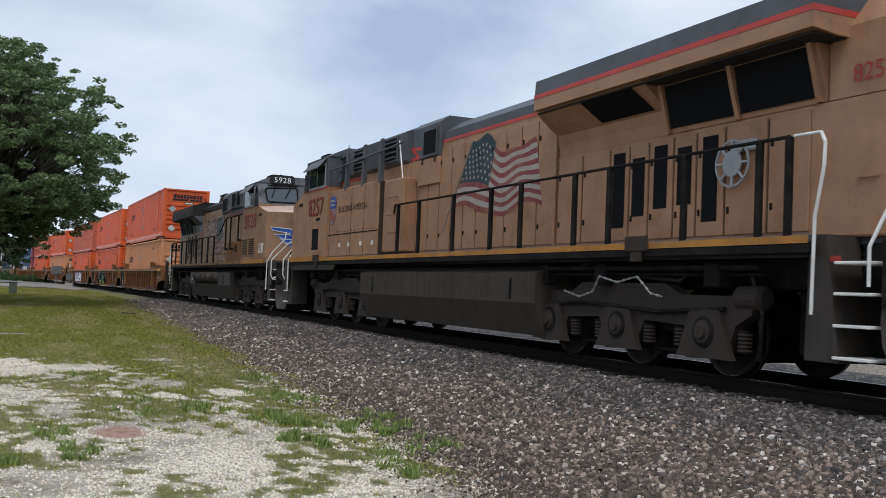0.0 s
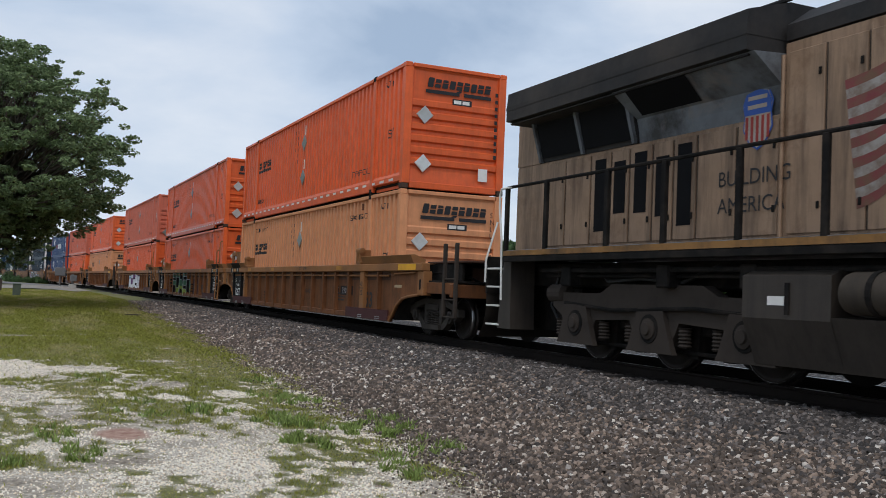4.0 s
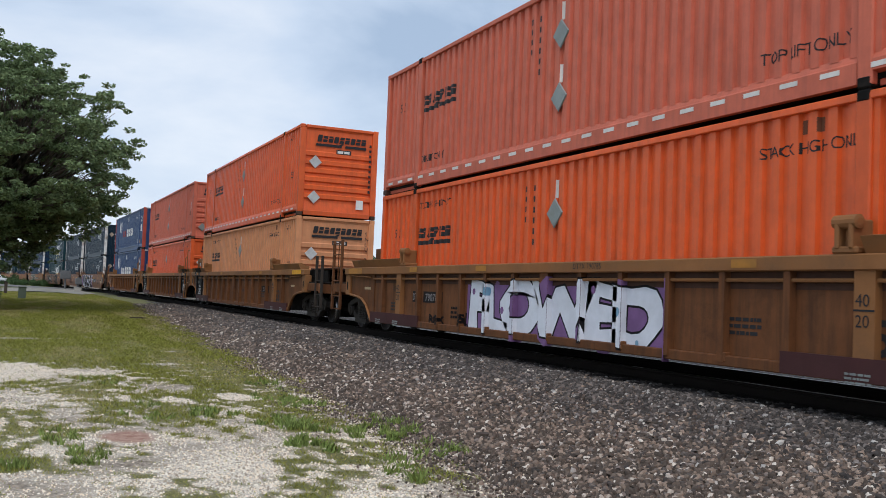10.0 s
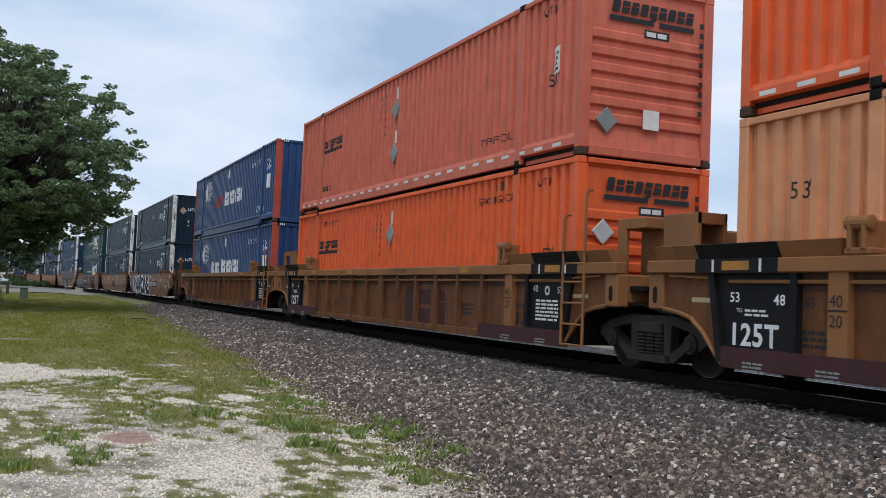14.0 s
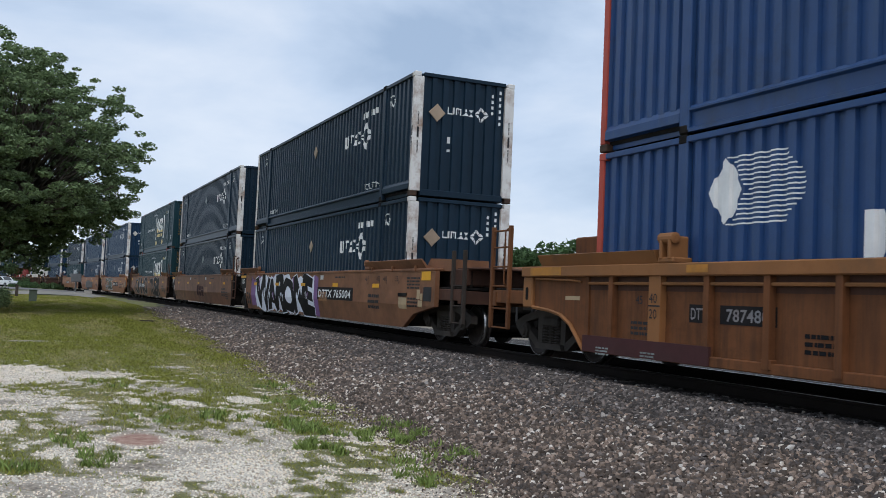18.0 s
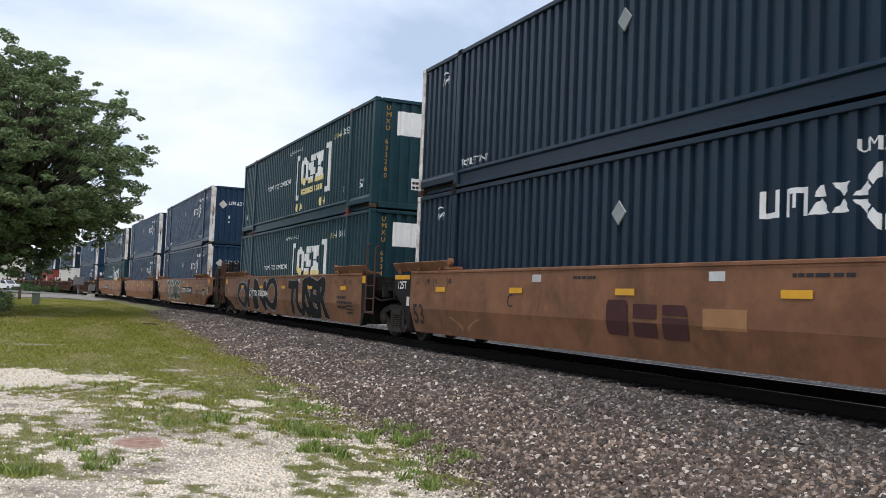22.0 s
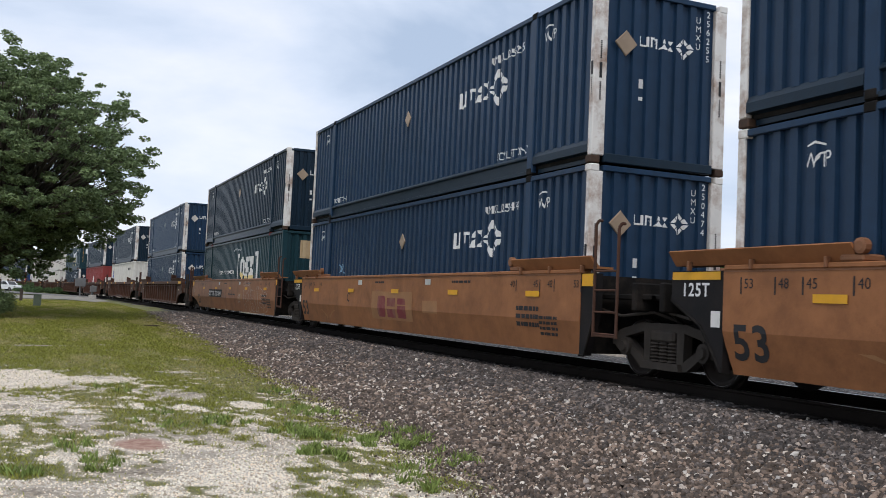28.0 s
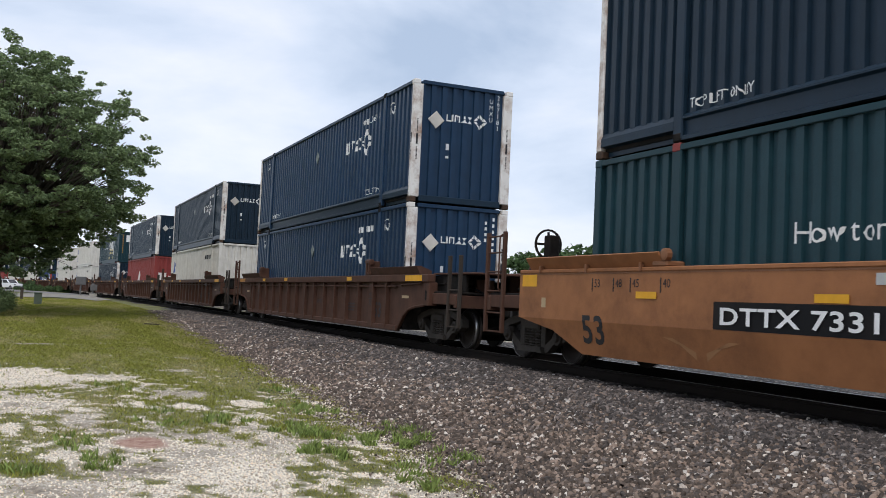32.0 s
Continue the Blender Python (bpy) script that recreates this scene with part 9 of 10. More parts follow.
        part("draft_gear", Shape().box(min(d * 8.9, x), max(d * 8.9, x), -0.6, 0.6, 0.34, 1.12, 0.03), M["under"], t)
        part("platform", Shape().box(min(d * 9.93, x), max(d * 9.93, x), -0.9, 0.9, 1.62, DECK, 0.01), grey, t)
        part("coupler", Shape().box(min(x, x + d * 0.62), max(x, x + d * 0.62), -0.13, 0.13, 0.78, 1.02, 0.03), M["truck_steel"], t)
        for y in (-0.7, -0.4, 0.4, 0.7):
            part("air_hose", Shape().pipe([(x + d * 0.06, y, 0.95), (x + d * 0.2, y, 0.6), (x + d * 0.32, y * 0.9, 0.42)], 0.028), M["rubber"], t)
        part("end_handrail", Shape().pipe([(x, -0.8, 1.65), (x, -0.8, 2.7), (x, -0.35, 2.7), (x, -0.35, 1.65)], 0.024).pipe([(x, 0.8, 1.65), (x, 0.8, 2.7), (x, 0.35, 2.7), (x, 0.35, 1.65)], 0.024), M["rail_white"], t)
    if not worn:
        # fan guard, safety chain and rear number
        part("fan_guard", Shape().lathe((-8.28, hy + 0.10, 2.66), "y", [(0, 0.30), (0.02, 0.30), (0.02, 0.275), (0.0, 0.275)], 28, True).lathe((-8.28, hy + 0.10, 2.66), "y", [(0, 0.165), (0.02, 0.165), (0.03, 0.05), (0.03, 0.0)], 20).lathe((-8.28, hy + 0.02, 2.66), "y", [(0, 0.06), (0.1, 0.06)], 10), M["frame_grey"], t)
        sp = Shape()
        for k in range(8):
            a = math.pi / 4 * k
            sp.rod((-8.28 + 0.14 * math.cos(a), hy + 0.11, 2.66 + 0.14 * math.sin(a)), (-8.28 + 0.285 * math.cos(a), hy + 0.11, 2.66 + 0.285 * math.sin(a)), 0.02)
        part("fan_spoke", sp, M["frame_grey"], t)
        part("fan_motor", Shape().box(-8.66, -8.28, hy + 0.02, hy + 0.10, 2.80, 2.94, 0.02), M["frame_grey"], t)
        part("warning_label", Shape().box(-10.27, -10.13, 1.421, 1.425, 1.41, 1.47), M["logo_red"], t)
        part("hood_handle", Shape().box(-10.40, -10.12, hy + 0.02, hy + 0.04, 2.32, 2.36), y_paint, t)
        pts = [(-4.85, 1.34, 1.02), (-5.3, 1.36, 0.94), (-5.72, 1.4, 1.02), (-5.95, 1.45, 1.24), (-6.4, 1.46, 1.16), (-6.85, 1.45, 1.24), (-7.15, 1.45, 1.02), (-7.4, 1.44, 0.98)]
        link = Shape()
        for p, q in zip(pts, pts[1:]):
            p, q = Vector(p), Vector(q)
            m = max(2, int((q - p).length / 0.06))
            for i in range(m):
                a, b = p.lerp(q, i / m), p.lerp(q, (i + 0.8) / m)
                link.rod(a, b, 0.010 if i % 2 else 0.018, 5)
        part("safety_chain", link, M["chain"], t, "bright galvanised safety chain")
        w = text_flat(number, 0.2)
        part("number", Shape().add([(-10.03 - a, hy + 0.03, 3.36 + b) for a, b in w[0]], w[1]), M["logo_red"], t)
    return t, wheels


# ---- surroundings ----
def leaf_mesh(name, centres, radii, count, size, material, seed, squash=0.8):
    r = np.random.RandomState(seed)
    pick = r.choice(len(centres), count, p=np.array(radii) ** 2 / np.sum(np.array(radii) ** 2))
    c, rad = np.array(centres)[pick], np.array(radii)[pick]
    d = r.randn(count, 3)
    d /= np.linalg.norm(d, axis=1)[:, None]
    p = c + d * (rad * (0.25 + 0.75 * r.rand(count) ** 0.5))[:, None] * np.array([1, 1, squash])
    a = r.randn(count, 3) * np.array([1, 1, 0.5])
    a /= np.linalg.norm(a, axis=1)[:, None]
    b = np.cross(a, r.randn(count, 3))
    b /= np.linalg.norm(b, axis=1)[:, None]
    s = (size * (0.6 + 0.8 * r.rand(count)))[:, None]
    v = np.stack([p - a * s, p + b * s * 0.5, p + a * s, p - b * s * 0.5], 1)
    q = np.arange(count * 4).reshape(-1, 4)
    me = bpy.data.meshes.new(name)
    me.vertices.add(count * 4), me.vertices.foreach_set("co", v.ravel())
    me.loops.add(q.size), me.loops.foreach_set("vertex_index", q.ravel())
    me.polygons.add(count), me.polygons.foreach_set("loop_start", np.arange(0, q.size, 4))
    me.update()
    me.materials.append(material)
    return me


def tree(x, y, z, height, spread, trunk, count, leaf, seed, key="leaf", label="", low=0.3, clumps=150, lobe=0.06, full=2.0, hang=0, belly=0.46, flat=0.62):
    """Tapered trunk, forking limbs that reach into the crown, and leaves set in clumps along and beyond them."""
    r = random.Random(seed)
    t = tagged(new("tree"), label, "tree")
    t.location = (x, y, z)
    bark = Shape()
    top = height * low
    pts = [(0, 0, -0.1), (0.1, 0.05, top * 0.5), (0.15, -0.05, top)]
    for (p, q), (a, b) in zip(zip(pts, pts[1:]), ((trunk * 1.25, trunk), (trunk, trunk * 0.8))):
        bark.rod(p, q, a, 10, b)
    cs, rs = [], []
    mid = Vector((0, 0, top + belly * (height - top)))
    up, down = height - mid.z - height * lobe * 0.7, mid.z - top
    for k in range(clumps):
        d = Vector((r.gauss(0, 1), r.gauss(0, 1), r.gauss(0, 1))).normalized()
        k2 = full if d.z > 0 else min(full, 1.4)
        d = d / ((math.hypot(d.x, d.y) ** k2 + abs(d.z) ** k2) ** (1 / k2))
        f = r.uniform(0.10, 1.0) ** 0.33 * (0.96 + 0.045 * math.sin(5 * d.x + 3 * d.z + seed) + 0.035 * math.sin(11 * d.y + 9 * d.z))
        if d.z < -0.25 and r.random() < 0.3:
            continue
        c = mid + Vector((d.x * spread, d.y * spread, d.z * (up if d.z > 0 else down))) * f
        if d.z < 0:
            c.z -= 0.09 * height * r.random() * max(0.0, 1 - abs(d.z))
        cs.append(tuple(c))
        rs.append(height * lobe * r.uniform(0.55, 1.6))
    for k in range(hang):
        a, q = r.uniform(0, 2 * math.pi), r.uniform(0.15, 0.62)
        cs.append((math.cos(a) * q * spread, math.sin(a) * q * spread, top + height * r.uniform(-0.03, 0.14)))
        rs.append(height * lobe * r.uniform(0.5, 1.2))
    for k in range(0, len(cs), 3):
        e = Vector((cs[k][0] * 0.86, cs[k][1] * 0.86, mid.z + (cs[k][2] - mid.z) * 0.88))
        base = Vector(pts[-1]) + Vector((0, 0, r.uniform(-0.3, 0.9) * top * 0.4))
        knee = base.lerp(e, r.uniform(0.4, 0.6)) + Vector((r.gauss(0, 0.4), r.gauss(0, 0.4), 0.05 * height))
        bark.rod(base, knee, trunk * 0.34, 6, trunk * 0.18)
        bark.rod(knee, e, trunk * 0.18, 5, trunk * 0.05)
        for j in range(2):
            bark.rod(knee.lerp(e, 0.5), e + Vector((r.uniform(-0.4, 0.4), r.uniform(-0.4, 0.4), r.uniform(-0.3, 0.3))), trunk * 0.08, 4, trunk * 0.03)
    part("trunk", bark, M["bark"], t, "", True)
    part("crown", leaf_mesh("crown", cs, rs, count, leaf, M[key], seed, flat), M[key], t)
    return t


tree(-45.0, -1.55, 0.36, 12.1, 6.85, 0.34, 170000, 0.080, 11, label="broad spreading green tree standing on the lawn", low=0.155, clumps=2000, lobe=0.0245, full=1.78, hang=170, belly=0.37, flat=0.5)


def far_at(azimuth, distance):
    a = radians(azimuth)
    return -distance * math.cos(a), distance * math.sin(a)


def build_road():
    pts = [(-420.0, -70.0, 6.0), (-190, -18, 5.0), (-150, -6.5, 4.5), (-124, 1.0, 4.2), (-112, 7.0, 4.2), (-106, 16.0, 4.2), (-98, 60, 4.2), (-92, 140, 4.2)]
    v, f = [], []
    for i, (x, y, w) in enumerate(pts):
        a, b = pts[max(i - 1, 0)], pts[min(i + 1, len(pts) - 1)]
        d = Vector((b[0] - a[0], b[1] - a[1])).normalized()
        v += [(x - d.y * w, y + d.x * w, 0.50), (x + d.y * w, y - d.x * w, 0.50)]
        if i:
            f.append((2 * i - 2, 2 * i - 1, 2 * i + 1, 2 * i))
    tagged(new("road", Shape().add(v, f).mesh("road", M["asphalt"])), "pale worn road leading over the level crossing", "road", kind="structure")
    v = [(-95, -2.6, 0.475), (-118, 2.2, 0.49), (-108, 5.6, 0.50), (-84, 6.2, 0.475), (-76, 4.6, 0.47), (-84, 3.2, 0.475), (-86, 1.7, 0.475), (-76, -2.4, 0.47)]
    tagged(new("path", Shape().add(v, [(0, 1, 6, 7), (1, 2, 5, 6), (2, 3, 4, 5)]).mesh("path", M["path"])), "pale gravel path crossing the lawn", "path", kind="structure")


def small_things():
    # signal equipment by the crossing
    t = tagged(new("relay_box"), "grey metal relay box on a post beside the crossing", "relay box")
    t.location = (-104.0, 4.6, 0.45)
    part("post", Shape().rod((0, 0, 0), (0, 0, 1.5), 0.09, 10), M["sign_grey"], t)
    part("cabinet", Shape().box(-0.3, 0.3, -0.5, 0.5, 1.15, 2.0, 0.03), M["sign_grey"], t)
    part("door", Shape().box(0.301, 0.32, -0.44, 0.44, 1.2, 1.95, 0.01), M["sign_grey"], t)
    part("base", Shape().box(-0.25, 0.25, -0.25, 0.25, -0.1, 0.12, 0.02), M["concrete"], t)
    t = tagged(new("crossing_signal"), "grey level-crossing signal mast with its lamps facing away", "crossing signal")
    t.location = (-100.0, 5.6, 0.45)
    part("mast", Shape().rod((0, 0, 0), (0, 0, 1.35), 0.12, 10), M["sign_grey"], t)
    part("base", Shape().box(-0.35, 0.35, -0.35, 0.35, -0.1, 0.35, 0.03), M["concrete"], t)
    part("motor_box", Shape().box(-0.3, 0.3, -0.25, 0.35, 0.65, 1.25, 0.03), M["sign_grey"], t)
    t = tagged(new("utility_cabinet"), "small dull green utility cabinet standing in the grass", "utility cabinet")
    t.location = (-56.0, 0.35, 0.40)
    part("body", Shape().box(-0.16, 0.16, -0.2, 0.2, 0, 0.62, 0.02), M["box_green"], t)
    part("lid", Shape().box(-0.18, 0.18, -0.22, 0.22, 0.62, 0.68, 0.02), M["box_green"], t)
    t = tagged(new("bollard"), "short weathered wooden post at the edge of the lawn", "bollard")
    t.location = (-72.0, -0.6, 0.42)
    part("post", Shape().box(-0.1, 0.1, -0.1, 0.1, -0.1, 0.75, 0.02), M["wood_pole"], t)
    part("cap", Shape().box(-0.12, 0.12, -0.12, 0.12, 0.75, 0.80, 0.01), M["wood_pole"], t)
    # hedge mounds and a clipped bush
    r = random.Random(5)
    for x, y, w, h in ((-150, 0.8, 3.2, 1.0), (-146, 3.8, 2.6, 1.0), (-176, -7.6, 3.4, 1.6), (-186, -1.0, 3.2, 1.7), (-190, 3.0, 3.4, 1.8)):
        t = tagged(new("hedge"), "low rounded green hedge beside the road", "hedge", "hedges by the road")
        t.location = (x, y, 0.46)
        cs = [(r.gauss(0, w * 0.3), r.gauss(0, w * 0.45), r.uniform(0.15, h * 0.6)) for _ in range(26)]
        part("foliage", leaf_mesh("foliage", cs, [h * 0.5] * 26, 2600, 0.12, M["far_leaf"], 5), M["far_leaf"], t)
    t = tagged(new("bush"), "clipped dark green bush at the edge of the lawn", "bush")
    t.location = (-41.5, -1.35, 0.35)
    cs = [(r.gauss(0, 0.4), r.gauss(0, 0.42), r.uniform(0.2, 0.85)) for _ in range(30)]
    part("foliage", leaf_mesh("foliage", cs, [0.32] * 30, 6000, 0.05, M["leaf"], 7), M["leaf"], t)


def build_suv():
    t = tagged(new("car"), "white sport utility car parked beyond the hedges", "car")
    t.matrix_basis = pose(-168.0, -3.4, 0.34, 0, 0, 40)
    part("body", Shape().prism([(-2.25, 0.35), (2.3, 0.35), (2.35, 0.75), (2.2, 0.98), (1.15, 1.06), (0.45, 1.62), (-1.75, 1.66), (-2.2, 1.05), (-2.3, 0.8)], "y", -0.9, 0.9), M["car_white"], t)
    for s in (-1, 1):
        y0, y1 = sorted((s * 0.901, s * 0.906))
        for a in ([(1.0, 1.08), (0.42, 1.55), (-0.35, 1.58), (-0.35, 1.08)], [(-0.45, 1.08), (-0.45, 1.58), (-1.65, 1.58), (-1.95, 1.08)]):
            part("side_window", Shape().prism(a, "y", y0, y1), M["glass"], t)
        for x in (-1.4, 1.45):
            w = part("tyre", Shape().lathe((x, s * 0.82, 0.35), "y", [(-0.1, 0.3), (-0.1, 0.35), (0.1, 0.35), (0.1, 0.3)], 18), M["rubber"], t)
            part("rim", Shape().lathe((x, s * 0.90, 0.35), "y", [(0, 0.22), (s * 0.02, 0.2), (s * 0.03, 0.05)], 14), M["sign_grey"], w)
        part("headlight", Shape().box(2.2, 2.33, min(s * 0.55, s * 0.85), max(s * 0.55, s * 0.85), 0.75, 0.92, 0.02), M["sign_grey"], t)
    part("windscreen", Shape().add([(1.14, -0.75, 1.08), (1.14, 0.75, 1.08), (0.49, 0.68, 1.60), (0.49, -0.68, 1.60)], [(0, 1, 2, 3)]), M["glass"], t)
    part("bumper", Shape().box(2.25, 2.42, -0.85, 0.85, 0.35, 0.6, 0.04), M["rubber"], t)


def street_lamps():
    # a tall double-headed car park lamp
    x, y = far_at(35.0, 60.0)
    t = tagged(new("street_lamp"), "tall dark double-headed car park lamp behind the track", "street lamp", "lamps behind the track")
    t.location = (x, y, 0.35)
    part("pole", Shape().rod((0, 0, 0), (0, 0, 9.75), 0.11, 10, 0.08), M["pole"], t)
    part("base", Shape().rod((0, 0, -0.2), (0, 0, 0.7), 0.25, 12), M["concrete"], t)
    part("bracket", Shape().box(-0.14, 0.14, -0.2, 0.2, 9.6, 9.82, 0.03), M["pole"], t)
    for s in (-1, 1):
        d = Vector((math.sin(radians(35)), math.cos(radians(35)), 0)) * s
        c = Vector((0, 0, 9.74)) + d * 0.12
        e = c + d * 0.95 + Vector((0, 0, 0.05))
        side = Vector((-d.y, d.x, 0)) * 0.13
        lo = Vector((0, 0, -0.07))
        part("lamp_head", Shape().add([c - side, c + side, e + side, e - side, c - side + lo, c + side + lo, e + side + lo * 0.4, e - side + lo * 0.4], [(0, 1, 2, 3), (4, 5, 6, 7), (0, 1, 5, 4), (1, 2, 6, 5), (2, 3, 7, 6), (3, 0, 4, 7)]), M["pole"], t)
    # ornamental lamps with hanging bells
    for az, dist, top in ((44.5, 47.0, 7.2), (45.1, 62.0, 5.7)):
        x, y = far_at(az, dist)
        t = tagged(new("street_lamp"), "dark ornamental street lamp with a hanging bell lantern", "street lamp", "lamps behind the track")
        t.location = (x, y, 0.35)
        d = Vector((-math.sin(radians(az)), -math.cos(radians(az)), 0))
        part("pole", Shape().rod((0, 0, 0), (0, 0, top), 0.09, 10, 0.06).rod((0, 0, top), (0, 0, top + 0.3), 0.05, 8, 0.01), M["pole"], t)
        part("base", Shape().rod((0, 0, 0), (0, 0, 0.9), 0.2, 12, 0.13), M["pole"], t)
        arm = Vector((0, 0, top - 0.25)) + d * 0.3
        part("arm", Shape().rod((0, 0, top - 0.15), arm, 0.035).rod(arm, arm + Vector((0, 0, 0.45)), 0.03, 6, 0.008), M["pole"], t)
        part("lantern", Shape().lathe(arm, "z", [(0.05, 0.05), (-0.08, 0.11), (-0.25, 0.14), (-0.36, 0.21), (-0.40, 0.21)], 14), M["pole"], t)
        part("globe", Shape().lathe(arm + Vector((0, 0, -0.40)), "z", [(0, 0.15), (-0.10, 0.14), (-0.19, 0.07), (-0.2, 0.02)], 12), M["post_white"], t)
    x, y = far_at(43.4, 66.0)
    t = tagged(new("street_lamp"), "slim dark street lamp with a short arm", "street lamp", "lamps behind the track")
    t.location = (x, y, 0.35)
    part("pole", Shape().rod((0, 0, 0), (0, 0, 6.0), 0.07, 8, 0.05), M["pole"], t)
    part("arm", Shape().rod((0, 0, 5.2), (0.8, 0.5, 5.7), 0.03), M["pole"], t)
    ends = []
    for az, dist, top in ((46.45, 112.0, 9.2), (47.4, 108.0, 9.1)):
        x, y = far_at(az, dist)
        t = tagged(new("utility_pole"), "weathered wooden utility pole with a crossarm", "utility pole", "utility poles")
        t.location = (x, y, 0.35)
        part("pole", Shape().rod((0, 0, 0), (0, 0, top), 0.17, 8, 0.12), M["wood_pole"], t)
        part("crossarm", Shape().rod((-1.0, -0.95, top - 0.35), (1.0, 0.95, top - 0.35), 0.07), M["wood_pole"], t)
        for k in (-0.9, -0.35, 0.35, 0.9):
            part("insulator", Shape().rod((k, k * 0.95, top - 0.3), (k, k * 0.95, top - 0.08), 0.05), M["sign_grey"], t)
    for k in (-0.9, 0.0, 0.9):
        a, b = far_at(43.0, 180.0), far_at(60.0, 80.0)
        pts = [(a[0] + (b[0] - a[0]) * i / 8 + k, a[1] + (b[1] - a[1]) * i / 8 + k, 9.2 - 1.2 * math.sin(math.pi * i / 8)) for i in range(9)]
        tagged(new("overhead_wire", Shape().pipe(pts, 0.02, 4).mesh("overhead_wire", M["pole"])), "thin dark overhead wire between utility poles", "wire", "overhead wires")


def far_trees():
    r = random.Random(9)
    spots = [(32.2, 74, 6.6, 2.6), (33.2, 80, 5.4, 2.2), (37.6, 78, 6.3, 2.3), (39.2, 82, 6.2, 2.3), (40.6, 84, 5.6, 2.0), (30.2, 92, 7.4, 3.0), (28.6, 96, 7.0, 3.0), (27.0, 110, 7.5, 3.6), (25.0, 120, 7.4, 3.4),
             (22.5, 125, 7.0, 3.6), (20.0, 130, 7.6, 3.8), (17.5, 140, 8.4, 4.2), (14.5, 150, 8.6, 4.4), (11.5, 165, 9.0, 4.8), (8.5, 190, 9.5, 5.0), (5.5, 220, 10.0, 5.5), (2.0, 260, 11, 6), (-2.0, 280, 12, 7)]
    for i, (az, d, h, w) in enumerate(spots):
        x, y = far_at(az, d)
        tree(x, y, 0.3, h, w, 0.16, 2600, 0.26, 40 + i, "far_leaf", "leafy green tree in the distance behind the track", 0.2, 46, 0.12)
    # a dark belt of woods along the horizon
    cs, rs = [], []
    for k in range(420):
        az = -22 + 100 * k / 420 + r.uniform(-0.4, 0.4)
        x, y = far_at(az, r.uniform(330, 380))
        h = r.uniform(3.0, 7.5)
        cs.append((x, y, h * 0.55))
        rs.append(h * 0.75)
    me = leaf_mesh("woods", cs, rs, 30000, 0.9, M["far_leaf"], 77, 0.8)
    tagged(new("woods", me), "low belt of green woods along the horizon", "woods", kind="stuff")


def tie_pieces():
    r = random.Random(21)
    for x, y, turn, long in ((-20.6, 5.9, 20, 0.42), (-38.5, 4.4, 65, 0.6), (-17.6, 5.35, -15, 0.30), (-8.9, 4.55, 35, 0.15)):
        z = float(max(bed_height(np.array([x]), np.array([y]))[0], land(np.array([x]), np.array([y]))[0]))
        t = tagged(new("wood_piece"), "dark splintered piece of an old sleeper lying on the stones", "wood piece", "broken wood beside the track")
        t.matrix_basis = pose(x, y, z + 0.02, r.uniform(-6, 6), r.uniform(-4, 4), turn)
        part("splinter", Shape().prism([(-long / 2, -0.04), (-long * 0.3, -0.06), (long * 0.45, -0.05), (long / 2, 0.01), (long * 0.2, 0.05), (-long * 0.42, 0.04)], "z", -0.02, 0.03), M["wood_pole"], t)
        part("chip", Shape().prism([(-long * 0.2, 0.06), (long * 0.1, 0.07), (long * 0.05, 0.11), (-long * 0.15, 0.09)], "z", -0.02, 0.015), M["wood_pole"], t)


def flagpoles():
    for az, dist, top in ((44.8, 75.0, 6.3), (21.7, 78.0, 6.9)):
        x, y = far_at(az, dist)
        t = tagged(new("flagpole"), "slim metal flagpole with a small striped flag", "flagpole", "flagpoles behind the track")
        t.location = (x, y, 0.35)
        part("pole", Shape().rod((0, 0, 0), (0, 0, top), 0.05, 8, 0.03), M["sign_grey"], t)
        part("finial", Shape().lathe((0, 0, top), "z", [(0, 0.02), (0.04, 0.06), (0.1, 0.02)], 8), M["sign_grey"], t)
        s, c = math.sin(radians(az)), math.cos(radians(az))
        for k in range(7):
            z = top - 0.12 - 0.11 * k
            pts = [(s * u, c * u, z - 0.12 * u + 0.05 * math.sin(5 * u)) for u in (0.05, 0.35, 0.65, 1.0, 1.3)]
            v = pts + [(a, b, h - 0.11) for a, b, h in pts]
            part("flag_stripe", Shape().add(v, [(i, i + 1, 6 + i, 5 + i) for i in range(4)]), M["flag_red" if k % 2 == 0 else "flag_white"], t)
        v = [(s * 0.05, c * 0.05, top - 0.11), (s * 0.6, c * 0.6, top - 0.16), (s * 0.6, c * 0.6, top - 0.56), (s * 0.05, c * 0.05, top - 0.51)]
        part("flag_corner", Shape().add([(a - c * 0.01, b + s * 0.01, h) for a, b, h in v] + [(a + c * 0.01, b - s * 0.01, h) for a, b, h in v], [(0, 1, 2, 3), (4, 5, 6, 7)]), M["flag_blue"], t)


build_road()
small_things()
tie_pieces()
flagpoles()
build_suv()
street_lamps()
far_trees()


# ---- the train, from the leading engine back ----
WHITE_LETTERS = graffito("FLOWED", -2.85, 5.85, 0.27, 0.99, 1, "graf_white", "graf_black", "graf_violet", None, 0.030, 0.062, 16)
GREEN_LETTERS = graffito("FONE", -3.55, 3.95, 0.29, 1.10, 2, "graf_green", "graf_haze", "graf_black", "graf_lime", 0.03, 0.035)
WIDE_TAG = scrawl("WARONE", -6.3, 7.65, 0.25, 1.24, 5)
BLACK_TAG = pair_of(graffito("OHNO", -7.25, 6.7, 0.33, 1.14, 3, "graf_black", "graf_dull", None, None, 0.045, 0.035), graffito("TUSER", 0.85, 4.5, 0.27, 1.2, 6, "graf_black", "graf_dull", None, None, 0.03, 0.05))

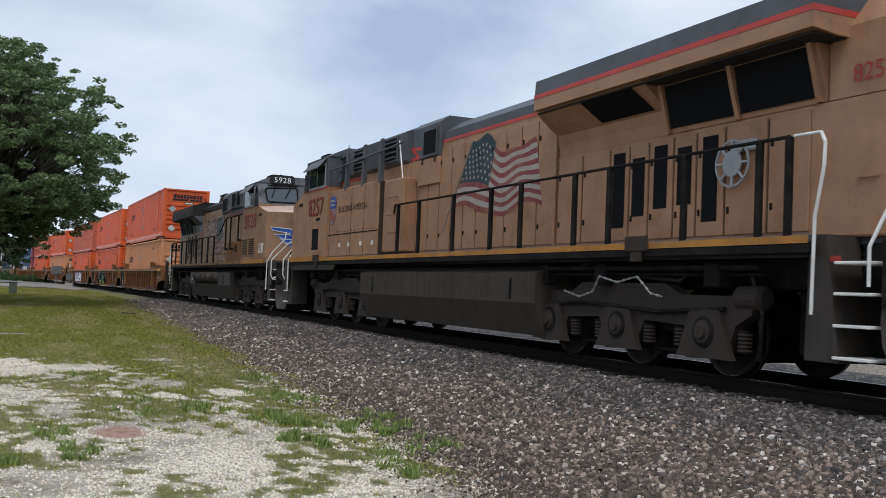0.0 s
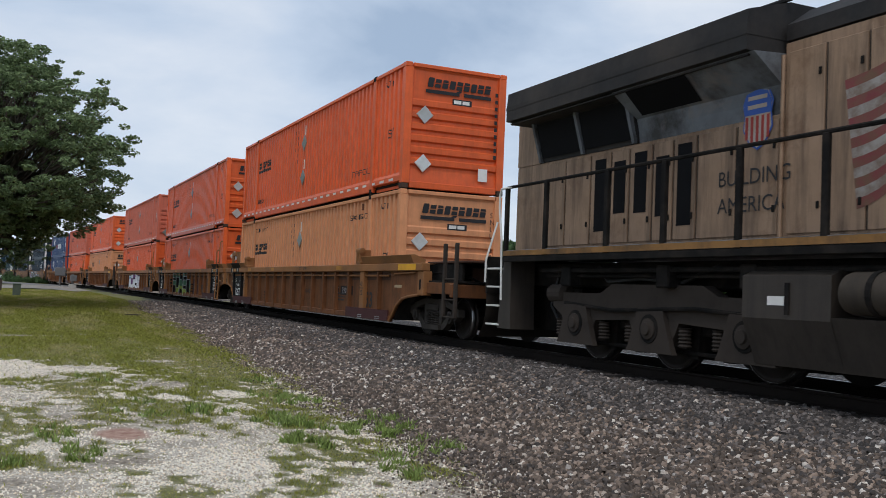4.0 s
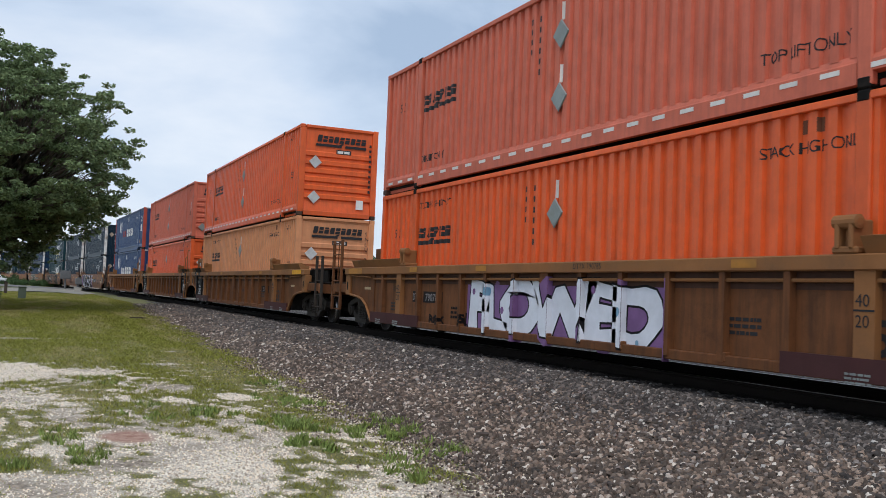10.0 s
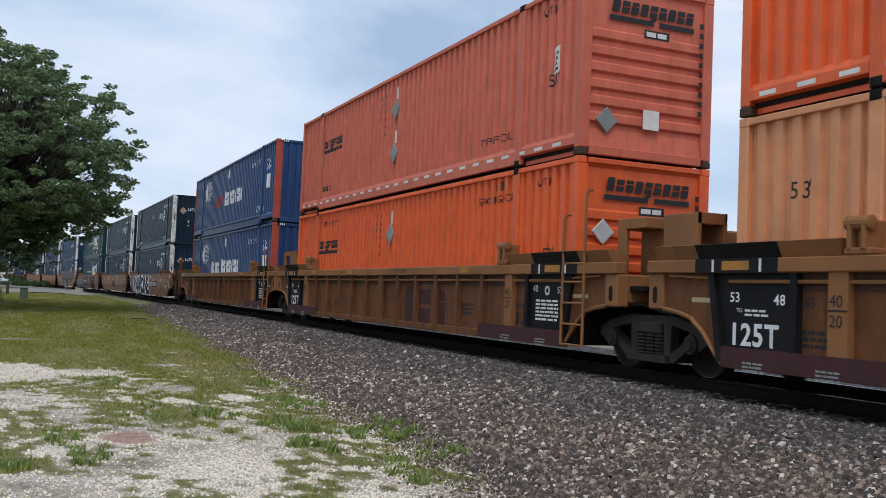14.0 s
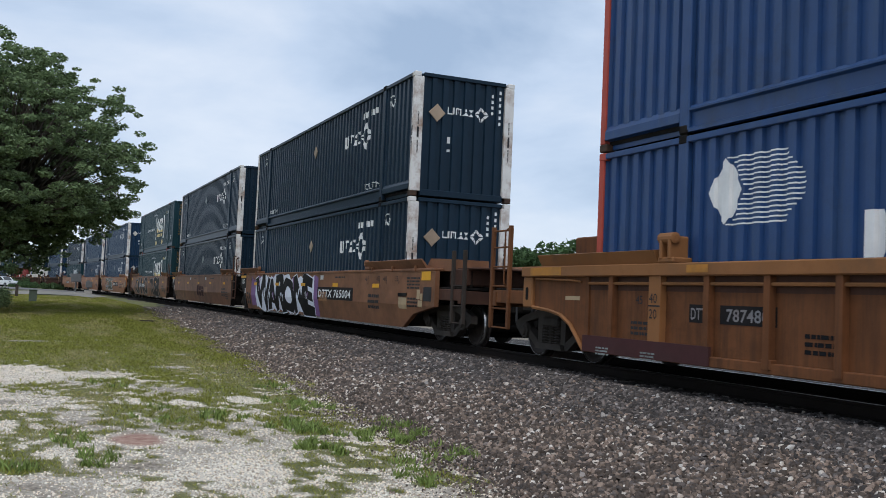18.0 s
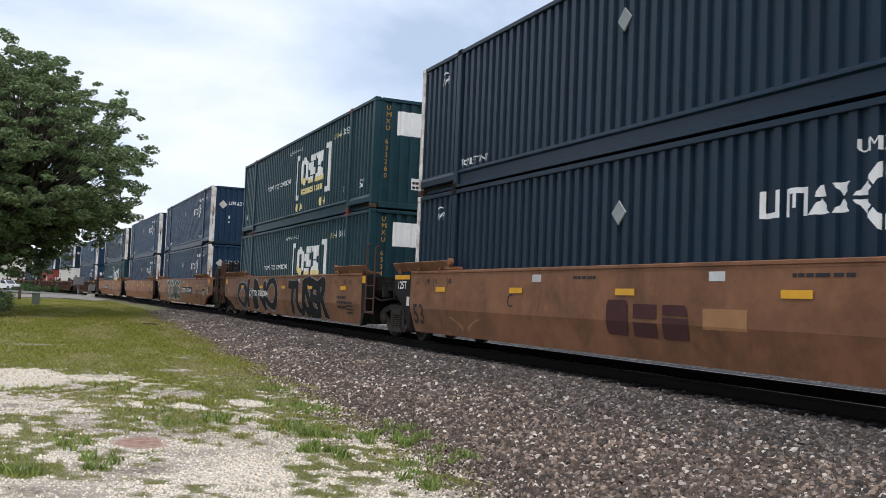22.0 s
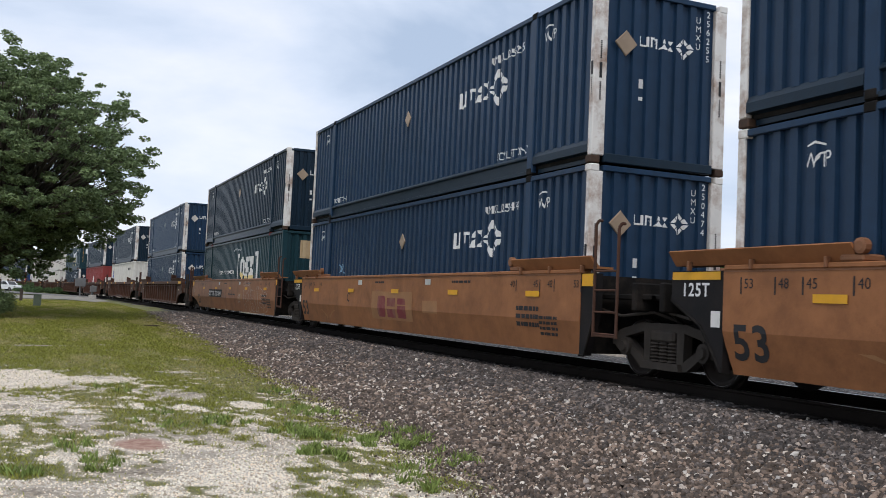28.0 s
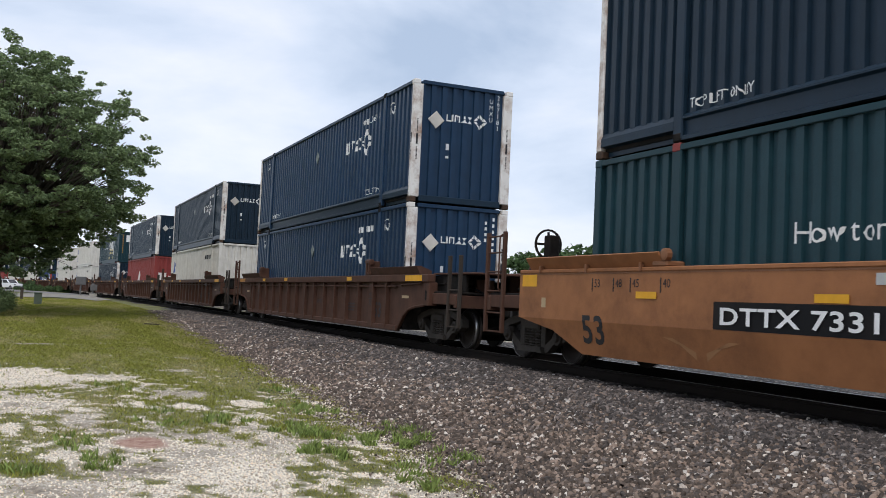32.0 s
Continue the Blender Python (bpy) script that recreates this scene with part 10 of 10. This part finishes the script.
# kind of car, place of the upper container's nose along the train, lower and upper container
CARS = [
    ("ribbed", -55.82, "coupled", "shared", "tan_low", "orange_top", None),
    ("ribbed", -75.37, "shared", "shared", "orange_low", "orange_top", blob_tag),
    ("ribbed", -95.16, "shared", "coupled", "orange_low", "faded_top", small_tags),
    ("ribbed", -118.94, "coupled", "shared", "tan_low", "orange_top", None),
    ("ribbed", -138.72, "shared", "shared", "orange_low", "faded_top", None),
    ("ribbed", -158.22, "shared", "coupled", "blue_low", "blue", None),
    ("smooth", -182.31, "coupled", "shared", "navy_old_tan", "navy_old_tan", WIDE_TAG),
    ("smooth", -201.49, "shared", "shared", "navy_old_bare", "navy_old_bare", None),
    ("smooth", -221.12, "shared", "coupled", "green", "green", BLACK_TAG),
    ("smooth", -245.27, "coupled", "shared", "navy", "navy", green_scrawl),
    ("smooth", -264.79, "shared", "shared", "navy_tan", "navy_tan", None),
    ("smooth", -284.55, "shared", "coupled", "green_old", "navy_old_tan", outline_scrawl),
    ("rusty", -308.65, "coupled", "coupled", "navy", "navy", None),
    ("rusty", -332.95, "coupled", "coupled", "cream", "navy_old", None),
    ("rusty", -357.2, "coupled", "coupled", "red", "navy_old", None),
    ("rusty", -381.4, "coupled", "coupled", "navy_old", "green", None),
    ("rusty", -405.6, "coupled", "coupled", "cream", "cream", None),
    ("rusty", -429.8, "coupled", "coupled", "cream", "cream", None),
    ("rusty", -454.0, "coupled", "coupled", "blue_low", "navy_old", None),
    ("rusty", -478.2, "coupled", "coupled", "cream", "navy_old", None),
    ("rusty", -502.4, "coupled", "coupled", "cream", "navy_old", None),
    ("rusty", -526.6, "coupled", "coupled", "red", "navy_old", None),
]
FLOOR_Z, STACK_Z = 0.35, 3.262
# numbers of the containers whose writing is clear, by car and height
READABLE = {(-118.94, FLOOR_Z): "201230", (-264.79, STACK_Z): "256255", (-264.79, FLOOR_Z): "250474", (-245.27, STACK_Z): "259606", (-221.12, STACK_Z): "633260", (-221.12, FLOOR_Z): "633414", (-284.55, FLOOR_Z): "632582",
            (-308.65, STACK_Z): "267181", (-75.37, STACK_Z): "220983", (-284.55, STACK_Z): "636983", (-201.49, STACK_Z): "635835", (-201.49, FLOOR_Z): "635646"}
# how far a pair of containers stands off the middle of its well
SLACK = {-182.31: 0.10, -201.49: -0.26}
MOVING, TURNING = [], []


def join_alike(t):
    """For cars that stay far off: parts of one name and material become one mesh; the wheels stay single."""
    groups = {}
    for o in list(t.children):
        if o.type == "MESH" and not o.name.startswith("wheelset"):
            groups.setdefault((o.name.split(".")[0], o.data.materials[0].name), []).append(o)
    for (name, _), obs in groups.items():
        if len(obs) < 2:
            continue
        b = bmesh.new()
        for o in obs:
            k = len(b.verts)
            b.from_mesh(o.data)
            b.verts.ensure_lookup_table()
            for v in b.verts[k:]:
                v.co = o.matrix_basis @ v.co
        me = bpy.data.meshes.new(name)
        b.to_mesh(me)
        b.free()
        me.materials.append(obs[0].data.materials[0])
        for o in obs:
            bpy.data.objects.remove(o)
        new(name, me).parent = t


def assemble():
    made, cars = {}, {}

    def box(style, number, far):
        if (style, far) not in made:
            made[style, far] = build_container(STYLES[style])
            if far:
                join_alike(made[style, far])
        t = copy_thing(made[style, far], Matrix())
        add_serial(t, style, number)
        return t
    for kind, nose, front, rear, low, top, tag in CARS:
        key = (kind, front, rear, tag, kind == "smooth" and nose > -230, nose < -325, kind == "ribbed" and nose > -100)
        if key in cars:
            t = copy_thing(cars[key][0], Matrix())
            wheels = [o for o in t.children if o.name.startswith("wheelset")]
        else:
            if kind == "smooth":
                t, wheels = build_smooth(front, rear, tag, None if front == rear else (1.75 if rear == "shared" else -5.08 if nose > -230 else -4.94), "car_dirty" if nose > -230 else "car_ochre")
            elif kind == "ribbed":
                t, wheels = build_ribbed("car_brown", front, rear, graffiti=tag, number="DTTX 790785" if nose > -100 else "DTTX 787480")
            else:
                t, wheels = build_ribbed("car_rust", front, rear, dark=False, chord="car_rust")
                if nose < -325:
                    join_alike(t)
            cars[key] = (t, wheels)
        u = nose - HX
        MOVING.append((t, u, 0.0, 0.0))
        TURNING.extend((o, u) for o in wheels)
        for style, z in ((low, FLOOR_Z), (top, STACK_Z)):
            MOVING.append((box(style, READABLE.get((nose, z)), nose < -325), u + SLACK.get(nose, 0.0), z, 0.0))
        if nose == -264.79:
            chalk = MOVING[-2][0]
            put("chalk_scrawl", words_at("DR.", -5.1, 1.30, 0.27, 1.1), "graf_sky", chalk, label="thin pale chalk scrawl")
    for t in made.values():
        for o in (*t.children_recursive, t):
            bpy.data.objects.remove(o)
    first, w1 = build_loco("8257", False, 0.75)
    MOVING.append((first, -17.4, 0.0, 180.0))
    second, w2 = build_loco("5928", True, 0.0)
    MOVING.append((second, -40.45, 0.0, 0.0))
    TURNING.extend([(o, -17.4) for o in w1] + [(o, -40.45) for o in w2])


assemble()


# ---- movement ----
def run(t):
    """How far the train has come after t seconds."""
    return 9.006 * t


def motions():
    times = [i * 2.0 for i in range(17)]
    for thing, u, z, turn in MOVING:
        rows = []
        for t in times:
            x, y, a = on_track(u + run(t))
            rows.append((t, pose(x, y, RAIL + z, 0, 0, math.degrees(a) + turn)))
        walk(thing, rows)
    # wheels roll without slipping
    for wheel, u in TURNING:
        x, _, r = wheel.location
        rows, k = [], 0
        while k <= 480:
            t = k / 15.0
            if -75.0 < u + x + run(t) < 8.0 or k in (0, 480):
                q = Matrix.Translation((x, 0, r)) @ Matrix.Rotation((run(t) / r) % (2 * math.pi), 4, "Y")
                rows.append((t, q))
            k += 1
        walk(wheel, rows)


motions()
